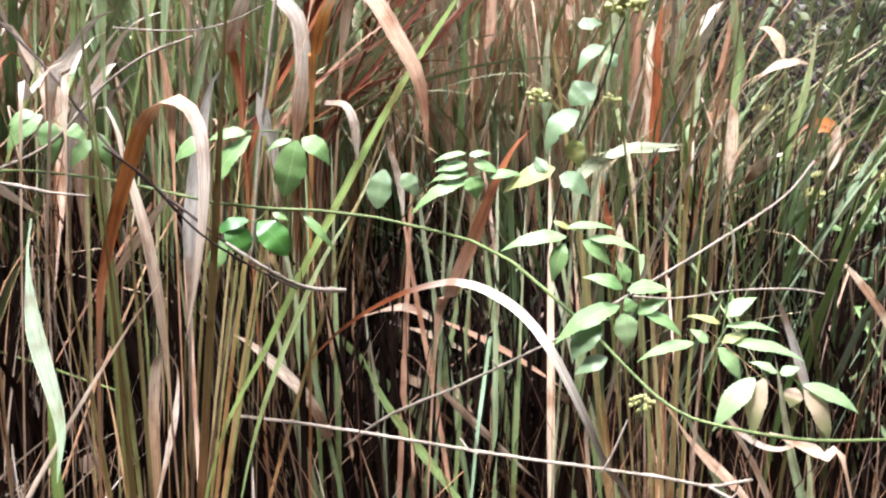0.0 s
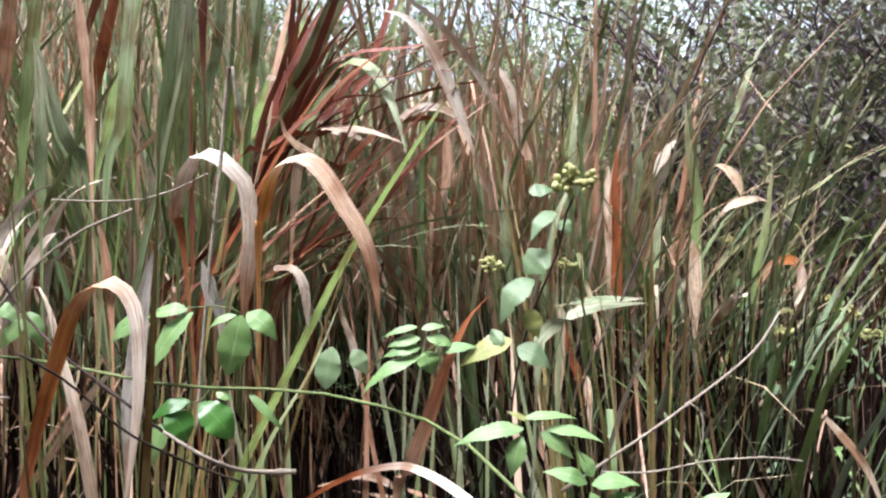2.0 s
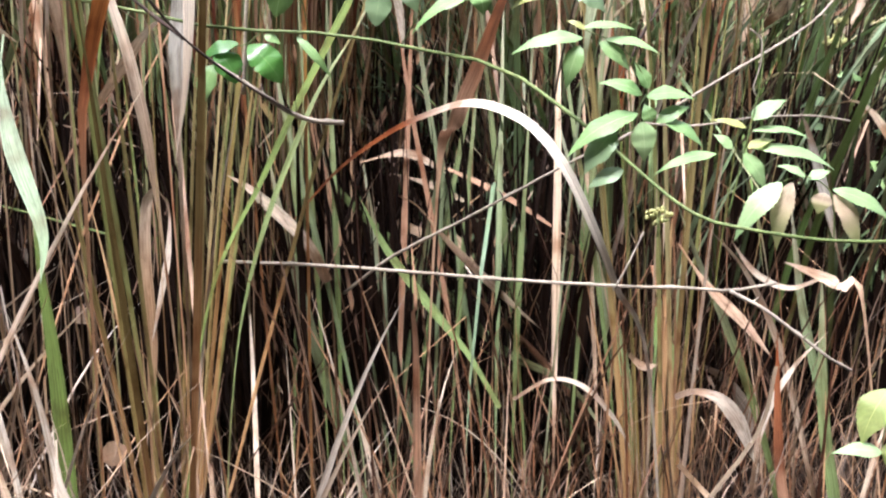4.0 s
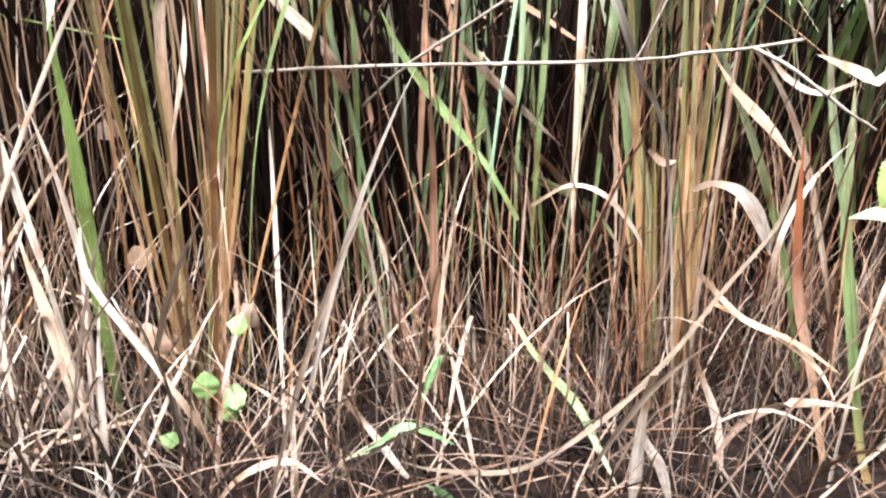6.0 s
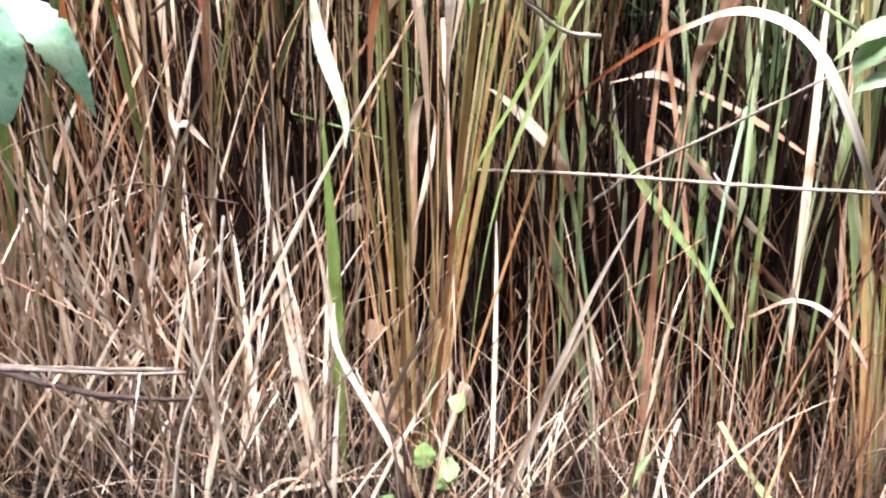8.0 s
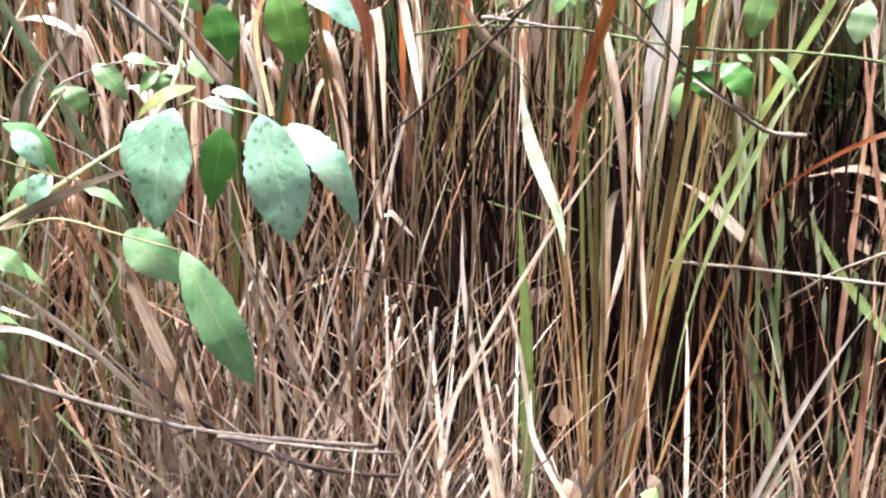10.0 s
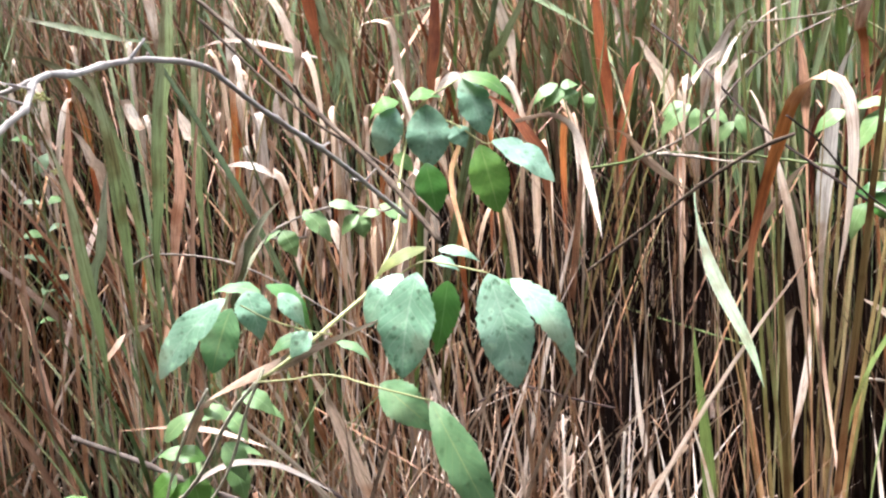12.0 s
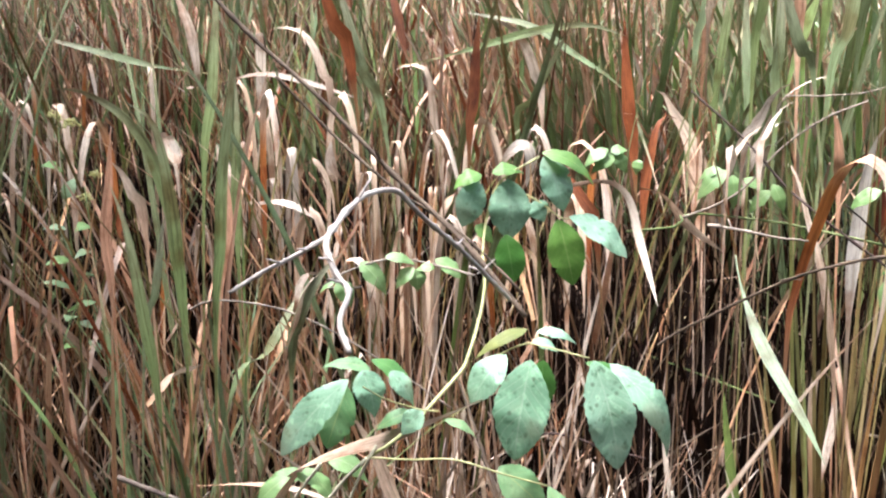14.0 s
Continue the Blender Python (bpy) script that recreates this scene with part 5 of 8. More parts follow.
bent_blade("lime", 0.0200, 0, (-0.314, 1.435, 0.000), (-0.215, 1.423, 1.108), (-0.160, 1.416, 1.199), (-0.118, 1.411, 1.262), (-0.083, 1.407, 1.312), (-0.060, 1.406, 1.332), label="broad green blade, leaning", root=0.80)
bent_blade("lime", 0.0198, 0, (-0.353, 1.488, 0.000), (-0.254, 1.472, 1.114), (-0.192, 1.461, 1.247), (-0.126, 1.452, 1.360), (-0.065, 1.444, 1.464), (-0.016, 1.439, 1.539), label="broad green blade, leaning", root=0.70)
bent_blade("sage", 0.0192, 0, (-0.423, 1.594, 0.000), (-0.362, 1.565, 1.180), (-0.329, 1.548, 1.377), (-0.303, 1.536, 1.522), (-0.286, 1.524, 1.657), label="broad green blade, upright", root=0.71)
bent_blade("sage", 0.0197, 0, (-0.253, 1.696, 0.000), (-0.266, 1.664, 1.206), (-0.273, 1.648, 1.396), (-0.275, 1.635, 1.542), (-0.271, 1.621, 1.698), label="broad green blade, upright", root=0.71)
bent_blade("sage", 0.0193, 0, (-0.181, 1.747, 0.000), (-0.190, 1.716, 1.207), (-0.194, 1.699, 1.403), (-0.191, 1.687, 1.541), (-0.179, 1.677, 1.656), label="broad green blade, upright", root=0.73)
bent_blade("lime", 0.0177, 0, (-0.217, 1.697, 0.000), (-0.119, 1.673, 1.130), (-0.050, 1.656, 1.338), (0.014, 1.643, 1.501), (0.081, 1.633, 1.631), label="green blade, leaning", root=0.68)
bent_blade("maroon", 0.0157, 0, (-0.215, 1.595, 0.000), (-0.118, 1.572, 1.143), (-0.052, 1.556, 1.338), (0.004, 1.544, 1.481), (0.035, 1.539, 1.553), label="dark stalk, leaning", root=0.72)
bent_blade("rust", 0.0223, 0, (-0.616, 1.540, 0.000), (-0.551, 1.511, 1.186), (-0.519, 1.496, 1.357), (-0.472, 1.484, 1.506), (-0.427, 1.476, 1.604), label="rust-brown blade", root=0.73)
bent_blade("maroon", 0.0122, 0, (-0.358, 1.337, 0.000), (-0.259, 1.326, 1.061), (-0.191, 1.318, 1.161), (-0.117, 1.314, 1.218), (-0.063, 1.313, 1.241), (-0.011, 1.314, 1.237), label="maroon withered blade, arching", root=0.77)
bent_blade("maroon", 0.0137, 0, (-0.285, 1.490, 0.000), (-0.187, 1.474, 1.100), (-0.118, 1.463, 1.242), (-0.044, 1.456, 1.335), (0.007, 1.454, 1.362), label="maroon withered blade, arching", root=0.77)
bent_blade("rust", 0.0176, 0, (-0.249, 1.491, 0.000), (-0.150, 1.478, 1.058), (-0.095, 1.471, 1.153), (-0.022, 1.467, 1.217), (0.058, 1.467, 1.231), (0.105, 1.469, 1.209), label="rust-brown blade, arching", root=0.76)
bent_blade("tan_pale", 0.0182, 0, (-0.243, 1.406, 0.000), (-0.174, 1.381, 1.021), (-0.135, 1.367, 1.191), (-0.089, 1.366, 1.204), (-0.035, 1.368, 1.195), (0.018, 1.371, 1.172), label="pale tan blade bowed over", root=0.75)
bent_blade("white", 0.0176, 0, (-0.046, 1.472, 1.150), (-0.002, 1.466, 1.225), (0.049, 1.465, 1.249), (0.097, 1.467, 1.234), (0.133, 1.472, 1.187), label="white blade bowed over")
bent_blade("white", 0.0149, 0, (-0.655, 1.360, 0.000), (-0.615, 1.339, 0.839), (-0.593, 1.327, 0.977), (-0.566, 1.322, 1.045), (-0.509, 1.317, 1.111), (-0.473, 1.316, 1.131), label="pale bent blade", root=0.71)
bent_blade("sage", 0.0181, 0, (0.238, 1.820, 0.000), (0.256, 1.796, 0.947), (0.268, 1.781, 1.124), (0.265, 1.768, 1.267), (0.254, 1.759, 1.375), label="green blade, upright", root=0.69)
bent_blade("sage", 0.0181, 0, (0.284, 1.821, 0.000), (0.322, 1.797, 0.943), (0.345, 1.782, 1.120), (0.377, 1.772, 1.248), (0.419, 1.764, 1.341), label="green blade, upright", root=0.70)
bent_blade("lime", 0.0184, 0, (0.186, 1.721, 0.000), (0.169, 1.697, 0.910), (0.161, 1.685, 1.045), (0.139, 1.677, 1.136), (0.119, 1.673, 1.182), label="green blade", root=0.77)
bent_blade("sage", 0.0182, 0, (0.495, 2.023, 0.000), (0.542, 1.999, 0.977), (0.575, 1.981, 1.187), (0.612, 1.968, 1.344), (0.633, 1.958, 1.463), label="green blade, upright", root=0.66)
bent_blade("lime", 0.0171, 0, (0.591, 1.929, 0.000), (0.612, 1.906, 0.897), (0.628, 1.888, 1.110), (0.623, 1.875, 1.261), (0.618, 1.865, 1.375), label="olive blade, upright", root=0.65)
bent_blade("sage", 0.0186, 0, (0.641, 2.120, 0.000), (0.728, 2.093, 1.077), (0.783, 2.076, 1.284), (0.851, 2.062, 1.461), (0.911, 2.057, 1.527), label="green blade bowed over", root=0.69)
bent_blade("white", 0.0238, 0, (0.500, 1.785, 1.122), (0.528, 1.780, 1.179), (0.554, 1.778, 1.213), (0.578, 1.777, 1.226), label="white dry blade")
bent_blade("tan", 0.0179, 0, (-0.052, 1.711, 0.000), (0.041, 1.687, 1.008), (0.078, 1.677, 1.128), (0.084, 1.666, 1.251), label="dry tan blade, upright", taper=0.1, root=0.80)
bent_blade("lime", 0.0128, 0, (-0.302, 1.474, 0.000), (-0.264, 1.447, 1.049), (-0.225, 1.419, 1.373), (-0.197, 1.407, 1.519), (-0.178, 1.403, 1.569), root=0.66)
bent_blade("maroon", 0.0152, 0, (-0.242, 1.496, 0.000), (-0.210, 1.470, 1.027), (-0.177, 1.443, 1.344), (-0.155, 1.431, 1.488), (-0.140, 1.427, 1.538), root=0.66)
bent_blade("rust", 0.0102, 0, (-0.252, 1.486, 0.000), (-0.211, 1.460, 1.025), (-0.168, 1.433, 1.341), (-0.137, 1.421, 1.484), (-0.114, 1.417, 1.534), root=0.66)
bent_blade("maroon", 0.0153, 0, (-0.307, 1.493, 0.000), (-0.233, 1.466, 1.067), (-0.175, 1.445, 1.317), (-0.126, 1.436, 1.429), (-0.088, 1.434, 1.467), root=0.71)
bent_blade("tan", 0.0154, 0, (-0.310, 1.504, 0.000), (-0.252, 1.478, 1.040), (-0.196, 1.453, 1.341), (-0.152, 1.442, 1.475), (-0.118, 1.438, 1.522), root=0.67)
bent_blade("maroon", 0.0112, 0, (-0.315, 1.402, 0.000), (-0.235, 1.376, 1.063), (-0.177, 1.357, 1.294), (-0.128, 1.349, 1.396), (-0.090, 1.346, 1.432), root=0.72)
bent_blade("maroon", 0.0100, 0, (-0.344, 1.584, 0.000), (-0.267, 1.558, 1.037), (-0.200, 1.536, 1.312), (-0.141, 1.526, 1.434), (-0.096, 1.523, 1.476), root=0.68)
bent_blade("maroon", 0.0171, 0, (-0.301, 1.544, 0.000), (-0.218, 1.517, 1.056), (-0.151, 1.496, 1.310), (-0.093, 1.488, 1.424), (-0.048, 1.485, 1.463), root=0.70)
bent_blade("rust", 0.0119, 0, (-0.338, 1.464, 0.000), (-0.243, 1.438, 1.037), (-0.159, 1.416, 1.308), (-0.085, 1.407, 1.427), (-0.026, 1.405, 1.467), root=0.68)
bent_blade("maroon", 0.0116, 0, (-0.349, 1.584, 0.000), (-0.253, 1.559, 1.038), (-0.174, 1.538, 1.292), (-0.103, 1.529, 1.404), (-0.047, 1.527, 1.442), root=0.69)
bent_blade("maroon", 0.0096, 0, (-0.332, 1.572, 0.000), (-0.234, 1.549, 1.033), (-0.137, 1.526, 1.315), (-0.048, 1.517, 1.440), (0.022, 1.515, 1.482), root=0.66)
bent_blade("maroon", 0.0122, 0, (-0.335, 1.602, 0.000), (-0.237, 1.585, 1.086), (-0.142, 1.568, 1.294), (-0.055, 1.562, 1.385), (0.016, 1.560, 1.415), root=0.72)
bent_blade("maroon", 0.0111, 0, (-0.366, 1.489, 0.000), (-0.267, 1.476, 1.066), (-0.152, 1.460, 1.268), (-0.044, 1.454, 1.355), (0.045, 1.453, 1.384), root=0.70)
bent_blade("rust", 0.0129, 0, (-0.339, 1.455, 0.000), (-0.240, 1.439, 1.033), (-0.143, 1.423, 1.238), (-0.052, 1.416, 1.328), (0.022, 1.415, 1.357), root=0.70)
bent_blade("tan", 0.0096, 0, (-0.349, 1.500, 0.000), (-0.250, 1.488, 1.047), (-0.133, 1.473, 1.243), (-0.022, 1.467, 1.328), (0.069, 1.466, 1.354), root=0.69)
bent_blade("maroon", 0.0153, 0, (-0.390, 1.687, 0.000), (-0.292, 1.668, 1.043), (-0.172, 1.645, 1.329), (-0.062, 1.636, 1.455), (0.028, 1.634, 1.496), root=0.64)
bent_blade("maroon", 0.0111, 0, (-0.375, 1.680, 0.000), (-0.276, 1.666, 1.064), (-0.141, 1.647, 1.311), (-0.015, 1.640, 1.419), (0.090, 1.639, 1.453), root=0.66)
bent_blade("maroon", 0.0128, 0, (-0.337, 1.550, 0.000), (-0.237, 1.538, 1.050), (-0.102, 1.521, 1.265), (0.027, 1.515, 1.359), (0.135, 1.515, 1.388), root=0.67)
bent_blade("maroon", 0.0132, 0, (-0.374, 1.538, 0.000), (-0.275, 1.527, 1.055), (-0.130, 1.511, 1.264), (0.007, 1.505, 1.354), (0.122, 1.505, 1.382), root=0.66)
bent_blade("rust", 0.0093, 0, (-0.341, 1.400, 0.000), (-0.241, 1.388, 1.039), (-0.116, 1.373, 1.241), (0.000, 1.367, 1.328), (0.099, 1.366, 1.356), root=0.68)
bent_blade("maroon", 0.0120, 0, (-0.299, 1.407, 0.000), (-0.199, 1.397, 1.054), (-0.065, 1.384, 1.231), (0.062, 1.380, 1.307), (0.169, 1.380, 1.330), root=0.69)
bent_blade("rust", 0.0106, 0, (-0.346, 1.411, 0.000), (-0.246, 1.405, 1.074), (-0.095, 1.396, 1.206), (0.051, 1.394, 1.261), (0.174, 1.394, 1.276), root=0.69)
bent_blade("sage", 0.0186, 0, (0.204, 1.603, 0.000), (0.191, 1.603, 0.879), (0.185, 1.603, 1.005), (0.186, 1.603, 1.110), (0.195, 1.603, 1.183), label="broad green blade", root=0.74)
bent_blade("sage", 0.0188, 0, (0.275, 1.653, 0.000), (0.306, 1.653, 1.022), (0.317, 1.653, 1.130), (0.328, 1.654, 1.227), (0.337, 1.654, 1.303), label="broad green blade", root=0.78)
bent_blade("sage", 0.0173, 0, (0.418, 1.603, 0.000), (0.448, 1.604, 0.865), (0.458, 1.604, 0.949), (0.466, 1.604, 1.012), (0.476, 1.604, 1.095), label="green blade", root=0.79)
bent_blade("lime", 0.0195, 0, (0.509, 1.653, 0.000), (0.545, 1.654, 0.923), (0.563, 1.654, 1.063), (0.548, 1.654, 1.183), (0.546, 1.654, 1.281), label="broad olive blade", root=0.72)
bent_blade("lime", 0.0171, 0, (0.629, 1.704, 0.000), (0.674, 1.704, 0.848), (0.698, 1.704, 0.981), (0.719, 1.704, 1.092), (0.727, 1.704, 1.159), label="olive blade", root=0.73)
bent_blade("sage", 0.0179, 0, (0.222, 1.603, 0.000), (0.249, 1.603, 0.876), (0.260, 1.603, 0.980), (0.286, 1.603, 1.074), (0.326, 1.603, 1.145), label="green blade", root=0.76)
bent_blade("sage", 0.0189, 0, (0.405, 1.803, 0.000), (0.457, 1.804, 0.973), (0.482, 1.804, 1.114), (0.483, 1.804, 1.234), (0.475, 1.804, 1.317), label="green blade", root=0.74)
bent_blade("white", 0.0184, 0, (0.450, 1.654, 1.069), (0.491, 1.654, 1.132), (0.520, 1.654, 1.174), (0.545, 1.654, 1.196), label="white dry blade", foot=0.5)
bent_blade("pale", 0.0190, 0, (0.664, 1.704, 1.073), (0.655, 1.704, 1.118), (0.634, 1.704, 1.147), (0.612, 1.704, 1.156), label="pale bowed blade")
bent_blade("pale", 0.0174, 0, (0.584, 1.654, 1.040), (0.624, 1.654, 1.071), (0.668, 1.654, 1.081), (0.694, 1.654, 1.076), label="pale bowed blade")
bent_blade("pale", 0.0244, 0, (0.541, 1.554, 0.853), (0.579, 1.554, 0.892), (0.615, 1.554, 0.910), label="pale blade", foot=0.6)
bent_blade("rust_pale", 0.0157, 0, (0.645, 1.604, 0.918), (0.663, 1.604, 0.949), (0.690, 1.604, 0.963), (0.716, 1.604, 0.959), (0.727, 1.604, 0.935), (0.712, 1.604, 0.894), label="rust blade curling over")
bent_blade("pale", 0.0231, 0, (0.512, 1.603, 0.000), (0.524, 1.604, 0.819), (0.529, 1.604, 0.914), (0.529, 1.604, 1.008), label="pale dry blade, upright", taper=0.1, root=0.81)
bent_blade("sage", 0.0146, 0, (0.240, 1.403, 0.906), (0.299, 1.403, 0.912), (0.354, 1.403, 0.912), (0.386, 1.403, 0.912), label="green blade lying level")
bent_blade("rust", 0.0219, 0, (0.368, 1.523, 0.000), (0.370, 1.523, 0.834), (0.372, 1.523, 0.973), (0.373, 1.524, 1.093), (0.383, 1.524, 1.187), label="broad rust-brown dead blade", root=0.70)
bent_blade("pale", 0.0140, 0, (0.348, 1.533, 0.000), (0.359, 1.533, 0.954), (0.363, 1.533, 1.074), (0.367, 1.534, 1.144), label="pale blade beside a rust one", taper=0.05, root=0.83)
bent_blade("pale", 0.0157, 0, (0.164, 1.703, 0.000), (0.155, 1.703, 0.987), (0.151, 1.703, 1.122), (0.102, 1.703, 1.270), (0.072, 1.703, 1.328), label="pale bowed blade", root=0.73)
bent_blade("tan", 0.0178, 0, (0.327, 1.803, 0.000), (0.273, 1.803, 1.090), (0.254, 1.803, 1.198), (0.201, 1.803, 1.320), (0.145, 1.803, 1.376), label="tan bowed blade", root=0.77)
bent_blade("lime", 0.0171, 0, (-1.159, 0.521, 0.000), (-1.149, 0.534, 0.705), (-1.142, 0.543, 0.856), (-1.140, 0.548, 0.973), (-1.128, 0.559, 1.082), (-1.118, 0.568, 1.191), label="broad olive blade, upright", root=0.59)
bent_blade("lime", 0.0192, 0, (-1.216, 0.543, 0.000), (-1.229, 0.541, 0.696), (-1.239, 0.539, 0.854), (-1.247, 0.537, 0.959), (-1.263, 0.529, 1.056), (-1.306, 0.502, 1.092), label="broad olive blade, bowed", root=0.62)
bent_blade("sage", 0.0192, 0, (-1.307, 0.483, 0.000), (-1.284, 0.504, 0.681), (-1.272, 0.515, 0.785), (-1.257, 0.528, 0.890), (-1.253, 0.532, 0.916), label="green blade", root=0.74)
bent_blade("pink", 0.0196, 0, (-1.326, 0.651, 0.000), (-1.302, 0.673, 0.724), (-1.284, 0.690, 0.880), (-1.293, 0.687, 0.978), (-1.289, 0.690, 1.027), label="pinkish tan blade", root=0.70)
bent_blade("pink", 0.0189, 0, (-1.534, 0.634, 0.000), (-1.551, 0.629, 0.714), (-1.563, 0.625, 0.861), (-1.553, 0.634, 0.966), (-1.550, 0.640, 1.070), label="pinkish tan blade", root=0.67)
bent_blade("tan_pale", 0.0189, 0, (-1.458, 0.686, 0.000), (-1.497, 0.668, 0.838), (-1.514, 0.660, 0.943), (-1.540, 0.644, 0.997), (-1.550, 0.638, 1.010), label="pale blade with bent tip", root=0.82)
bent_blade("white", 0.0147, 0, (-1.456, 0.701, 1.057), (-1.448, 0.706, 1.036), (-1.439, 0.711, 1.015), label="white dry tip", foot=0.8)
bent_blade("white", 0.0142, 0, (-1.081, 0.766, 0.958), (-1.097, 0.756, 0.977), (-1.104, 0.752, 1.001), (-1.102, 0.754, 1.031), label="white dry tip", foot=0.3)
bent_blade("white", 0.0118, 0, (-1.120, 0.674, 0.750), (-1.114, 0.680, 0.791), (-1.101, 0.689, 0.809), (-1.085, 0.699, 0.812), label="white bowed tip", foot=0.5)
bent_blade("lime", 0.0195, 0, (-1.384, 0.794, 0.000), (-1.389, 0.797, 0.786), (-1.392, 0.800, 0.938), (-1.388, 0.806, 1.068), (-1.390, 0.808, 1.177), label="olive blade, upright", root=0.67)
bent_blade("sage", 0.0168, 0, (-1.068, 0.580, 0.000), (-1.053, 0.596, 0.652), (-1.045, 0.604, 0.752), (-1.016, 0.625, 0.818), (-0.988, 0.644, 0.851), label="green blade leaning", root=0.74)
bent_blade("lime", 0.0094, 0, (-0.260, 1.271, 0.000), (-0.259, 1.282, 0.166), (-0.254, 1.321, 0.345), (-0.246, 1.365, 0.542), (-0.237, 1.408, 0.739), (-0.229, 1.433, 0.847), root=0.19)
bent_blade("lime", 0.0106, 0, (-0.229, 1.262, 0.000), (-0.231, 1.273, 0.170), (-0.238, 1.312, 0.348), (-0.248, 1.355, 0.544), (-0.261, 1.398, 0.739), (-0.273, 1.440, 0.932), root=0.18)
bent_blade("lime", 0.0086, 0, (-0.184, 1.187, 0.000), (-0.187, 1.201, 0.208), (-0.194, 1.237, 0.375), (-0.205, 1.277, 0.558), (-0.219, 1.317, 0.742), (-0.233, 1.371, 0.986), root=0.21)
bent_blade("lime", 0.0086, 0, (-0.165, 1.197, 0.000), (-0.166, 1.211, 0.203), (-0.170, 1.248, 0.371), (-0.175, 1.288, 0.556), (-0.182, 1.329, 0.741), (-0.189, 1.375, 0.951), root=0.21)
bent_blade("sage", 0.0093, 0, (-0.120, 1.170, 0.000), (-0.131, 1.184, 0.217), (-0.159, 1.219, 0.381), (-0.202, 1.258, 0.562), (-0.250, 1.296, 0.743), (-0.299, 1.352, 1.005), root=0.21)
bent_blade("pink", 0.0131, 0, (-0.114, 1.313, 0.000), (-0.121, 1.323, 0.145), (-0.149, 1.362, 0.330), (-0.192, 1.406, 0.534), (-0.241, 1.449, 0.737), (-0.291, 1.492, 0.942), root=0.15)
bent_blade("sage", 0.0102, 0, (-0.098, 1.257, 0.000), (-0.092, 1.268, 0.173), (-0.069, 1.308, 0.349), (-0.035, 1.351, 0.543), (0.005, 1.395, 0.736), (0.045, 1.441, 0.937), root=0.18)
bent_blade("pink", 0.0099, 0, (-0.091, 1.266, 0.000), (-0.089, 1.277, 0.169), (-0.084, 1.317, 0.346), (-0.076, 1.360, 0.542), (-0.068, 1.403, 0.737), (-0.058, 1.454, 0.963), root=0.17)
bent_blade("lime", 0.0111, 0, (-0.073, 1.286, 0.000), (-0.067, 1.297, 0.159), (-0.044, 1.337, 0.339), (-0.009, 1.382, 0.537), (0.030, 1.427, 0.735), (0.070, 1.480, 0.970), root=0.16)
bent_blade("sage", 0.0087, 0, (-0.033, 1.278, 0.000), (-0.031, 1.288, 0.163), (-0.025, 1.328, 0.342), (-0.017, 1.372, 0.539), (-0.008, 1.415, 0.736), (0.001, 1.468, 0.974), root=0.16)
bent_blade("lime", 0.0074, 0, (-0.007, 1.259, 0.000), (-0.004, 1.271, 0.172), (0.007, 1.310, 0.349), (0.022, 1.353, 0.542), (0.040, 1.396, 0.736), (0.058, 1.428, 0.877), root=0.19)
bent_blade("pink", 0.0074, 0, (0.028, 1.251, 0.000), (0.022, 1.262, 0.177), (0.002, 1.300, 0.352), (-0.029, 1.342, 0.545), (-0.065, 1.383, 0.738), (-0.101, 1.439, 0.996), root=0.17)
bent_blade("sage", 0.0112, 0, (0.059, 1.290, 0.000), (0.053, 1.300, 0.157), (0.032, 1.339, 0.338), (-0.000, 1.382, 0.537), (-0.038, 1.425, 0.736), (-0.075, 1.489, 1.035), root=0.15)
bent_blade("sage", 0.0098, 0, (0.067, 1.233, 0.000), (0.068, 1.245, 0.186), (0.071, 1.283, 0.358), (0.076, 1.325, 0.547), (0.081, 1.367, 0.737), (0.086, 1.416, 0.959), root=0.19)
bent_blade("lime", 0.0097, 0, (0.093, 1.243, 0.000), (0.095, 1.255, 0.181), (0.101, 1.294, 0.354), (0.111, 1.336, 0.545), (0.123, 1.379, 0.736), (0.133, 1.404, 0.849), root=0.21)
bent_blade("lime", 0.0119, 0, (0.124, 1.320, 0.000), (0.121, 1.330, 0.142), (0.108, 1.370, 0.327), (0.088, 1.414, 0.530), (0.064, 1.458, 0.734), (0.041, 1.517, 1.002), root=0.14)
bent_blade("lime", 0.0095, 0, (0.155, 1.321, 0.000), (0.160, 1.331, 0.142), (0.179, 1.372, 0.326), (0.210, 1.418, 0.529), (0.245, 1.464, 0.731), (0.280, 1.523, 0.995), root=0.14)
bent_blade("pale", 0.0118, 0, (0.154, 1.188, 0.000), (0.154, 1.202, 0.208), (0.156, 1.238, 0.374), (0.160, 1.279, 0.556), (0.163, 1.319, 0.738), (0.166, 1.361, 0.927), root=0.22)
bent_blade("lime", 0.0085, 0, (0.179, 1.227, 0.000), (0.183, 1.240, 0.189), (0.195, 1.278, 0.360), (0.212, 1.320, 0.548), (0.232, 1.362, 0.735), (0.253, 1.421, 1.003), root=0.18)
bent_blade("pale", 0.0086, 0, (0.234, 1.257, 0.000), (0.232, 1.269, 0.174), (0.227, 1.307, 0.349), (0.219, 1.349, 0.542), (0.210, 1.391, 0.734), (0.200, 1.417, 0.850), root=0.20)
bent_blade("lime", 0.0071, 0, (0.257, 1.210, 0.000), (0.251, 1.223, 0.198), (0.236, 1.260, 0.366), (0.212, 1.300, 0.551), (0.183, 1.340, 0.737), (0.155, 1.388, 0.961), root=0.20)

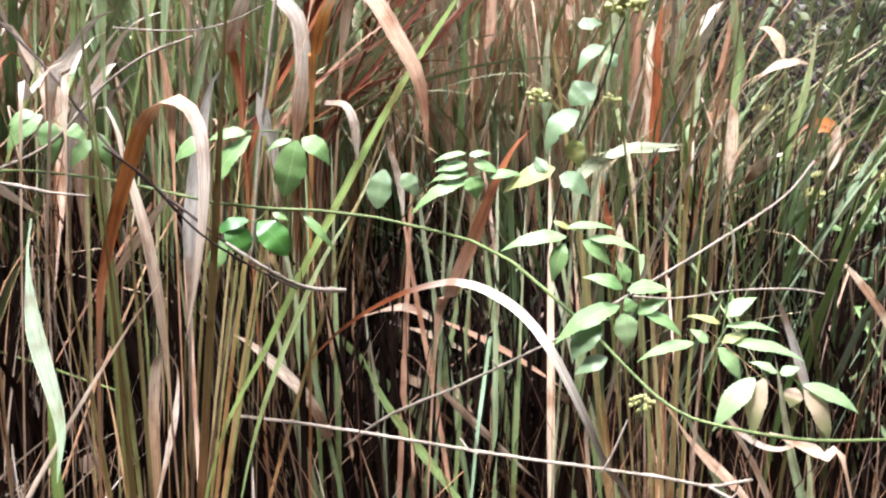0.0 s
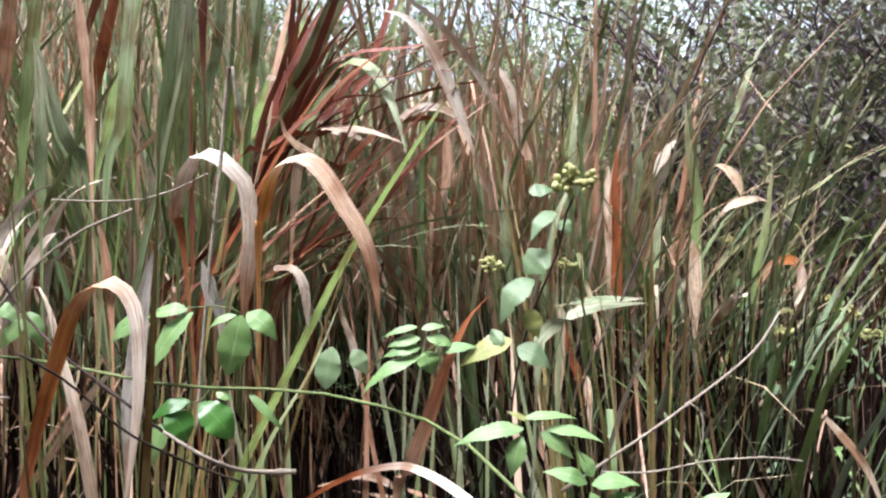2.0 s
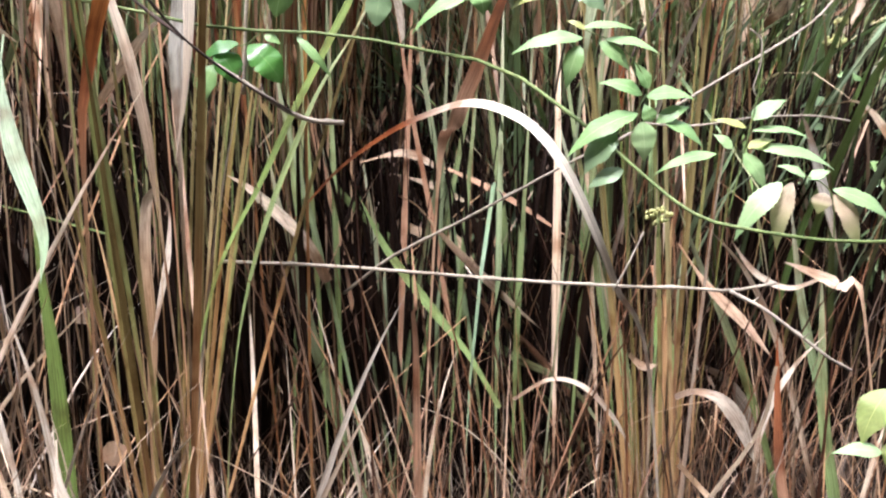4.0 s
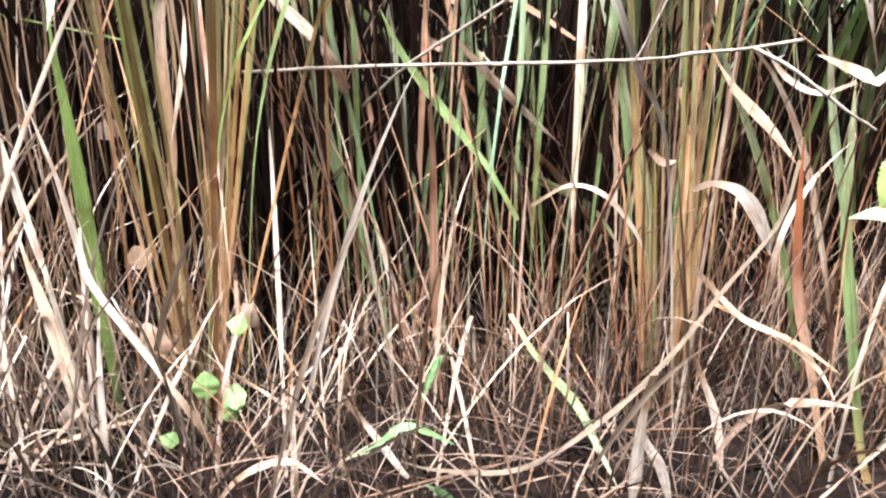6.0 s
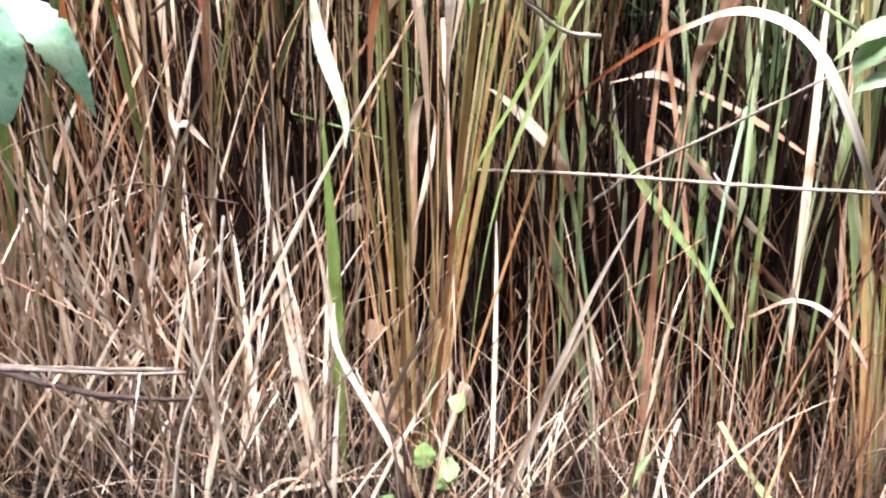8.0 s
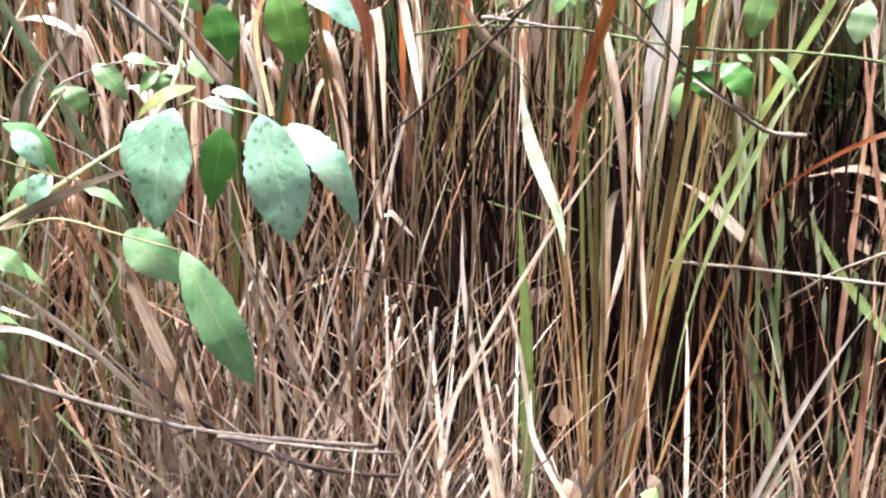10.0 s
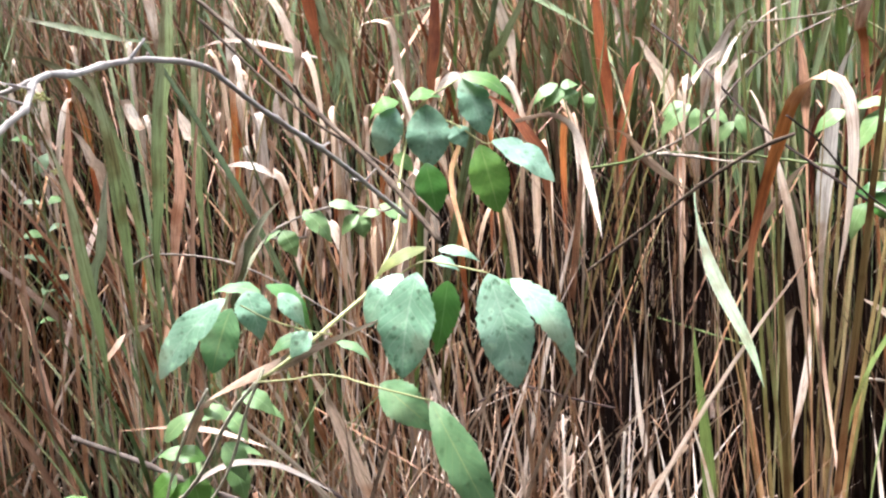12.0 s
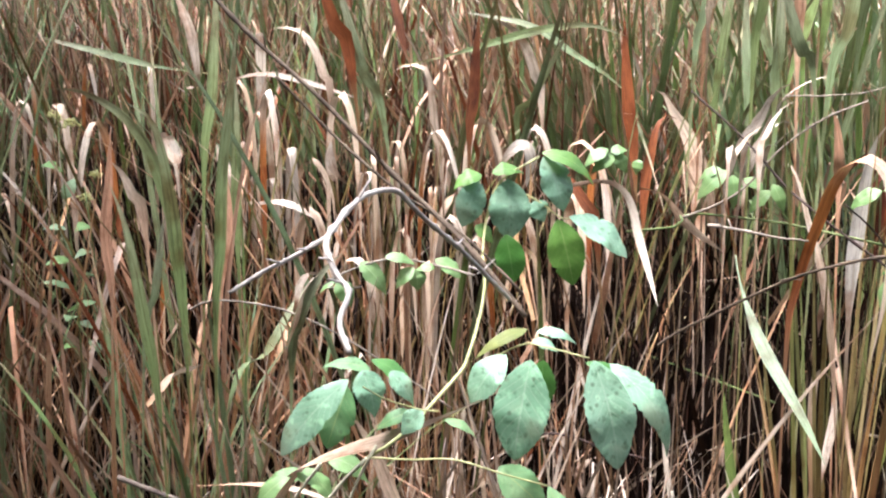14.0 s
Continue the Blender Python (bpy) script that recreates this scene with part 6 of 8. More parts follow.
# blades of the bank beyond the shrub
bent_blade("white", 0.0126, 0, (-0.718, 0.873, 0.947), (-0.673, 0.879, 0.952), (-0.648, 0.895, 0.944), (-0.631, 0.906, 0.919), (-0.618, 0.913, 0.872), (-0.595, 0.879, 0.824), (-0.566, 0.836, 0.772), label="white dry blade bent over and hanging", foot=0.5)
bent_blade("rust", 0.0192, 0, (-0.647, 0.920, 0.000), (-0.684, 0.903, 0.802), (-0.701, 0.895, 0.916), (-0.745, 0.869, 0.979), (-0.759, 0.859, 0.992), label="rust-brown blade bent behind leaves", root=0.79)
bent_blade("straw", 0.0068, 0, (-0.692, 0.698, 0.762), (-0.735, 0.750, 0.866), (-0.719, 0.740, 0.929), (-0.718, 0.743, 0.984), label="thin pale stalk hanging", foot=0.9)
bent_blade("white", 0.0177, 0, (-0.770, 0.731, 0.958), (-0.753, 0.743, 0.993), (-0.736, 0.755, 1.005), (-0.726, 0.761, 0.989), (-0.732, 0.756, 0.944), label="white dry tip bent over", foot=0.4)
bent_blade("lime", 0.0187, 0, (-1.250, 1.142, 1.216), (-1.178, 1.189, 1.232), (-1.086, 1.251, 1.260), (-0.983, 1.319, 1.287), (-0.901, 1.374, 1.294), (-0.835, 1.417, 1.270), label="bright green blade bowed sideways")
bent_blade("lime", 0.0178, 0, (-1.101, 1.165, 0.000), (-1.021, 1.226, 0.994), (-0.980, 1.257, 1.135), (-0.945, 1.283, 1.217), (-0.909, 1.309, 1.300), label="lime green blade", root=0.75)
bent_blade("sage", 0.0196, 0, (-1.169, 1.120, 0.000), (-1.239, 1.083, 1.025), (-1.278, 1.062, 1.192), (-1.306, 1.047, 1.312), (-1.335, 1.032, 1.432), label="grey-green blade leaning", root=0.71)
bent_blade("sage", 0.0192, 0, (-0.621, 1.783, 0.000), (-0.682, 1.753, 1.123), (-0.709, 1.739, 1.274), (-0.723, 1.732, 1.357), (-0.731, 1.730, 1.452), label="grey-green upright blade", root=0.77)
bent_blade("sage", 0.0192, 0, (-0.522, 1.846, 0.000), (-0.603, 1.801, 1.012), (-0.658, 1.771, 1.218), (-0.720, 1.734, 1.350), label="grey-green upright blade", root=0.74)
bent_blade("sage", 0.0193, 0, (-0.819, 1.482, 1.115), (-0.882, 1.443, 1.186), (-0.955, 1.397, 1.245), (-1.028, 1.350, 1.304), (-1.154, 1.268, 1.340), label="grey-green blade bowed sideways")
bent_blade("white", 0.0220, 0, (-1.568, 1.046, 1.046), (-1.571, 1.048, 1.156), (-1.572, 1.050, 1.259), (-1.572, 1.052, 1.311), (-1.569, 1.053, 1.314), label="white broken blade", taper=0.05)
bent_blade("white", 0.0151, 0, (-1.639, 0.943, 1.176), (-1.586, 0.979, 1.202), (-1.534, 1.014, 1.213), (-1.471, 1.055, 1.198), (-1.350, 1.133, 1.153), label="white thin bowed blade")
bent_blade("tan_pale", 0.0214, 0, (-1.366, 1.112, 0.000), (-1.403, 1.096, 1.083), (-1.418, 1.090, 1.209), (-1.444, 1.076, 1.286), (-1.475, 1.056, 1.312), (-1.512, 1.031, 1.313), label="tan blade with bent tip", root=0.78)
bent_blade("pale", 0.0178, 0, (-1.114, 1.154, 0.000), (-1.141, 1.145, 0.926), (-1.155, 1.140, 1.069), (-1.163, 1.138, 1.171), (-1.168, 1.135, 1.201), (-1.203, 1.112, 1.208), (-1.243, 1.085, 1.185), label="pale blade bent at the top", root=0.71)
bent_blade("pale", 0.0214, 0, (-0.980, 1.366, 0.000), (-1.009, 1.356, 1.071), (-1.021, 1.352, 1.197), (-1.044, 1.339, 1.273), (-1.070, 1.322, 1.305), (-1.107, 1.299, 1.325), label="pale blade bent at the top", root=0.78)
bent_blade("rust", 0.0246, 0, (-1.053, 1.076, 0.000), (-1.039, 1.094, 0.993), (-1.034, 1.101, 1.116), (-1.028, 1.108, 1.228), (-1.023, 1.114, 1.295), label="rust-brown upright blade", root=0.77)
bent_blade("rust", 0.0202, 0, (-1.131, 1.039, 1.175), (-1.150, 1.028, 1.231), (-1.163, 1.022, 1.310), (-1.181, 1.011, 1.367), label="rust-brown blade")
bent_blade("rust", 0.0262, 0, (-1.224, 1.086, 0.000), (-1.298, 1.048, 1.145), (-1.331, 1.030, 1.301), (-1.356, 1.017, 1.385), (-1.365, 1.012, 1.433), label="rust-brown blade", root=0.79)
bent_blade("rust", 0.0245, 0, (-0.800, 1.422, 0.000), (-0.817, 1.419, 0.939), (-0.826, 1.417, 1.086), (-0.835, 1.414, 1.209), (-0.840, 1.415, 1.319), label="rust-brown upright blade", root=0.71)
bent_blade("white", 0.0155, 0, (-0.565, 1.037, 0.000), (-0.530, 1.068, 0.918), (-0.522, 1.075, 0.981), (-0.506, 1.087, 1.017), (-0.483, 1.102, 1.037), label="white bent tip", root=0.87)
bent_blade("white", 0.0161, 0, (-0.581, 1.087, 0.000), (-0.525, 1.132, 0.935), (-0.504, 1.149, 1.039), (-0.480, 1.166, 1.095), (-0.451, 1.186, 1.114), label="white bent tip", root=0.82)
bent_blade("white", 0.0127, 0, (-0.511, 1.072, 0.000), (-0.488, 1.096, 0.917), (-0.480, 1.104, 1.016), (-0.460, 1.118, 1.061), (-0.437, 1.134, 1.079), label="white bent tip", root=0.83)
bent_blade("pale", 0.0202, 0, (-1.510, 0.788, 1.159), (-1.487, 0.804, 1.169), (-1.500, 0.798, 1.265), (-1.527, 0.782, 1.338), (-1.539, 0.775, 1.356), label="pale dry blade", foot=0.5)
bent_blade("pale", 0.0190, 0, (-1.553, 0.758, 1.071), (-1.544, 0.763, 1.042), (-1.526, 0.774, 1.008), label="pale stub", foot=0.8, taper=0.1)
bent_blade("tan_pale", 0.0213, 0, (-1.403, 0.843, 0.000), (-1.433, 0.831, 0.893), (-1.442, 0.828, 0.972), (-1.463, 0.816, 1.045), label="tan broken blade", taper=0.1, root=0.85)
bent_blade("pale", 0.0136, 0, (-1.198, 0.868, 0.965), (-1.209, 0.862, 0.986), (-1.211, 0.862, 1.018), (-1.205, 0.867, 1.041), label="pale curl", foot=0.7)
bent_blade("lime", 0.0168, 0, (-1.201, 0.491, 0.000), (-1.222, 0.483, 0.590), (-1.241, 0.475, 0.758), (-1.261, 0.466, 0.893), (-1.282, 0.454, 0.961), label="bright green blade", root=0.61)
bent_blade("lime", 0.0177, 0, (-1.366, 0.685, 0.000), (-1.394, 0.673, 0.738), (-1.422, 0.661, 0.962), (-1.467, 0.635, 1.075), (-1.547, 0.583, 1.133), (-1.594, 0.553, 1.142), label="lime blade bowed over", root=0.59)
bent_blade("sage", 0.0178, 0, (-1.711, 1.018, 1.231), (-1.833, 0.938, 1.255), (-1.944, 0.866, 1.292), (-2.054, 0.794, 1.328), label="grey-green blade lying over")
bent_blade("lime", 0.0188, 0, (-1.465, 0.743, 0.000), (-1.442, 0.767, 0.940), (-1.427, 0.782, 1.124), (-1.419, 0.792, 1.286), (-1.420, 0.795, 1.395), label="green upright blade", root=0.67)
bent_blade("tan_pale", 0.0173, 0, (-1.326, 0.534, 0.597), (-1.292, 0.558, 0.642), (-1.250, 0.586, 0.664), label="tan dry leaf tip", foot=0.5)
bent_blade("tan_pale", 0.0143, 0, (-1.074, 0.582, 0.644), (-1.045, 0.604, 0.752), (-1.034, 0.613, 0.802), (-1.015, 0.626, 0.822), label="pale bent blade")
bent_blade("sage", 0.0175, 0, (-1.368, 0.621, 0.000), (-1.287, 0.679, 0.567), (-1.229, 0.720, 0.663), (-1.195, 0.744, 0.740), (-1.162, 0.768, 0.798), label="green blade leaning", root=0.67)
bent_blade("tan_pale", 0.0110, 0, (-0.993, 0.378, 0.453), (-0.868, 0.362, 0.569), (-0.809, 0.352, 0.634), (-0.745, 0.340, 0.667), (-0.679, 0.352, 0.691), (-0.627, 0.368, 0.714), (-0.593, 0.418, 0.734), (-0.587, 0.524, 0.756), label="long tan dry blade lying across a shrub", foot=0.3)
bent_blade("white", 0.0084, 0, (-0.865, 0.292, 0.513), (-0.835, 0.315, 0.527), (-0.811, 0.336, 0.554), (-0.781, 0.359, 0.572), (-0.742, 0.386, 0.572), (-0.708, 0.405, 0.556), (-0.684, 0.418, 0.538), label="pale bowed dry blade")
bent_blade("tan_pale", 0.0076, 0, (-0.978, 0.351, 0.585), (-0.921, 0.390, 0.587), (-0.873, 0.420, 0.578), (-0.820, 0.452, 0.556), label="thin tan bowed blade")
bent_blade("pale", 0.0210, 0, (-0.912, 0.761, 0.254), (-0.946, 0.758, 0.359), (-0.986, 0.747, 0.448), (-1.010, 0.742, 0.509), (-1.041, 0.731, 0.559), (-1.056, 0.723, 0.572), label="pale broken blade bent over", foot=0.6)
bent_blade("white", 0.0114, 0, (-0.587, 1.090, 0.000), (-0.597, 1.094, 0.183), (-0.618, 1.101, 0.296), (-0.649, 1.112, 0.467), (-0.657, 1.128, 0.589), label="white thin stalk", root=0.31)
bent_blade("white", 0.0178, 0, (-1.401, 0.861, 0.924), (-1.366, 0.885, 0.927), (-1.330, 0.907, 0.915), (-1.303, 0.921, 0.893), label="white dry tip", foot=0.5)
bent_blade("tan_pale", 0.0140, 0, (-0.481, 1.135, 0.710), (-0.441, 1.176, 0.785), (-0.407, 1.210, 0.843), (-0.379, 1.233, 0.869), label="tan stalk", foot=0.6)
bent_blade("tan_pale", 0.0146, 0, (-0.689, 1.099, 0.942), (-0.654, 1.120, 0.927), (-0.618, 1.135, 0.875), (-0.563, 1.163, 0.827), label="tan bent blade")


def withered_spray(seed, count):
    """Thin maroon, tan and green blades that fan out above the tall tussock and arch over at their tips."""
    r = random.Random(seed)
    for _ in range(count):
        x, y = -0.29 + r.gauss(0, 0.06), r.uniform(1.36, 1.62)
        a, reach, sag = radians(r.triangular(-8, 66, 38)), r.uniform(0.32, 0.62), r.uniform(0.02, 0.16)
        dx, dz = math.sin(a), math.cos(a)
        line = [(x - 0.05, y + 0.1, 0.0), (x - 0.02, y + 0.03, 0.72), (x, y, 0.93)]
        line += [(x + dx * reach * k, y - 0.08 * k, 0.93 + dz * reach * k - sag * k ** 2.5) for k in (0.3, 0.55, 0.8, 1.0)]
        bent_blade(r.choices(["maroon", "rust", "tan", "lime", "sage", "pink"], [6, 1.2, 1.2, 3, 1.5, 0.4])[0], r.uniform(0.006, 0.013), 0, *line, root=0.55, taper=0.6)


withered_spray(91, 64)

# fresh blades round the spray
bent_blade("lime_pale", 0.0190, 0, (-0.345, 1.490, 0.000), (-0.299, 1.470, 0.723), (-0.194, 1.450, 1.205), (-0.162, 1.436, 1.234), (-0.125, 1.421, 1.277), (-0.089, 1.407, 1.311), (-0.058, 1.393, 1.318), (-0.025, 1.379, 1.290), (0.000, 1.364, 1.231), (0.017, 1.350, 1.155), label="pale green blade arched over", root=0.76)
bent_blade("fresh", 0.0240, 0, (-0.431, 1.540, 0.000), (-0.388, 1.520, 0.692), (-0.287, 1.500, 1.153), (-0.253, 1.500, 1.231), (-0.209, 1.500, 1.328), (-0.167, 1.500, 1.395), (-0.120, 1.500, 1.453), label="broad fresh green blade leaning", root=0.77)
bent_blade("sage", 0.0150, 0, (-0.375, 1.440, 0.000), (-0.417, 1.420, 0.677), (-0.516, 1.400, 1.129), (-0.534, 1.400, 1.190), (-0.555, 1.400, 1.264), (-0.576, 1.400, 1.367), label="pale sage blade leaning", root=0.82)
bent_blade("sage", 0.0150, 0, (-0.591, 1.460, 0.000), (-0.590, 1.440, 0.622), (-0.586, 1.420, 1.037), (-0.585, 1.420, 1.139), (-0.586, 1.420, 1.251), (-0.586, 1.420, 1.373), label="pale sage blade, upright", root=0.76)
bent_blade("fresh", 0.0230, 0, (-0.657, 1.490, 0.000), (-0.615, 1.470, 0.683), (-0.515, 1.450, 1.139), (-0.488, 1.450, 1.223), (-0.460, 1.450, 1.327), (-0.434, 1.450, 1.412), (-0.414, 1.450, 1.478), label="broad fresh green blade, upright", root=0.77)
bent_blade("fresh", 0.0170, 0, (-0.529, 1.460, 0.000), (-0.506, 1.440, 0.697), (-0.454, 1.420, 1.161), (-0.442, 1.420, 1.254), (-0.431, 1.420, 1.365), (-0.424, 1.420, 1.459), label="fresh green blade, upright", root=0.80)
bent_blade("lime", 0.0200, 0, (-0.581, 1.540, 0.000), (-0.542, 1.520, 0.620), (-0.452, 1.500, 1.033), (-0.423, 1.500, 1.140), (-0.399, 1.500, 1.267), (-0.376, 1.500, 1.405), (-0.366, 1.500, 1.484), label="olive green blade, upright", root=0.69)
bent_blade("lime", 0.0180, 0, (-0.735, 1.540, 0.000), (-0.718, 1.520, 0.626), (-0.678, 1.500, 1.043), (-0.663, 1.500, 1.181), (-0.639, 1.500, 1.328), (-0.609, 1.500, 1.476), label="olive green blade, upright", root=0.70)
bent_blade("pale", 0.0110, 0, (-0.314, 1.240, 0.000), (-0.270, 1.220, 0.700), (-0.168, 1.200, 1.167), (-0.134, 1.184, 1.156), (-0.099, 1.168, 1.129), (-0.072, 1.152, 1.092), (-0.046, 1.136, 1.042), (-0.028, 1.120, 1.004), label="pale thin blade arching over", root=0.83)
bent_blade("pale", 0.0120, 0, (-0.341, 1.640, 0.000), (-0.294, 1.620, 0.744), (-0.186, 1.600, 1.240), (-0.139, 1.600, 1.240), (-0.087, 1.600, 1.230), (-0.041, 1.600, 1.196), label="pale dry blade bowed over", root=0.89)

# ---- dead wood ----
def stick(name, material, r0, r1, label, category, *points, knots=2, side=None):
    top = thing(name, points[0], label, category)
    part("wood", tube(points, r0, r1, n=6 * len(points), sides=8, wobble=r0 * 0.12, knots=knots), material, top)
    line = spline(points, 12)
    rnd = random.Random(round(points[0][0] * 999))
    for k in range(knots):
        p = line[rnd.randrange(2, 11)]
        d = Vector((rnd.uniform(-1, 1), rnd.uniform(-1, 1), rnd.uniform(-0.3, 1))).normalized()
        part("stub", tube([p, p + d * r0 * 4, p + d * r0 * 7], r0 * 0.55, r0 * 0.3, n=4, sides=6), material, top)
    if side:
        p = line[round(side[1] * 12)]
        part("side_twig", tube([p, p + Vector(side[0]) * 0.12, p + Vector(side[0]) * 0.25], r0 * 0.6, r0 * 0.35, n=6, sides=6), material, top)
    return top


stick("dead_branch", M_TWIG, 0.0026, 0.0014, "grey dead branch lying level across the grass, forked at its end", "branch", (-0.348, 1.285, 0.502), (-0.205, 1.175, 0.523), (-0.085, 1.075, 0.540), (0.053, 0.962, 0.557), (0.176, 0.868, 0.573), (0.226, 0.808, 0.587), (0.254, 0.768, 0.595), (0.274, 0.767, 0.599), (0.293, 0.768, 0.602), knots=3)
stick("dead_twig", M_TWIG, 0.0018, 0.0012, "grey forked twig end hanging from a dead branch", "twig", (0.254, 0.768, 0.595), (0.278, 0.757, 0.583), (0.306, 0.748, 0.563), (0.330, 0.738, 0.545), (0.352, 0.742, 0.532))
stick("dead_twig", M_TWIG, 0.0025, 0.0015, "grey bare twig rising aslant through the grass", "twig", (-0.165, 1.283, 0.451), (-0.085, 1.213, 0.523), (0.026, 1.104, 0.600), (0.126, 1.034, 0.667), (0.165, 1.018, 0.690))
stick("dark_twig", M_DARKTWIG, 0.0019, 0.0019, "thin dark twig with grey end", "twig", (-0.615, 1.153, 1.109), (-0.528, 1.128, 1.029), (-0.447, 1.092, 0.940), (-0.395, 1.069, 0.895), (-0.352, 1.067, 0.859), (-0.274, 1.063, 0.797))
stick("grey_twig", M_TWIG, 0.0020, 0.0034, "pale grey broken twig end above the grass", "twig", (-0.274, 1.063, 0.797), (-0.224, 1.062, 0.764), (-0.199, 1.110, 0.737), (-0.176, 1.150, 0.723), (-0.137, 1.161, 0.719))
stick("bare_twig", M_TWIG, 0.0015, 0.0025, "thin grey bare twig over the grass", "twig", (-0.338, 1.159, 1.071), (-0.404, 1.154, 1.045), (-0.466, 1.147, 1.000), (-0.516, 1.140, 0.943), (-0.559, 1.135, 0.913), (-0.625, 1.130, 0.887))
stick("dark_weed", M_DARKTWIG, 0.0017, 0.0022, "thin black bare stem", "stem", (0.414, 1.373, 1.053), (0.376, 1.367, 0.985), (0.330, 1.331, 0.908), (0.280, 1.304, 0.831), (0.261, 1.301, 0.786))
stick("dry_weed", M_TWIG, 0.0015, 0.0021, "grey dry stem leaning through the grass", "stem", (0.549, 1.274, 0.890), (0.483, 1.216, 0.839), (0.359, 1.154, 0.774), (0.266, 1.145, 0.720), (0.204, 1.139, 0.684))
stick("dry_weed", M_TWIG, 0.0014, 0.0010, "thin grey dry stem", "stem", (0.248, 1.094, 0.718), (0.307, 1.096, 0.715), (0.381, 1.100, 0.724), (0.454, 1.102, 0.725), (0.498, 1.103, 0.718))
stick("dead_weed", M_TWIG, 0.0026, 0.0026, "grey dead upright stem", "stem", (-0.208, 1.214, 1.199), (-0.215, 1.208, 1.272), (-0.236, 1.219, 1.137), (-0.255, 1.228, 1.025), (-0.277, 1.240, 0.882), (-0.293, 1.251, 0.755))
stick("dead_cane", M_TWIG, 0.0026, 0.0022, "pale crooked dead stem leaning in the straw", "stem", (-0.575, 0.715, 0.152), (-0.572, 0.743, 0.248), (-0.562, 0.758, 0.293), (-0.545, 0.778, 0.351), (-0.539, 0.792, 0.396), (-0.540, 0.810, 0.460), (-0.541, 0.824, 0.511), knots=3)
stick("black_branch", M_DARKTWIG, 0.0040, 0.0030, "blackened dead branch low in the straw", "branch", (-0.901, 0.768, 0.288), (-0.818, 0.788, 0.265), (-0.744, 0.808, 0.250), (-0.656, 0.835, 0.244), (-0.612, 0.850, 0.246))
stick("grey_branch", M_GREYTWIG, 0.0032, 0.0023, "grey dead branch low in the straw", "branch", (-0.818, 0.697, 0.327), (-0.731, 0.724, 0.323), (-0.644, 0.751, 0.319), (-0.578, 0.774, 0.320))
stick("black_twig", M_DARKTWIG, 0.0022, 0.0016, "thin blackish twig in the straw", "twig", (-0.898, 0.991, 0.471), (-0.842, 1.012, 0.498), (-0.793, 1.024, 0.498), (-0.736, 1.035, 0.485), (-0.662, 1.050, 0.472))
stick("fallen_branch", M_GREYTWIG, 0.0044, 0.0033, "long grey fallen branch behind the shrub", "branch", (-1.321, 0.470, 0.496), (-1.235, 0.521, 0.458), (-1.171, 0.558, 0.425), (-1.103, 0.598, 0.395), (-0.993, 0.663, 0.348), (-0.894, 0.723, 0.313), (-0.781, 0.795, 0.290), (-0.669, 0.867, 0.273), knots=4)
stick("black_branch", M_DARKTWIG, 0.0035, 0.0047, "blackened dead branch in the straw", "branch", (-1.088, 0.707, 0.404), (-1.035, 0.738, 0.375), (-0.965, 0.773, 0.313), (-0.903, 0.806, 0.265), (-0.843, 0.841, 0.235), (-0.782, 0.876, 0.205))
stick("dead_twig", M_TWIG, 0.0017, 0.0011, "thin grey bowed dead twig", "twig", (-1.199, 0.527, 0.766), (-1.167, 0.548, 0.780), (-1.088, 0.600, 0.767), (-1.017, 0.645, 0.731), (-0.946, 0.691, 0.677), (-0.862, 0.745, 0.606))
stick("bare_branch", M_BONE, 0.0024, 0.0017, "pale grey crooked bare branch with broken side twigs", "branch", (-0.595, 0.457, 0.826), (-0.578, 0.352, 0.879), (-0.546, 0.244, 0.915), (-0.532, 0.195, 0.934), (-0.526, 0.174, 0.941), (-0.512, 0.128, 0.939), (-0.496, 0.090, 0.931), (-0.482, 0.060, 0.921), (-0.467, 0.038, 0.917), knots=5)
stick("bare_twig", M_BONE, 0.0016, 0.0013, "pale crooked broken twig hanging from a bare branch", "twig", (-0.467, 0.038, 0.917), (-0.458, 0.026, 0.911), (-0.441, 0.014, 0.900), (-0.424, 0.003, 0.893), (-0.417, -0.012, 0.882), (-0.403, -0.022, 0.871), knots=3)
stick("bare_twig", M_BONE, 0.0014, 0.0010, "pale bare side twig", "twig", (-0.467, 0.038, 0.917), (-0.472, 0.022, 0.909), (-0.481, 0.006, 0.901), (-0.489, -0.012, 0.891), knots=2)
stick("dark_branch", M_BARK, 0.0029, 0.0034, "dark bare branch slanting down over the grass", "branch", (-1.133, 0.493, 1.268), (-1.042, 0.522, 1.166), (-0.941, 0.546, 1.076), (-0.825, 0.567, 0.962), (-0.763, 0.568, 0.912), (-0.699, 0.559, 0.863), (-0.627, 0.553, 0.792), knots=5)
stick("dark_branch", M_BARK, 0.0019, 0.0019, "dark thin side branch", "branch", (-1.011, 0.541, 1.106), (-0.943, 0.583, 1.022), (-0.839, 0.578, 0.949), (-0.765, 0.625, 0.887), (-0.673, 0.588, 0.835), (-0.656, 0.599, 0.811), knots=3)
stick("brown_twig", M_BARK, 0.0018, 0.0015, "brown bare twig across the grass", "twig", (-0.515, 0.687, 0.745), (-0.482, 0.689, 0.768), (-0.360, 0.624, 0.836), (-0.286, 0.557, 0.866), (-0.241, 0.517, 0.877), knots=3)
stick("pale_twig", M_TWIG, 0.0025, 0.0012, "pale grey splintered twig end", "twig", (-0.523, 0.932, 0.884), (-0.472, 0.933, 0.876), (-0.429, 0.934, 0.867), (-0.385, 0.935, 0.862))
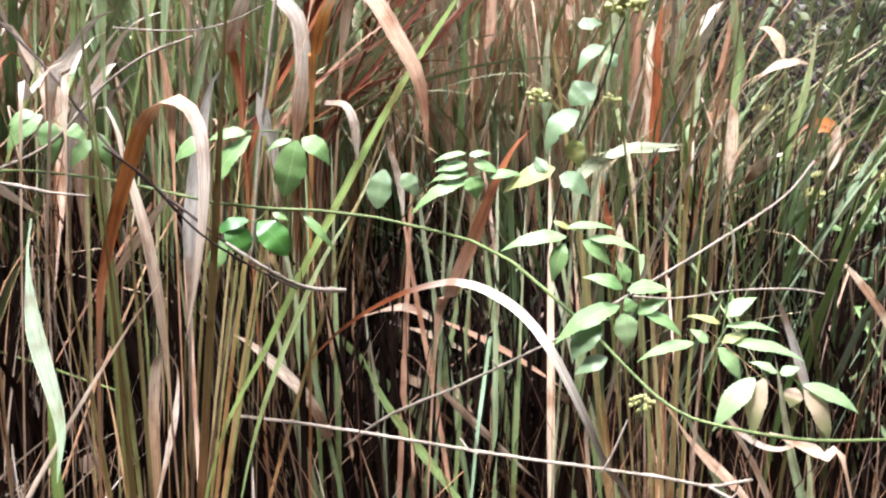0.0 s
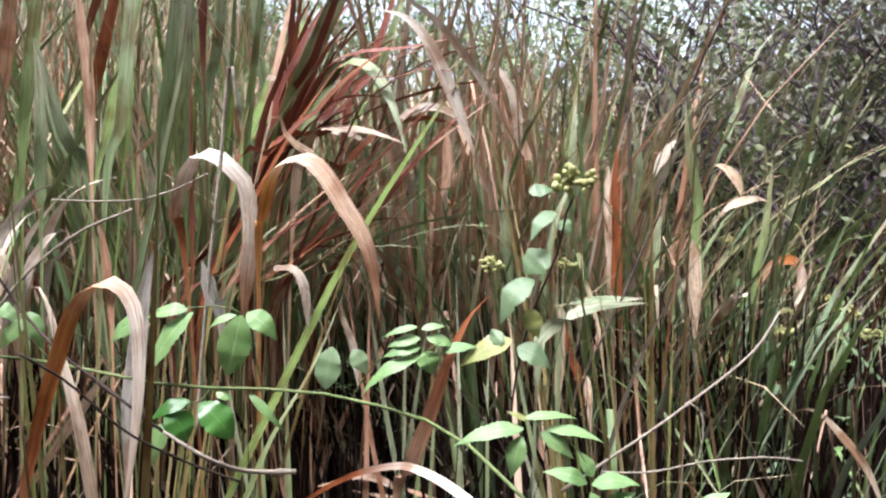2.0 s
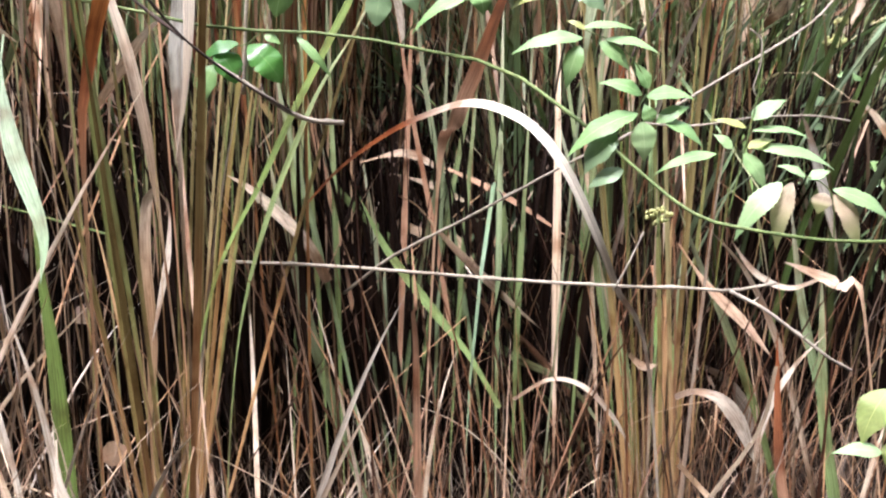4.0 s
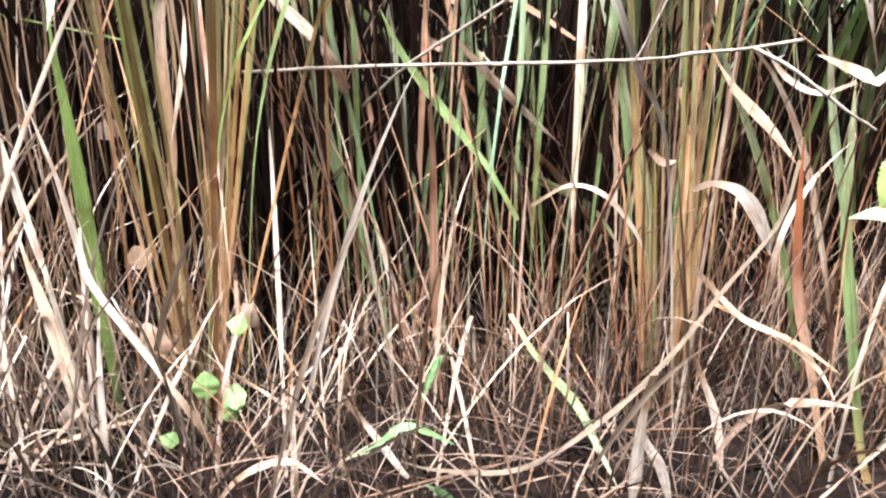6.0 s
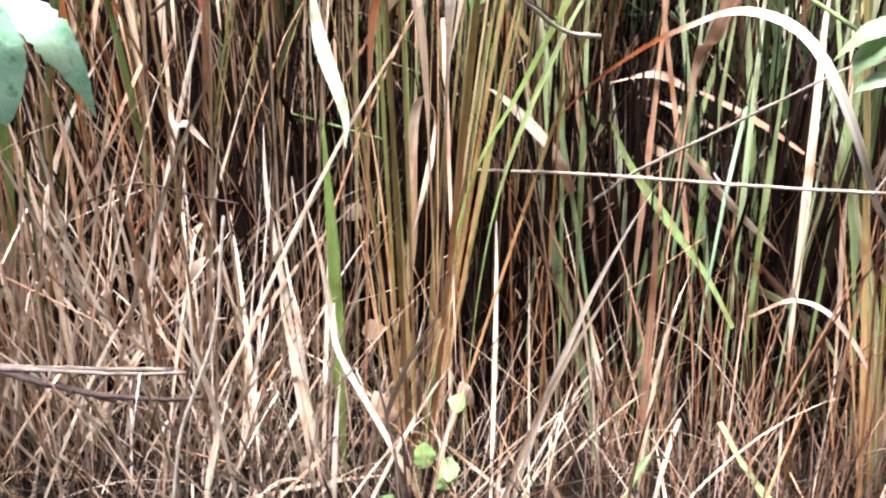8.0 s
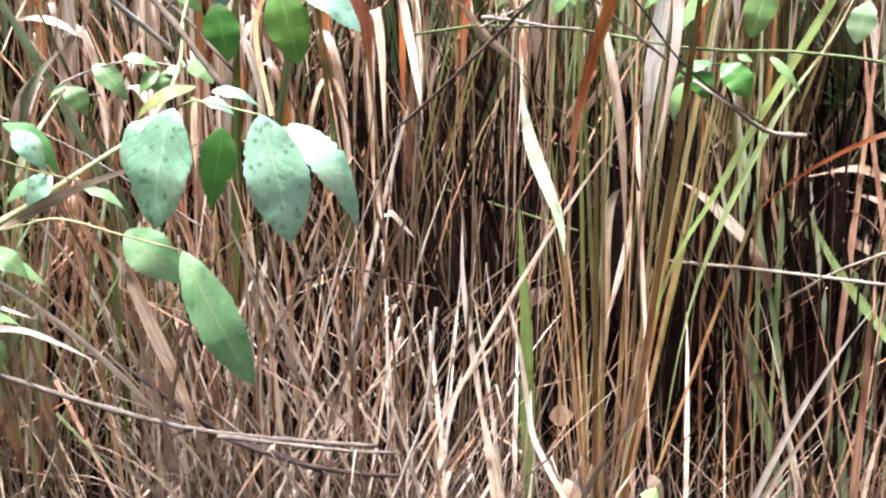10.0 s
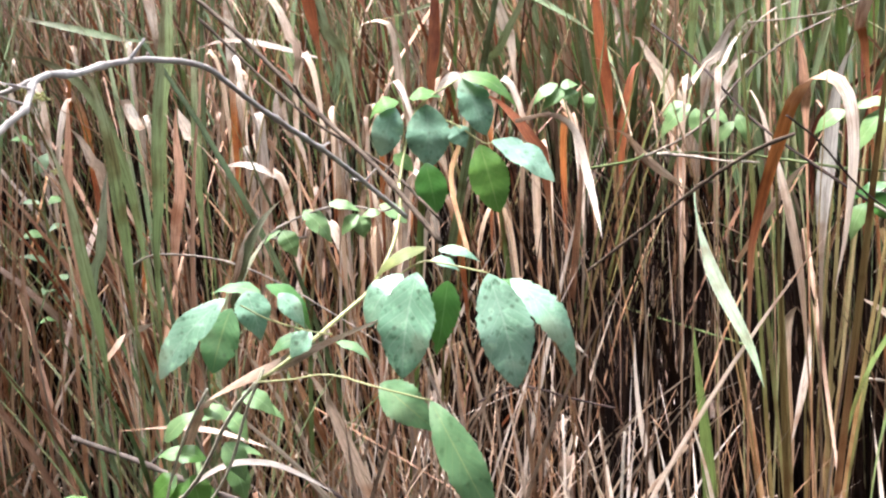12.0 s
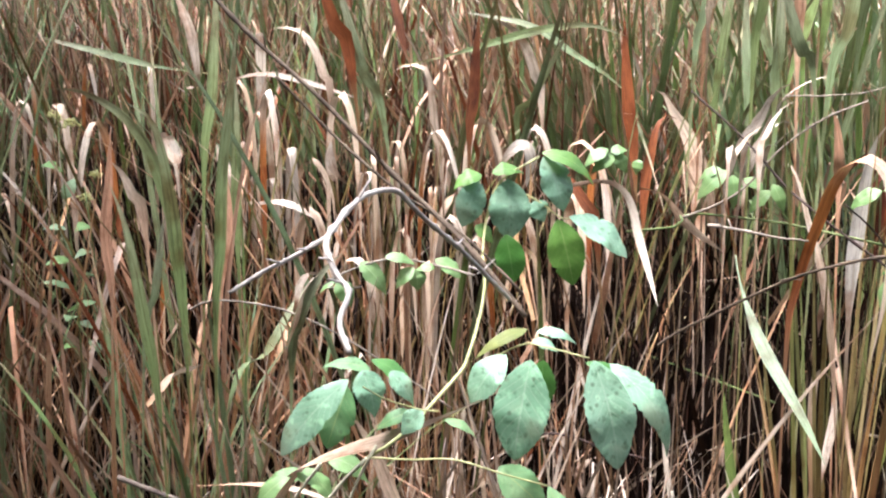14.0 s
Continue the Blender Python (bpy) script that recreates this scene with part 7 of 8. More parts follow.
stick("thin_twig", M_DARKTWIG, 0.0013, 0.0013, "thin dark twig hanging over the grass", "twig", (-0.328, 0.849, 0.914), (-0.300, 0.886, 0.880), (-0.266, 0.935, 0.822), (-0.224, 0.991, 0.776), (-0.179, 1.039, 0.740))
stick("green_stalk", M_VINE, 0.0021, 0.0018, "thin yellow-green stalk leaning across the straw", "stalk", (-1.414, 1.607, 0.652), (-1.196, 1.608, 0.613), (-0.846, 1.441, 0.583), (-0.527, 1.251, 0.557), (-0.486, 1.223, 0.554))
stick("grey_twig", M_TWIG, 0.0016, 0.0010, "thin grey twig over the blades", "twig", (-0.473, 1.219, 1.095), (-0.408, 1.220, 1.090), (-0.352, 1.221, 1.090), (-0.303, 1.221, 1.101), (-0.253, 1.220, 1.122))
stick("curled_tendril", M_TWIG, 0.0008, 0.0008, "dry curled tendril of the vine", "tendril", (0.318, 0.953, 0.823), (0.330, 0.952, 0.811), (0.330, 0.950, 0.787), (0.324, 0.948, 0.763), (0.331, 0.948, 0.751))

# ---- leaves ----
LEAF_A = leaf_material("leaf_light", [(0.16, 0.29, 0.09), (0.22, 0.36, 0.14), (0.18, 0.32, 0.11)], (0.42, 0.53, 0.27), spots=0.2, glow=0.22)
LEAF_B = leaf_material("leaf_pale", [(0.29, 0.46, 0.20), (0.37, 0.52, 0.26)], (0.55, 0.65, 0.36), spots=0.08)
LEAF_P = leaf_material("leaf_pink", [(0.50, 0.38, 0.28), (0.55, 0.42, 0.30)], (0.58, 0.46, 0.34), spots=0.1, edge=(0.40, 0.42, 0.18))
LEAF_Y = leaf_material("leaf_yellow", [(0.38, 0.39, 0.13), (0.31, 0.37, 0.13)], (0.55, 0.55, 0.2), spots=0.3)
LEAF_S = leaf_material("leaf_sage", [(0.17, 0.26, 0.13), (0.22, 0.32, 0.17)], (0.3, 0.4, 0.22), spots=0.15)
LEAF_D = leaf_material("leaf_deep", [(0.06, 0.20, 0.035), (0.09, 0.24, 0.05)], (0.2, 0.35, 0.12), spots=0.15, rough=0.3)
LEAF_M = leaf_material("leaf_fresh", [(0.12, 0.27, 0.05), (0.16, 0.32, 0.07)], (0.3, 0.42, 0.15), spots=0.25, rough=0.35)
LEAF_G = leaf_material("leaf_silver", [(0.21, 0.41, 0.25), (0.29, 0.48, 0.33), (0.24, 0.44, 0.28)], (0.42, 0.55, 0.40), spots=0.8, rough=0.3, glow=0.15, ribbed=0.4, blotch=0.6)
LEAF_T = leaf_material("leaf_teal", [(0.19, 0.37, 0.24), (0.25, 0.43, 0.29)], (0.33, 0.47, 0.34), spots=0.6, rough=0.3, glow=0.15, ribbed=0.35, blotch=0.4)
LEAF_L = leaf_material("leaf_under", [(0.15, 0.33, 0.13), (0.20, 0.38, 0.17)], (0.42, 0.5, 0.2), spots=0.4, blotch=0.3)
LEAF_C = leaf_material("leaf_clover", [(0.22, 0.36, 0.12), (0.28, 0.40, 0.14)], (0.5, 0.6, 0.25), spots=0.1)
M_DEADLEAF = leaf_material("dead_leaf", [(0.30, 0.15, 0.06), (0.26, 0.19, 0.15), (0.36, 0.20, 0.08)], (0.2, 0.1, 0.05), spots=0.6, glow=0.08)
M_STRAWSTEM = bark_material("stem_straw", (0.50, 0.47, 0.33), (0.66, 0.62, 0.46), 0.6)
M_BLOOM = leaf_material("bloom", [(0.52, 0.50, 0.20), (0.60, 0.58, 0.30), (0.46, 0.48, 0.16)], (0.5, 0.5, 0.2), spots=0.2)


def leaf_shape(base, tip, width, sag, roll, normal, teeth=0.05, n=26, widest=0.4):
    """A leaf from base to tip: creased at its midrib, bowed along it, with a finely toothed rim."""
    base, tip = Vector(base), Vector(tip)
    axis = tip - base
    length = axis.length
    axis.normalize()
    nor = (normal - axis * normal.dot(axis)).normalized()
    nor = Matrix.Rotation(radians(roll), 3, axis) @ nor
    side = axis.cross(nor)
    rnd = random.Random(round(base.x * 7919 + tip.z * 104729))
    ruffle = rnd.uniform(0, 6.28)
    broad = width > 0.034
    teeth = teeth * 0.5 if broad else teeth
    widest = 0.5 if broad else widest
    bites = {(rnd.randrange(5, n - 3), rnd.choice((-1, 1))): rnd.uniform(0.06, 0.2) for _ in range(2 if width > 0.03 else 0)}
    verts, faces, uvs = [], [], []
    for i in range(n + 1):
        v = i / n
        a = v ** (math.log(0.5) / math.log(widest))
        half = 0.5 * width * (max(0.0, math.sin(math.pi * a)) ** 0.72 * (1 - 0.1 * v * v) if broad else max(0.0, math.sin(math.pi * a)) ** 0.95 * (1 - 0.28 * v * v) * 1.08)
        half = max(half, 0.0004)
        mid = base + axis * (length * v) + nor * (length * (sag * 4 * v * (1 - v) * 0.5 - (0.05 if broad else 0.12) * v ** 3))
        for s in (-1, -0.55, 0, 0.55, 1):
            h = half * s * (1 + (teeth * rnd.uniform(0.2, 1.6) * (1 if i % 2 else -1) - bites.get((i, s), 0) if abs(s) == 1 else 0))
            lift = half * (0.30 * abs(s) - 0.26 * s * s) + 0.09 * half * s * math.sin(15 * v + ruffle + 2 * s)
            verts.append(mid + side * h + nor * lift)
            uvs.append((0.5 + 0.5 * s, v))
        if i:
            o = (i - 1) * 5
            faces += [(o + k, o + k + 1, o + k + 6, o + k + 5) for k in range(4)]
    return verts, faces, uvs


def leaf(owner, name, material, width, base, tip, sag, roll):
    b = Vector(base)
    rnd = random.Random(round(b.x * 1e4 + b.z * 1e3))
    normal = ((EYE_SIDE - b).normalized() * 0.8 + Vector((rnd.uniform(-0.35, 0.35), rnd.uniform(-0.2, 0.2), 0.75)))
    return part(name, leaf_shape(base, tip, width, sag, roll, normal), material, owner)


def dead_leaf(width, base, tip):
    top = part("dead_leaf", leaf_shape(base, tip, width, 0.3, 20, Vector((0.2, -0.6, 0.7)), 0.02), M_DEADLEAF, None)
    return tagged(top, "curled brown dead leaf lying in the straw", "leaf", "dead leaves")


def ball(c, r):
    """A small round bud."""
    rows = [(-0.8, 0.6), (-0.3, 0.95), (0.3, 0.95), (0.8, 0.6)]
    verts = [c + Vector((math.cos(k * 1.0472) * w, math.sin(k * 1.0472) * w, z)) * r for z, w in rows for k in range(6)]
    faces = [(j * 6 + k, j * 6 + (k + 1) % 6, j * 6 + 6 + (k + 1) % 6, j * 6 + 6 + k) for j in range(3) for k in range(6)]
    faces += [tuple(range(6))[::-1], tuple(range(18, 24))]
    return verts, faces, [(0.5, 0.5)] * 24


def flower_head(owner, place, radius):
    """A loose head of many small yellowish buds on fine stalks."""
    rnd = random.Random(round(place[0] * 1e4))
    head = part("flower_head", tube([Vector(place) - Vector((0, 0, radius * 1.3)), Vector(place)], 0.0012, 0.0008, n=3, sides=5), M_VINE, owner)
    for k in range(34):
        d = Vector((rnd.gauss(0, 1), rnd.gauss(0, 1), abs(rnd.gauss(0, 1)) - 0.25)).normalized()
        c = Vector(place) + Vector((d.x, d.y, d.z * 0.85)) * radius * rnd.uniform(0.6, 1.0)
        part("bud", ball(c, radius * rnd.uniform(0.13, 0.19)), M_BLOOM, head)
    return head


def small_weed(place, heads, seed):
    rnd = random.Random(200 + seed)
    p = Vector(place)
    foot = Vector((p.x + rnd.uniform(-0.05, 0.05), p.y + 0.05, ground_height(p.x, p.y)))
    top = thing("small_weed", foot, "slender weed with pale green leaves and tiny yellowish flowers", "weed", "small weeds")
    part("stem", tube([foot, foot.lerp(p, 0.6) + Vector((0.02, 0, 0)), p], 0.0025, 0.0015, n=12, sides=6), M_VINE, top)
    for k in range(7):
        q = foot.lerp(p, 0.55 + 0.06 * k)
        d = Vector((rnd.uniform(-1, 1), rnd.uniform(-1, 0.4), rnd.uniform(-0.3, 0.3))).normalized()
        leaf(top, "leaf", LEAF_S if k % 3 else LEAF_A, rnd.uniform(0.018, 0.03), q, q + d * rnd.uniform(0.04, 0.07), 0.2, 0)
    for k in range(heads):
        flower_head(top, p + Vector((rnd.uniform(-0.05, 0.05), rnd.uniform(-0.03, 0.03), rnd.uniform(-0.05, 0.03))), rnd.uniform(0.013, 0.02))


# the climbing vine with its feathered leaves
vine = thing("climbing_vine", (-0.050, 1.123, 0.814), "green climbing vine with feathered light green leaves", "vine")
stem = part("stem", tube([(-0.667, 0.979, 0.870), (-0.589, 1.009, 0.879), (-0.631, 1.181, 0.894), (-0.457, 1.155, 0.877), (-0.294, 1.138, 0.842), (-0.137, 1.122, 0.831), (-0.050, 1.123, 0.814), (0.057, 1.045, 0.791), (0.114, 0.972, 0.755), (0.168, 0.900, 0.711)], 0.0022, 0.0022), M_VINE, vine)
stem = part("stem", tube([(0.168, 0.900, 0.711), (0.212, 0.827, 0.669), (0.235, 0.806, 0.654), (0.261, 0.786, 0.648), (0.337, 0.768, 0.639), (0.428, 0.771, 0.638)], 0.0017, 0.0016), M_VINE, vine)
fan = part("compound_leaf", tube([(-0.449, 1.156, 0.878), (-0.495, 1.159, 0.924), (-0.542, 1.161, 0.965)], 0.0011, 0.0008), M_VINE, vine)
leaf(fan, "leaflet", LEAF_A, 0.0314, (-0.554, 1.161, 0.968), (-0.609, 1.154, 0.918), 0.25, 0)
leaf(fan, "leaflet", LEAF_A, 0.0282, (-0.546, 1.160, 0.960), (-0.541, 1.155, 0.901), 0.20, 0)
leaf(fan, "leaflet", LEAF_A, 0.0235, (-0.484, 1.160, 0.932), (-0.519, 1.155, 0.895), 0.20, 0)
leaf(fan, "leaflet", LEAF_A, 0.0219, (-0.480, 1.161, 0.943), (-0.460, 1.157, 0.894), 0.20, 0)
leaf(fan, "leaflet", LEAF_A, 0.0235, (-0.526, 1.161, 0.954), (-0.491, 1.159, 0.930), 0.20, 0)
leaf(fan, "leaflet", LEAF_A, 0.0204, (-0.565, 1.161, 0.972), (-0.605, 1.158, 0.955), 0.20, 0)
fan = part("compound_leaf", tube([(-0.177, 1.160, 0.833), (-0.192, 1.127, 0.928), (-0.249, 1.128, 0.940), (-0.299, 1.127, 0.938)], 0.0010, 0.0008), M_VINE, vine)
leaf(fan, "leaflet", LEAF_A, 0.0343, (-0.253, 1.127, 0.934), (-0.306, 1.122, 0.869), 0.18, 0)
leaf(fan, "leaflet", LEAF_A, 0.0428, (-0.192, 1.127, 0.928), (-0.211, 1.121, 0.852), 0.12, 0)
leaf(fan, "leaflet", LEAF_A, 0.0300, (-0.185, 1.127, 0.930), (-0.146, 1.125, 0.895), 0.30, 0)
leaf(fan, "leaflet", LEAF_A, 0.0200, (-0.259, 1.127, 0.938), (-0.315, 1.126, 0.932), 0.15, 0)
leaf(fan, "leaflet", LEAF_A, 0.0257, (-0.315, 1.126, 0.930), (-0.361, 1.124, 0.902), 0.20, 0)
leaf(fan, "leaflet", LEAF_A, 0.0114, (-0.198, 1.127, 0.928), (-0.236, 1.126, 0.914), 0.20, 0)
fan = part("compound_leaf", tube([(-0.240, 1.160, 0.838), (-0.250, 1.128, 0.821), (-0.279, 1.128, 0.817)], 0.0010, 0.0008), M_VINE, vine)
leaf(fan, "leaflet", LEAF_D, 0.0418, (-0.249, 1.128, 0.819), (-0.208, 1.125, 0.773), 0.35, 0)
leaf(fan, "leaflet", LEAF_D, 0.0216, (-0.261, 1.128, 0.821), (-0.316, 1.126, 0.802), 0.20, 0)
leaf(fan, "leaflet", LEAF_D, 0.0404, (-0.290, 1.127, 0.812), (-0.265, 1.125, 0.773), 0.35, 0)
leaf(fan, "leaflet", LEAF_A, 0.0259, (-0.293, 1.126, 0.796), (-0.315, 1.122, 0.742), 0.20, 0)
leaf(fan, "leaflet", LEAF_A, 0.0115, (-0.188, 1.130, 0.829), (-0.142, 1.126, 0.777), 0.20, 0)
leaf(fan, "leaflet", LEAF_A, 0.0144, (-0.228, 1.129, 0.831), (-0.207, 1.129, 0.821), 0.10, 0)
fan = part("compound_leaf", tube([(-0.058, 1.150, 0.817), (-0.014, 1.094, 0.868), (0.039, 1.075, 0.876), (0.059, 1.066, 0.887)], 0.0010, 0.0008), M_VINE, vine)
leaf(fan, "leaflet", LEAF_A, 0.0204, (0.036, 1.074, 0.870), (-0.042, 1.071, 0.833), 0.22, 0)
leaf(fan, "leaflet", LEAF_A, 0.0176, (0.035, 1.075, 0.881), (-0.012, 1.074, 0.874), 0.15, 0)
leaf(fan, "leaflet", LEAF_A, 0.0109, (0.033, 1.077, 0.906), (-0.011, 1.076, 0.898), 0.10, 0)
leaf(fan, "leaflet", LEAF_A, 0.0285, (0.039, 1.075, 0.876), (0.048, 1.073, 0.848), 0.25, 0)
leaf(fan, "leaflet", LEAF_A, 0.0170, (0.035, 1.076, 0.892), (-0.006, 1.075, 0.886), 0.10, 0)
leaf(fan, "leaflet", LEAF_A, 0.0176, (0.043, 1.076, 0.893), (0.078, 1.076, 0.881), 0.15, 0)
leaf(fan, "leaflet", LEAF_A, 0.0163, (0.062, 1.075, 0.875), (0.105, 1.076, 0.881), 0.15, 0)
leaf(fan, "leaflet", LEAF_S, 0.0217, (-0.046, 1.075, 0.882), (-0.030, 1.073, 0.852), 0.15, 0)
leaf(fan, "leaflet", LEAF_A, 0.0109, (0.037, 1.077, 0.903), (0.067, 1.078, 0.907), 0.10, 0)
leaf(fan, "leaflet", LEAF_S, 0.0353, (-0.070, 1.075, 0.887), (-0.082, 1.071, 0.837), 0.10, 0)
fan = part("compound_leaf", tube([(0.172, 0.933, 0.716), (0.204, 0.905, 0.731), (0.200, 0.898, 0.775), (0.176, 0.900, 0.806), (0.144, 0.911, 0.822)], 0.0009, 0.0006), M_VINE, vine)
leaf(fan, "leaflet", LEAF_A, 0.0190, (0.140, 0.901, 0.814), (0.069, 0.899, 0.805), 0.15, 0)
leaf(fan, "leaflet", LEAF_A, 0.0106, (0.140, 0.901, 0.824), (0.193, 0.902, 0.825), 0.12, 0)
leaf(fan, "leaflet", LEAF_A, 0.0140, (0.162, 0.901, 0.812), (0.219, 0.900, 0.801), 0.15, 0)
leaf(fan, "leaflet", LEAF_A, 0.0157, (0.156, 0.900, 0.810), (0.189, 0.899, 0.783), 0.15, 0)
leaf(fan, "leaflet", LEAF_A, 0.0190, (0.137, 0.900, 0.807), (0.123, 0.897, 0.766), 0.15, 0)
leaf(fan, "leaflet", LEAF_Y, 0.0067, (0.143, 0.901, 0.822), (0.124, 0.902, 0.832), 0.10, 0)
leaf(fan, "leaflet", LEAF_A, 0.0179, (0.199, 0.897, 0.759), (0.157, 0.898, 0.774), 0.20, 0)
leaf(fan, "leaflet", LEAF_A, 0.0202, (0.203, 0.897, 0.757), (0.251, 0.897, 0.758), 0.20, 0)
leaf(fan, "leaflet", LEAF_A, 0.0157, (0.205, 0.897, 0.765), (0.192, 0.899, 0.791), 0.10, 0)
leaf(fan, "leaflet", LEAF_A, 0.0157, (0.214, 0.895, 0.732), (0.246, 0.897, 0.749), 0.20, 0)
leaf(fan, "leaflet", LEAF_A, 0.0151, (0.209, 0.895, 0.733), (0.201, 0.896, 0.750), 0.10, 0)
leaf(fan, "leaflet", LEAF_A, 0.0269, (0.195, 0.895, 0.741), (0.123, 0.892, 0.705), 0.18, 0)
leaf(fan, "leaflet", LEAF_B, 0.0258, (0.199, 0.895, 0.733), (0.204, 0.892, 0.694), 0.10, 0)
leaf(fan, "leaflet", LEAF_A, 0.0157, (0.218, 0.895, 0.735), (0.264, 0.894, 0.709), 0.18, 0)
leaf(fan, "leaflet", LEAF_A, 0.0151, (0.273, 0.893, 0.701), (0.212, 0.891, 0.686), 0.15, 0)
leaf(fan, "leaflet", LEAF_S, 0.0314, (0.173, 0.894, 0.725), (0.141, 0.891, 0.684), 0.10, 0)
leaf(fan, "leaflet", LEAF_S, 0.0190, (0.182, 0.891, 0.686), (0.146, 0.890, 0.670), 0.10, 0)
fan = part("compound_leaf", tube([(0.274, 0.849, 0.645), (0.288, 0.854, 0.711), (0.297, 0.857, 0.758), (0.301, 0.860, 0.787), (0.299, 0.863, 0.827)], 0.0009, 0.0006), M_VINE, vine)
leaf(fan, "leaflet", LEAF_B, 0.0181, (0.293, 0.856, 0.736), (0.324, 0.858, 0.757), 0.12, 0)
leaf(fan, "leaflet", LEAF_Y, 0.0085, (0.288, 0.855, 0.729), (0.256, 0.856, 0.739), 0.10, 0)
leaf(fan, "leaflet", LEAF_B, 0.0101, (0.294, 0.855, 0.726), (0.349, 0.855, 0.723), 0.15, 0)
leaf(fan, "leaflet", LEAF_B, 0.0117, (0.276, 0.854, 0.710), (0.259, 0.855, 0.724), 0.10, 0)
leaf(fan, "leaflet", LEAF_Y, 0.0128, (0.290, 0.854, 0.710), (0.316, 0.855, 0.720), 0.10, 0)
leaf(fan, "leaflet", LEAF_B, 0.0144, (0.296, 0.854, 0.710), (0.376, 0.853, 0.695), 0.15, 0)
leaf(fan, "leaflet", LEAF_B, 0.0181, (0.286, 0.853, 0.705), (0.311, 0.851, 0.671), 0.15, 0)
fan = part("compound_leaf", tube([(0.362, 0.818, 0.627), (0.357, 0.821, 0.671), (0.334, 0.822, 0.687), (0.313, 0.822, 0.683)], 0.0008, 0.0006), M_VINE, vine)
leaf(fan, "leaflet", LEAF_B, 0.0225, (0.312, 0.822, 0.682), (0.269, 0.818, 0.632), 0.15, 0)
leaf(fan, "leaflet", LEAF_P, 0.0194, (0.321, 0.822, 0.682), (0.307, 0.817, 0.620), 0.18, 0)
leaf(fan, "leaflet", LEAF_B, 0.0112, (0.333, 0.822, 0.687), (0.308, 0.823, 0.699), 0.10, 0)
leaf(fan, "leaflet", LEAF_B, 0.0112, (0.336, 0.822, 0.685), (0.355, 0.823, 0.693), 0.10, 0)
leaf(fan, "leaflet", LEAF_P, 0.0174, (0.351, 0.821, 0.672), (0.345, 0.820, 0.653), 0.10, 0)
leaf(fan, "leaflet", LEAF_B, 0.0153, (0.358, 0.822, 0.675), (0.416, 0.820, 0.648), 0.20, 0)
leaf(fan, "leaflet", LEAF_P, 0.0215, (0.359, 0.821, 0.671), (0.387, 0.817, 0.616), 0.18, 0)
fan = part("compound_leaf", tube([(0.415, 0.774, 0.507), (0.400, 0.767, 0.477), (0.395, 0.761, 0.448)], 0.0008, 0.0005), M_VINE, vine)
leaf(fan, "leaflet", LEAF_Y, 0.0294, (0.392, 0.754, 0.510), (0.365, 0.743, 0.465), 0.20, 0)
leaf(fan, "leaflet", LEAF_B, 0.0147, (0.385, 0.742, 0.457), (0.343, 0.741, 0.459), 0.15, 0)
leaf(fan, "leaflet", LEAF_Y, 0.0196, (0.399, 0.744, 0.467), (0.392, 0.738, 0.438), 0.20, 0)

# the flowering weed between the blades
weed = thing("flowering_weed", (0.134, 1.195, 0.732), "slender weed with sage green leaves and yellowish flower heads", "weed")
stem = part("stem", tube([(0.132, 1.236, 0.612), (0.147, 1.198, 0.763), (0.159, 1.125, 0.862), (0.177, 1.080, 0.927), (0.196, 1.014, 0.985), (0.201, 0.958, 1.029), (0.205, 0.929, 1.044)], 0.0015, 0.0012), M_DARKTWIG, weed)
leaf(weed, "leaf", LEAF_S, 0.0339, (0.176, 1.082, 0.958), (0.130, 1.078, 0.906), 0.35, 0)
leaf(weed, "leaf", LEAF_S, 0.0380, (0.197, 1.085, 0.989), (0.165, 1.083, 0.965), 0.25, 0)
leaf(weed, "leaf", LEAF_S, 0.0215, (0.207, 1.089, 1.038), (0.171, 1.066, 1.005), 0.30, 0)
leaf(weed, "leaf", LEAF_S, 0.0312, (0.151, 1.076, 0.876), (0.192, 1.074, 0.851), 0.25, 0)
leaf(weed, "leaf", LEAF_Y, 0.0244, (0.168, 1.080, 0.922), (0.177, 1.077, 0.885), 0.15, 0)
leaf(weed, "leaf", LEAF_S, 0.0231, (0.135, 1.077, 0.894), (0.117, 1.076, 0.881), 0.15, 0)
leaf(weed, "leaf", LEAF_Y, 0.0299, (0.146, 1.077, 0.886), (0.077, 1.074, 0.860), 0.12, 0)
leaf(weed, "leaf", LEAF_S, 0.0204, (0.176, 1.090, 1.063), (0.207, 1.091, 1.067), 0.10, 0)
leaf(weed, "leaf", LEAF_S, 0.0204, (0.212, 1.088, 1.027), (0.225, 1.087, 1.010), 0.10, 0)
flower_head(weed, (0.204, 0.919, 1.052), 0.0246)
flower_head(weed, (0.126, 1.103, 0.973), 0.0166)
flower_head(weed, (0.221, 1.114, 0.969), 0.0140)
weed = thing("flowering_weed", (0.244, 0.933, 0.565), "low weed with a yellowish flower head", "weed")
stem = part("stem", tube([(0.171, 0.862, 0.570), (0.183, 0.858, 0.596), (0.197, 0.856, 0.630)], 0.0012, 0.0010), M_TWIG, weed)
flower_head(weed, (0.213, 0.868, 0.641), 0.0142)
small_weed((0.900, 1.814, 0.873), 1, 0)
small_weed((0.705, 1.610, 0.841), 2, 1)
small_weed((0.741, 1.922, 0.994), 1, 2)
small_weed((0.140, 1.830, 1.159), 2, 3)
small_weed((0.799, 1.609, 0.826), 3, 4)
small_weed((1.167, 2.348, 1.261), 2, 5)
small_weed((0.699, 2.022, 0.989), 1, 6)
small_weed((-1.803, 0.741, 0.969), 2, 7)
small_weed((-1.825, 0.699, 1.102), 2, 8)

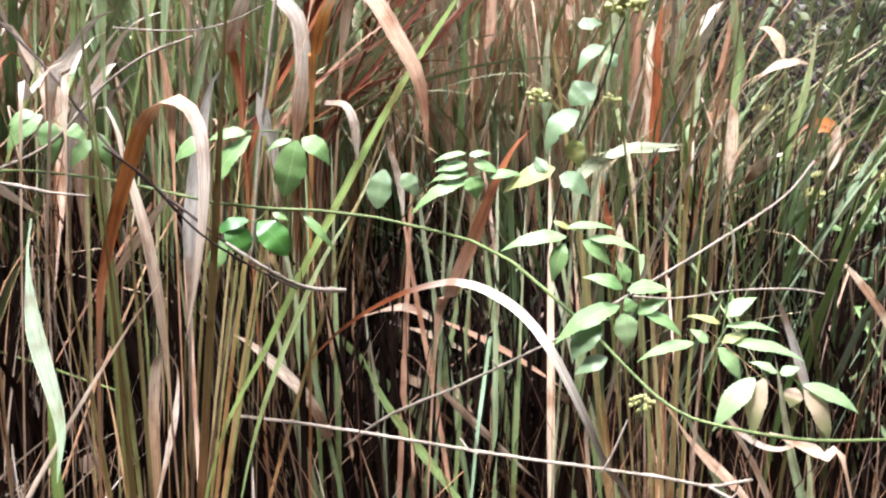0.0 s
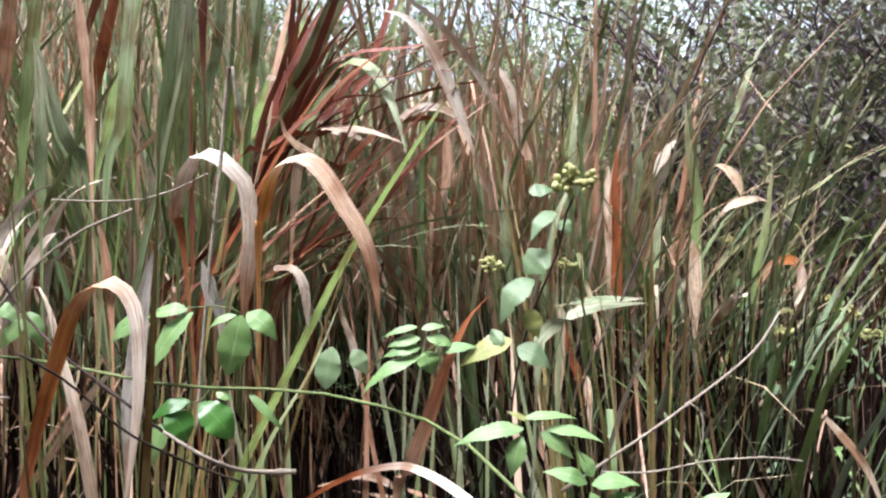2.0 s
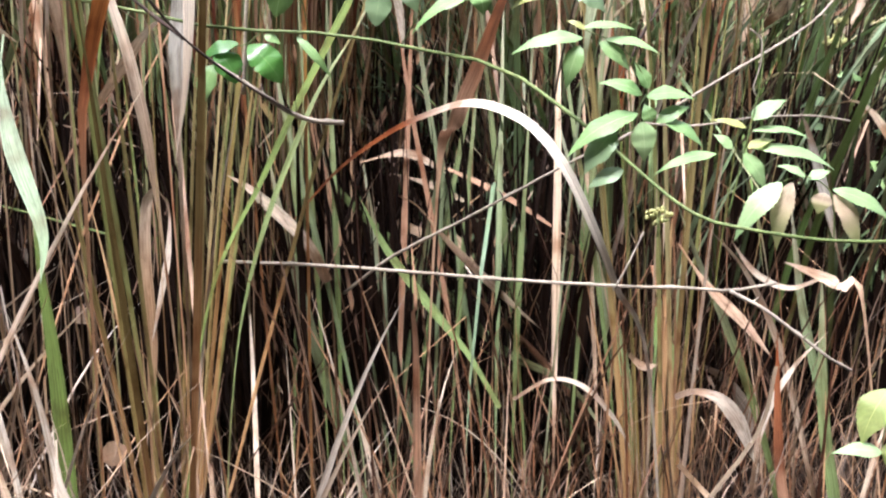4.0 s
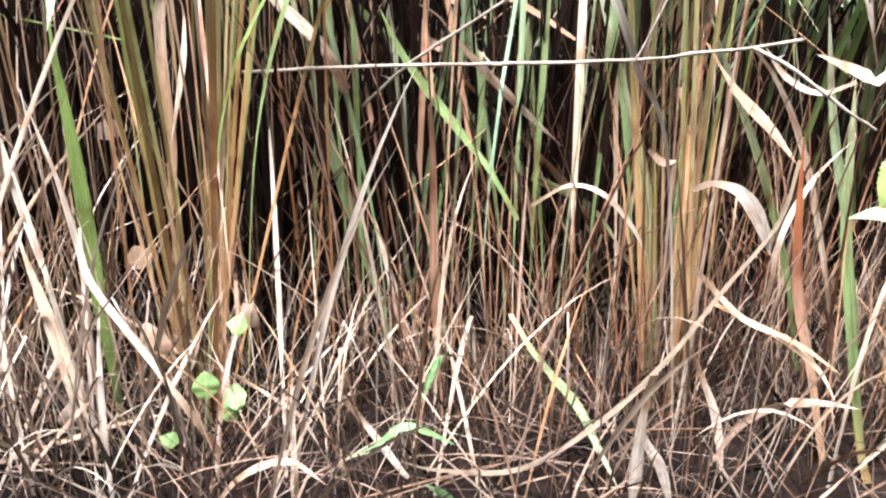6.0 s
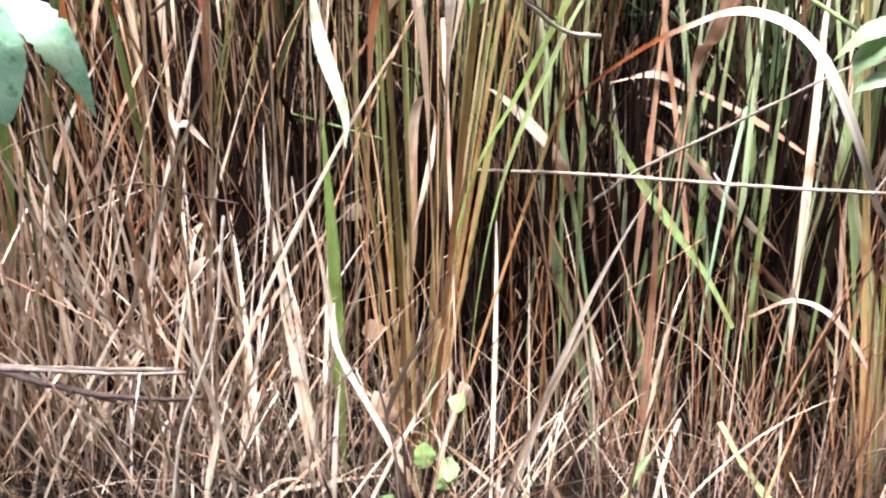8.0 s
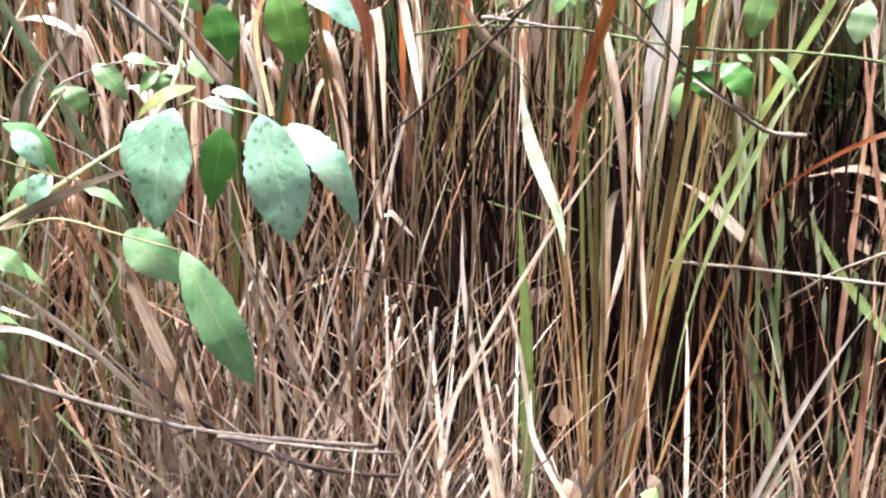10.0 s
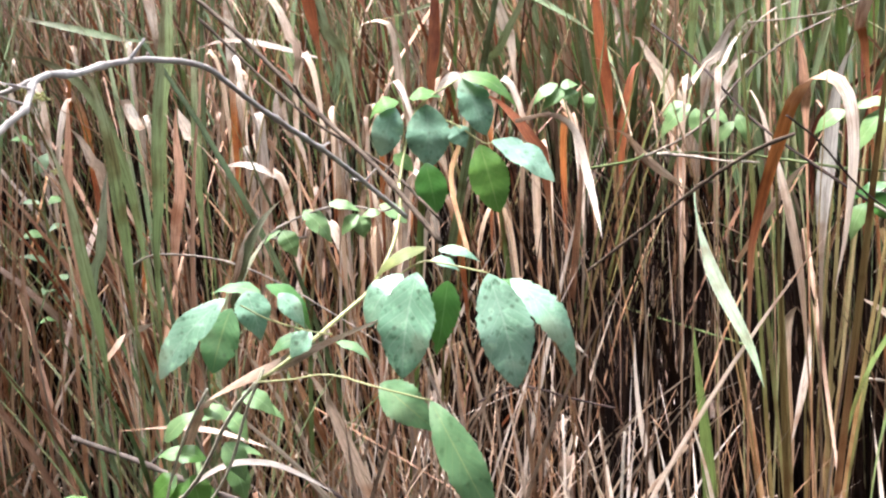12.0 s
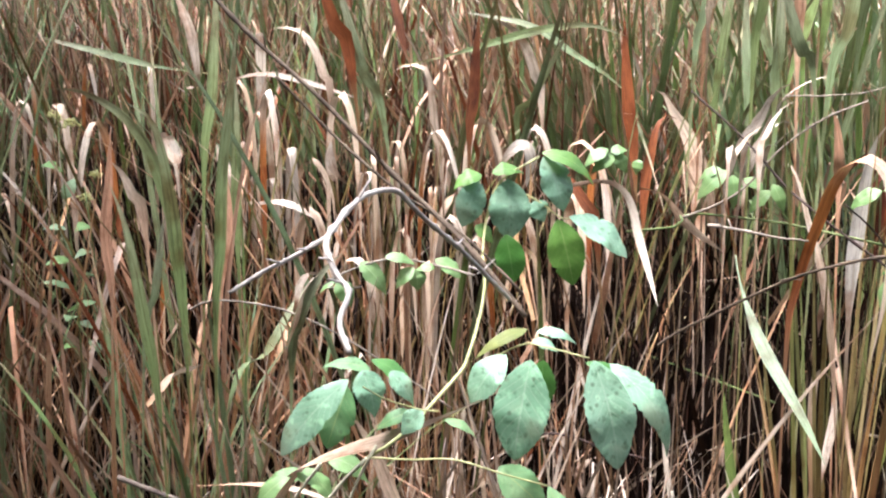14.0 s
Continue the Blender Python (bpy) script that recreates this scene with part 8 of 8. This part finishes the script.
# the broad-leaved shrub
shrub = thing("broadleaf_shrub", (-0.960, 0.329, 0.397), "shrub with large blotched silver-green leaves on yellowish stems", "shrub")
stem = part("stem", tube([(-1.105, 0.346, 0.356), (-0.865, 0.293, 0.516), (-0.833, 0.317, 0.529), (-0.774, 0.315, 0.572), (-0.719, 0.317, 0.642), (-0.682, 0.324, 0.679)], 0.0024, 0.0020), M_STRAWSTEM, shrub)
stem = part("stem", tube([(-0.682, 0.324, 0.679), (-0.662, 0.340, 0.694), (-0.651, 0.376, 0.715), (-0.648, 0.445, 0.746), (-0.651, 0.456, 0.749), (-0.670, 0.516, 0.785), (-0.679, 0.548, 0.826), (-0.692, 0.565, 0.861)], 0.0021, 0.0019), M_STEM, shrub)
stem = part("stem", tube([(-0.682, 0.324, 0.679), (-0.624, 0.316, 0.689), (-0.574, 0.315, 0.698), (-0.537, 0.337, 0.685), (-0.506, 0.367, 0.670)], 0.0010, 0.0008), M_STEM, shrub, "thin petiole stem")
stem = part("stem", tube([(-0.638, 0.385, 0.717), (-0.643, 0.358, 0.725), (-0.659, 0.326, 0.740), (-0.666, 0.300, 0.757)], 0.0010, 0.0007), M_STEM, shrub)
stem = part("stem", tube([(-0.627, 0.448, 0.754), (-0.577, 0.450, 0.780), (-0.553, 0.453, 0.780), (-0.509, 0.469, 0.769)], 0.0011, 0.0009), M_STEM, shrub)
stem = part("stem", tube([(-0.692, 0.565, 0.861), (-0.703, 0.594, 0.904), (-0.688, 0.605, 0.952), (-0.647, 0.633, 0.982)], 0.0015, 0.0013), M_STEM, shrub)
stem = part("stem", tube([(-0.688, 0.605, 0.949), (-0.654, 0.628, 0.930), (-0.625, 0.646, 0.905), (-0.616, 0.652, 0.904)], 0.0013, 0.0010), M_STEM, shrub)
stem = part("stem", tube([(-1.005, 0.709, 0.791), (-1.053, 0.660, 0.796), (-0.965, 0.719, 0.837), (-0.899, 0.762, 0.826), (-0.716, 0.584, 0.834)], 0.0018, 0.0015), M_TWIG, shrub, "twig")
leaf(shrub, "leaf", LEAF_G, 0.0553, (-0.540, 0.401, 0.777), (-0.548, 0.378, 0.683), 0.14, 0)
leaf(shrub, "leaf", LEAF_G, 0.0545, (-0.500, 0.457, 0.770), (-0.472, 0.456, 0.664), 0.16, 0)
leaf(shrub, "leaf", LEAF_G, 0.0312, (-0.496, 0.489, 0.761), (-0.437, 0.511, 0.668), 0.45, 0)
leaf(shrub, "leaf", LEAF_Y, 0.0135, (-0.577, 0.464, 0.794), (-0.623, 0.429, 0.766), 0.30, 0)
leaf(shrub, "leaf", LEAF_G, 0.0368, (-0.589, 0.440, 0.770), (-0.617, 0.412, 0.721), 0.30, 0)
leaf(shrub, "leaf", LEAF_D, 0.0319, (-0.570, 0.487, 0.758), (-0.576, 0.469, 0.683), 0.10, 0)
leaf(shrub, "leaf", LEAF_G, 0.0136, (-0.573, 0.478, 0.790), (-0.537, 0.501, 0.779), 0.25, 0)
leaf(shrub, "leaf", LEAF_G, 0.0145, (-0.572, 0.466, 0.782), (-0.548, 0.480, 0.771), 0.20, 0)
leaf(shrub, "leaf", LEAF_D, 0.0210, (-0.528, 0.502, 0.757), (-0.474, 0.530, 0.709), 0.30, 0)
leaf(shrub, "leaf", LEAF_L, 0.0328, (-0.550, 0.353, 0.684), (-0.506, 0.374, 0.640), 0.25, 30)
leaf(shrub, "leaf", LEAF_L, 0.0358, (-0.506, 0.367, 0.670), (-0.456, 0.381, 0.565), 0.20, 25)
leaf(shrub, "leaf", LEAF_G, 0.0351, (-0.678, 0.293, 0.764), (-0.727, 0.248, 0.695), 0.22, 0)
leaf(shrub, "leaf", LEAF_L, 0.0377, (-0.698, 0.314, 0.751), (-0.710, 0.295, 0.691), 0.15, 0)
leaf(shrub, "leaf", LEAF_G, 0.0328, (-0.687, 0.324, 0.766), (-0.671, 0.326, 0.720), 0.20, 0)
leaf(shrub, "leaf", LEAF_G, 0.0209, (-0.676, 0.355, 0.760), (-0.653, 0.365, 0.727), 0.20, 0)
leaf(shrub, "leaf", LEAF_D, 0.0228, (-0.711, 0.369, 0.766), (-0.668, 0.390, 0.721), 0.35, 0)
leaf(shrub, "leaf", LEAF_G, 0.0225, (-0.640, 0.360, 0.723), (-0.657, 0.344, 0.700), 0.20, 0)
leaf(shrub, "leaf", LEAF_L, 0.0151, (-0.661, 0.369, 0.718), (-0.691, 0.346, 0.700), 0.20, 0)
leaf(shrub, "leaf", LEAF_L, 0.0134, (-0.627, 0.379, 0.711), (-0.598, 0.396, 0.695), 0.20, 0)
leaf(shrub, "leaf", LEAF_L, 0.0202, (-0.699, 0.352, 0.760), (-0.741, 0.325, 0.767), 0.20, 0)
stem = part("stem", tube([(-0.673, 0.326, 0.692), (-0.694, 0.319, 0.651), (-0.721, 0.316, 0.594), (-0.757, 0.308, 0.548), (-0.797, 0.288, 0.522), (-0.856, 0.267, 0.503)], 0.0016, 0.0014), M_STRAWSTEM, shrub)
stem = part("stem", tube([(-0.716, 0.293, 0.676), (-0.766, 0.298, 0.621), (-0.813, 0.305, 0.554), (-0.844, 0.311, 0.486)], 0.0016, 0.0012), M_STRAWSTEM, shrub)
leaf(shrub, "leaf", LEAF_A, 0.0262, (-0.924, 0.257, 0.524), (-0.957, 0.231, 0.517), 0.20, 0)
leaf(shrub, "leaf", LEAF_M, 0.0274, (-0.907, 0.269, 0.525), (-0.938, 0.249, 0.545), 0.20, 0)
leaf(shrub, "leaf", LEAF_A, 0.0262, (-0.900, 0.274, 0.519), (-0.866, 0.300, 0.531), 0.20, 0)
leaf(shrub, "leaf", LEAF_M, 0.0297, (-0.904, 0.270, 0.513), (-0.923, 0.252, 0.482), 0.20, 0)
leaf(shrub, "leaf", LEAF_A, 0.0274, (-0.880, 0.287, 0.506), (-0.849, 0.310, 0.510), 0.20, 0)
leaf(shrub, "leaf", LEAF_M, 0.0297, (-0.890, 0.280, 0.507), (-0.875, 0.286, 0.473), 0.20, 0)
leaf(shrub, "leaf", LEAF_A, 0.0214, (-0.843, 0.326, 0.598), (-0.815, 0.351, 0.631), 0.20, 0)
leaf(shrub, "leaf", LEAF_M, 0.0238, (-0.834, 0.331, 0.585), (-0.805, 0.352, 0.577), 0.20, 0)
leaf(shrub, "leaf", LEAF_A, 0.0238, (-0.777, 0.381, 0.646), (-0.746, 0.401, 0.621), 0.25, 0)
leaf(shrub, "leaf", LEAF_A, 0.0214, (-0.811, 0.355, 0.631), (-0.786, 0.371, 0.617), 0.20, 0)
leaf(shrub, "leaf", LEAF_M, 0.0309, (-0.819, 0.339, 0.561), (-0.809, 0.341, 0.519), 0.20, 0)
leaf(shrub, "leaf", LEAF_A, 0.0262, (-0.791, 0.364, 0.594), (-0.771, 0.374, 0.551), 0.20, 0)
leaf(shrub, "leaf", LEAF_M, 0.0238, (-0.823, 0.333, 0.537), (-0.789, 0.354, 0.506), 0.20, 0)
leaf(shrub, "leaf", LEAF_A, 0.0178, (-0.813, 0.409, 0.627), (-0.769, 0.434, 0.605), 0.20, 0)
leaf(shrub, "leaf", LEAF_A, 0.0250, (-0.830, 0.395, 0.614), (-0.803, 0.407, 0.582), 0.20, 0)
leaf(shrub, "leaf", LEAF_A, 0.0155, (-0.828, 0.389, 0.576), (-0.790, 0.414, 0.567), 0.15, 0)
leaf(shrub, "leaf", LEAF_A, 0.0250, (-0.820, 0.392, 0.560), (-0.801, 0.396, 0.514), 0.15, 0)
leaf(shrub, "leaf", LEAF_M, 0.0274, (-0.842, 0.373, 0.538), (-0.845, 0.361, 0.482), 0.15, 0)
leaf(shrub, "leaf", LEAF_M, 0.0333, (-0.857, 0.364, 0.539), (-0.885, 0.334, 0.481), 0.15, 0)
leaf(shrub, "leaf", LEAF_A, 0.0297, (-0.890, 0.336, 0.512), (-0.934, 0.305, 0.503), 0.15, 0)
leaf(shrub, "leaf", LEAF_A, 0.0357, (-0.928, 0.303, 0.467), (-0.909, 0.309, 0.437), 0.15, 0)
leaf(shrub, "leaf", LEAF_A, 0.0238, (-0.835, 0.392, 0.613), (-0.877, 0.362, 0.605), 0.15, 0)
leaf(shrub, "leaf", LEAF_M, 0.0297, (-0.872, 0.355, 0.546), (-0.895, 0.334, 0.518), 0.15, 0)
leaf(shrub, "leaf", LEAF_A, 0.0202, (-0.858, 0.368, 0.569), (-0.893, 0.345, 0.571), 0.15, 0)
leaf(shrub, "leaf", LEAF_T, 0.0546, (-0.680, 0.611, 0.955), (-0.679, 0.610, 0.879), 0.15, 0)
leaf(shrub, "leaf", LEAF_T, 0.0462, (-0.643, 0.636, 0.982), (-0.620, 0.649, 0.914), 0.15, 0)
leaf(shrub, "leaf", LEAF_D, 0.0406, (-0.683, 0.607, 0.885), (-0.674, 0.611, 0.823), 0.15, 0)
leaf(shrub, "leaf", LEAF_M, 0.0490, (-0.628, 0.644, 0.903), (-0.611, 0.653, 0.819), 0.15, 0)
leaf(shrub, "leaf", LEAF_T, 0.0462, (-0.616, 0.652, 0.906), (-0.553, 0.692, 0.855), 0.20, 0)
leaf(shrub, "leaf", LEAF_T, 0.0392, (-0.713, 0.589, 0.956), (-0.728, 0.577, 0.896), 0.25, 0)
leaf(shrub, "leaf", LEAF_M, 0.0294, (-0.708, 0.593, 0.960), (-0.739, 0.571, 0.945), 0.30, 0)
leaf(shrub, "leaf", LEAF_M, 0.0238, (-0.645, 0.635, 0.987), (-0.587, 0.672, 0.949), 0.30, 0)
leaf(shrub, "leaf", LEAF_M, 0.0252, (-0.697, 0.600, 0.963), (-0.664, 0.622, 0.965), 0.25, 0)
leaf(shrub, "leaf", LEAF_T, 0.0280, (-0.654, 0.627, 0.926), (-0.641, 0.635, 0.900), 0.15, 0)
leaf(shrub, "leaf", LEAF_M, 0.0210, (-0.715, 0.586, 0.897), (-0.695, 0.599, 0.875), 0.20, 0)
leaf(shrub, "leaf", LEAF_A, 0.0192, (-0.965, 0.719, 0.841), (-0.923, 0.746, 0.829), 0.20, 0)
leaf(shrub, "leaf", LEAF_A, 0.0332, (-0.998, 0.697, 0.833), (-0.961, 0.720, 0.782), 0.20, 0)
leaf(shrub, "leaf", LEAF_A, 0.0315, (-1.027, 0.677, 0.804), (-1.009, 0.688, 0.762), 0.20, 0)
leaf(shrub, "leaf", LEAF_A, 0.0131, (-1.029, 0.676, 0.804), (-1.054, 0.659, 0.785), 0.20, 0)
leaf(shrub, "leaf", LEAF_A, 0.0245, (-0.927, 0.744, 0.822), (-0.952, 0.726, 0.791), 0.20, 0)
leaf(shrub, "leaf", LEAF_A, 0.0297, (-0.925, 0.745, 0.820), (-0.921, 0.746, 0.785), 0.20, 0)
leaf(shrub, "leaf", LEAF_A, 0.0350, (-0.899, 0.762, 0.835), (-0.864, 0.784, 0.806), 0.20, 0)
leaf(shrub, "leaf", LEAF_A, 0.0175, (-0.899, 0.762, 0.822), (-0.925, 0.745, 0.820), 0.20, 0)
sprig = thing("leafy_sprig", (-0.686, 0.990, 0.941), "small light green leafy sprig among the blades", "sprig")
stem = part("stem", tube([(-0.671, 0.998, 0.885), (-0.686, 0.990, 0.941), (-0.697, 0.984, 1.001)], 0.0013, 0.0010), M_VINE, sprig)
leaf(sprig, "leaf", LEAF_A, 0.0237, (-0.692, 0.964, 1.005), (-0.727, 0.940, 0.977), 0.20, 0)
leaf(sprig, "leaf", LEAF_A, 0.0237, (-0.683, 0.969, 0.996), (-0.716, 0.947, 0.967), 0.20, 0)
leaf(sprig, "leaf", LEAF_A, 0.0237, (-0.681, 0.971, 0.997), (-0.668, 0.978, 0.966), 0.20, 0)
leaf(sprig, "leaf", LEAF_A, 0.0182, (-0.650, 0.991, 0.987), (-0.655, 0.987, 0.962), 0.20, 0)
leaf(sprig, "leaf", LEAF_A, 0.0237, (-0.689, 0.966, 1.000), (-0.666, 0.981, 1.004), 0.20, 0)
bough = thing("overhanging_bough", (0.817, 1.547, 1.609), "leafy bough with light green rounded leaves hanging in", "bough")
stem = part("stem", tube([(1.030, 1.546, 1.658), (0.879, 1.549, 1.594), (0.815, 1.550, 1.577), (0.741, 1.549, 1.566)], 0.0030, 0.0023), M_TWIG, bough)
leaf(bough, "leaf", LEAF_A, 0.0630, (0.746, 1.550, 1.563), (0.745, 1.558, 1.469), 0.10, 0)
leaf(bough, "leaf", LEAF_A, 0.0525, (0.804, 1.550, 1.568), (0.799, 1.560, 1.450), 0.10, 0)
leaf(bough, "leaf", LEAF_A, 0.1050, (0.877, 1.552, 1.563), (0.838, 1.561, 1.450), 0.15, 0)
leaf(bough, "leaf", LEAF_A, 0.0630, (0.711, 1.546, 1.594), (0.717, 1.553, 1.521), 0.10, 0)
leaf(bough, "leaf", LEAF_A, 0.0630, (0.899, 1.551, 1.572), (0.903, 1.560, 1.477), 0.10, 0)
clover = thing("clover", (-0.322, 0.967, 0.066), "small light green clover-like plant at the foot of the grass", "plant")
leaf(clover, "leaf", LEAF_C, 0.0367, (-0.337, 0.968, 0.121), (-0.339, 0.978, 0.157), 0.10, 0)
leaf(clover, "leaf", LEAF_C, 0.0399, (-0.315, 0.973, 0.117), (-0.287, 0.982, 0.124), 0.10, 0)
leaf(clover, "leaf", LEAF_C, 0.0367, (-0.312, 0.973, 0.117), (-0.299, 0.970, 0.092), 0.10, 0)
leaf(clover, "leaf", LEAF_C, 0.0335, (-0.286, 1.006, 0.209), (-0.311, 1.002, 0.219), 0.10, 0)
leaf(clover, "leaf", LEAF_C, 0.0239, (-0.373, 0.945, 0.068), (-0.397, 0.942, 0.080), 0.10, 0)
dead_leaf(0.0364, (-0.501, 1.134, 0.249), (-0.464, 1.146, 0.257))
dead_leaf(0.0380, (-0.428, 1.013, 0.210), (-0.392, 1.004, 0.146))
dead_leaf(0.0357, (-0.638, 1.353, 0.389), (-0.578, 1.370, 0.399))
dead_leaf(0.0193, (-0.515, 0.929, 0.099), (-0.507, 0.939, 0.130))
dead_leaf(0.0227, (-0.324, 1.110, 0.197), (-0.300, 1.104, 0.154))
dead_leaf(0.0273, (-0.791, 1.083, 0.323), (-0.767, 1.101, 0.366))

# ---- bushes and trees behind ----
def woody_skeleton(rnd, foot, height, levels, spread, count):
    """Limbs as lists of points with their radii, from a forking trunk."""
    limbs, tips = [], []

    def grow(p, d, length, r, level):
        pts = [p]
        for _ in range(4):
            d = (d + Vector((rnd.gauss(0, 0.13), rnd.gauss(0, 0.13), rnd.gauss(0.03, 0.08)))).normalized()
            p = p + d * (length / 4)
            pts.append(p)
        limbs.append((pts, r, r * 0.6))
        if level == 0:
            tips.append(pts)
            return
        for _ in range(count):
            a = rnd.uniform(0, 2 * math.pi)
            out = Vector((math.cos(a), math.sin(a), rnd.uniform(0.1, 0.7))).normalized()
            grow(pts[rnd.randrange(2, 5)], (d * (1 - spread) + out * spread).normalized(), length * rnd.uniform(0.55, 0.8), r * 0.55, level - 1)

    grow(Vector(foot), Vector((rnd.gauss(0, 0.1), rnd.gauss(0, 0.1), 1)).normalized(), height * 0.45, height * 0.008, levels)
    return limbs, tips


def joined(geos):
    verts, faces, uvs = [], [], []
    for v, f, u in geos:
        o = len(verts)
        verts += list(v)
        uvs += list(u)
        faces += [tuple(i + o for i in q) for q in f]
    return verts, faces, uvs


def small_leaves(rnd, tips, per, size, reach):
    """Many little leaves, each a creased pointed blade of two halves, along the outer twigs."""
    verts, faces, uvs = [], [], []
    for pts in tips:
        for _ in range(per):
            k = rnd.randrange(1, 5)
            p = pts[k - 1].lerp(pts[k], rnd.random()) + Vector((rnd.gauss(0, 1), rnd.gauss(0, 1), rnd.gauss(0, 1))) * reach
            d = Vector((rnd.gauss(0, 1), rnd.gauss(0, 1), rnd.gauss(-0.3, 0.7))).normalized()
            s = d.orthogonal().normalized()
            s = Matrix.Rotation(rnd.uniform(0, 6.28), 3, d) @ s
            n = d.cross(s)
            ln, w = size * rnd.uniform(0.6, 1.3), size * rnd.uniform(0.2, 0.34)
            o = len(verts)
            verts += [p, p + d * ln * 0.45 + s * w + n * w * 0.3, p + d * ln, p + d * ln * 0.45 - s * w + n * w * 0.3, p + d * ln * 0.5]
            uvs += [(0.5, 0), (1, 0.45), (0.5, 1), (0, 0.45), (0.5, 0.5)]
            faces += [(o, o + 1, o + 4), (o + 1, o + 2, o + 4), (o + 2, o + 3, o + 4), (o + 3, o, o + 4)]
    return verts, faces, uvs


def bush(name, x, y, height, seed, per, size, leafage, label, category, levels=3, spread=0.55, count=4, bark=None, group=""):
    rnd = random.Random(seed)
    foot = Vector((x, y, ground_height(x, min(y, 7.0)) - 0.03))
    top = thing(name, foot, label, category, group)
    limbs, tips = woody_skeleton(rnd, foot, height, levels, spread, count)
    part("trunk", joined([tube(p, a, b, n=5, sides=6) for p, a, b in limbs[:1]]), bark or M_BARK, top)
    part("branchwork", joined([tube(p, max(a, 0.0025), max(b, 0.002), n=4, sides=5) for p, a, b in limbs[1:]]), bark or M_BARK, top)
    part("crown", small_leaves(rnd, tips, per, size, height * 0.035), leafage, top)
    return top


# pale grey-greens with the distance haze painted into the leaves
M_TREELEAF = leaf_material("tree_leaf", [(0.17, 0.24, 0.13), (0.24, 0.31, 0.19), (0.20, 0.28, 0.17), (0.28, 0.34, 0.22)], (0.25, 0.3, 0.18), spots=0.1, glow=0.35)
M_DULLLEAF = leaf_material("dull_leaf", [(0.07, 0.05, 0.048), (0.11, 0.135, 0.06), (0.085, 0.06, 0.055), (0.17, 0.21, 0.09), (0.11, 0.09, 0.065)], (0.2, 0.2, 0.14), spots=0.1, glow=0.2)
M_PURPLE = bark_material("bark_purple", (0.05, 0.035, 0.045), (0.12, 0.09, 0.10))
TREE, BUSH, DULL = "slim tree with sparse small grey-green leaves", "leafy green bush beyond the grass", "brownish twiggy bush with few small leaves"
r1 = random.Random(31)
for k in range(10):
    bush("tree", -5.0 + 1.45 * k + r1.uniform(-0.3, 0.3), r1.uniform(8.5, 12.0), r1.uniform(4.6, 6.2), 300 + k, 8, 0.075, M_TREELEAF, TREE, "tree", levels=4, count=4, group="trees")
for k in range(10):
    bush("bush", -2.6 + 0.62 * k + r1.uniform(-0.2, 0.2), r1.uniform(4.2, 5.2), r1.uniform(2.2, 2.9), 340 + k, 18, 0.055, M_BUSHLEAF, BUSH, "bush", group="bushes")
for k in range(26):
    bush("twiggy_bush", 0.93 + 0.087 * k + r1.uniform(-0.12, 0.12), 2.12 + 0.05 * k + r1.uniform(-0.2, 0.6), r1.uniform(1.5, 2.1), 360 + k, 17, 0.03, M_DULLLEAF, DULL, "bush",
         bark=M_PURPLE, count=5, group="twiggy bushes")
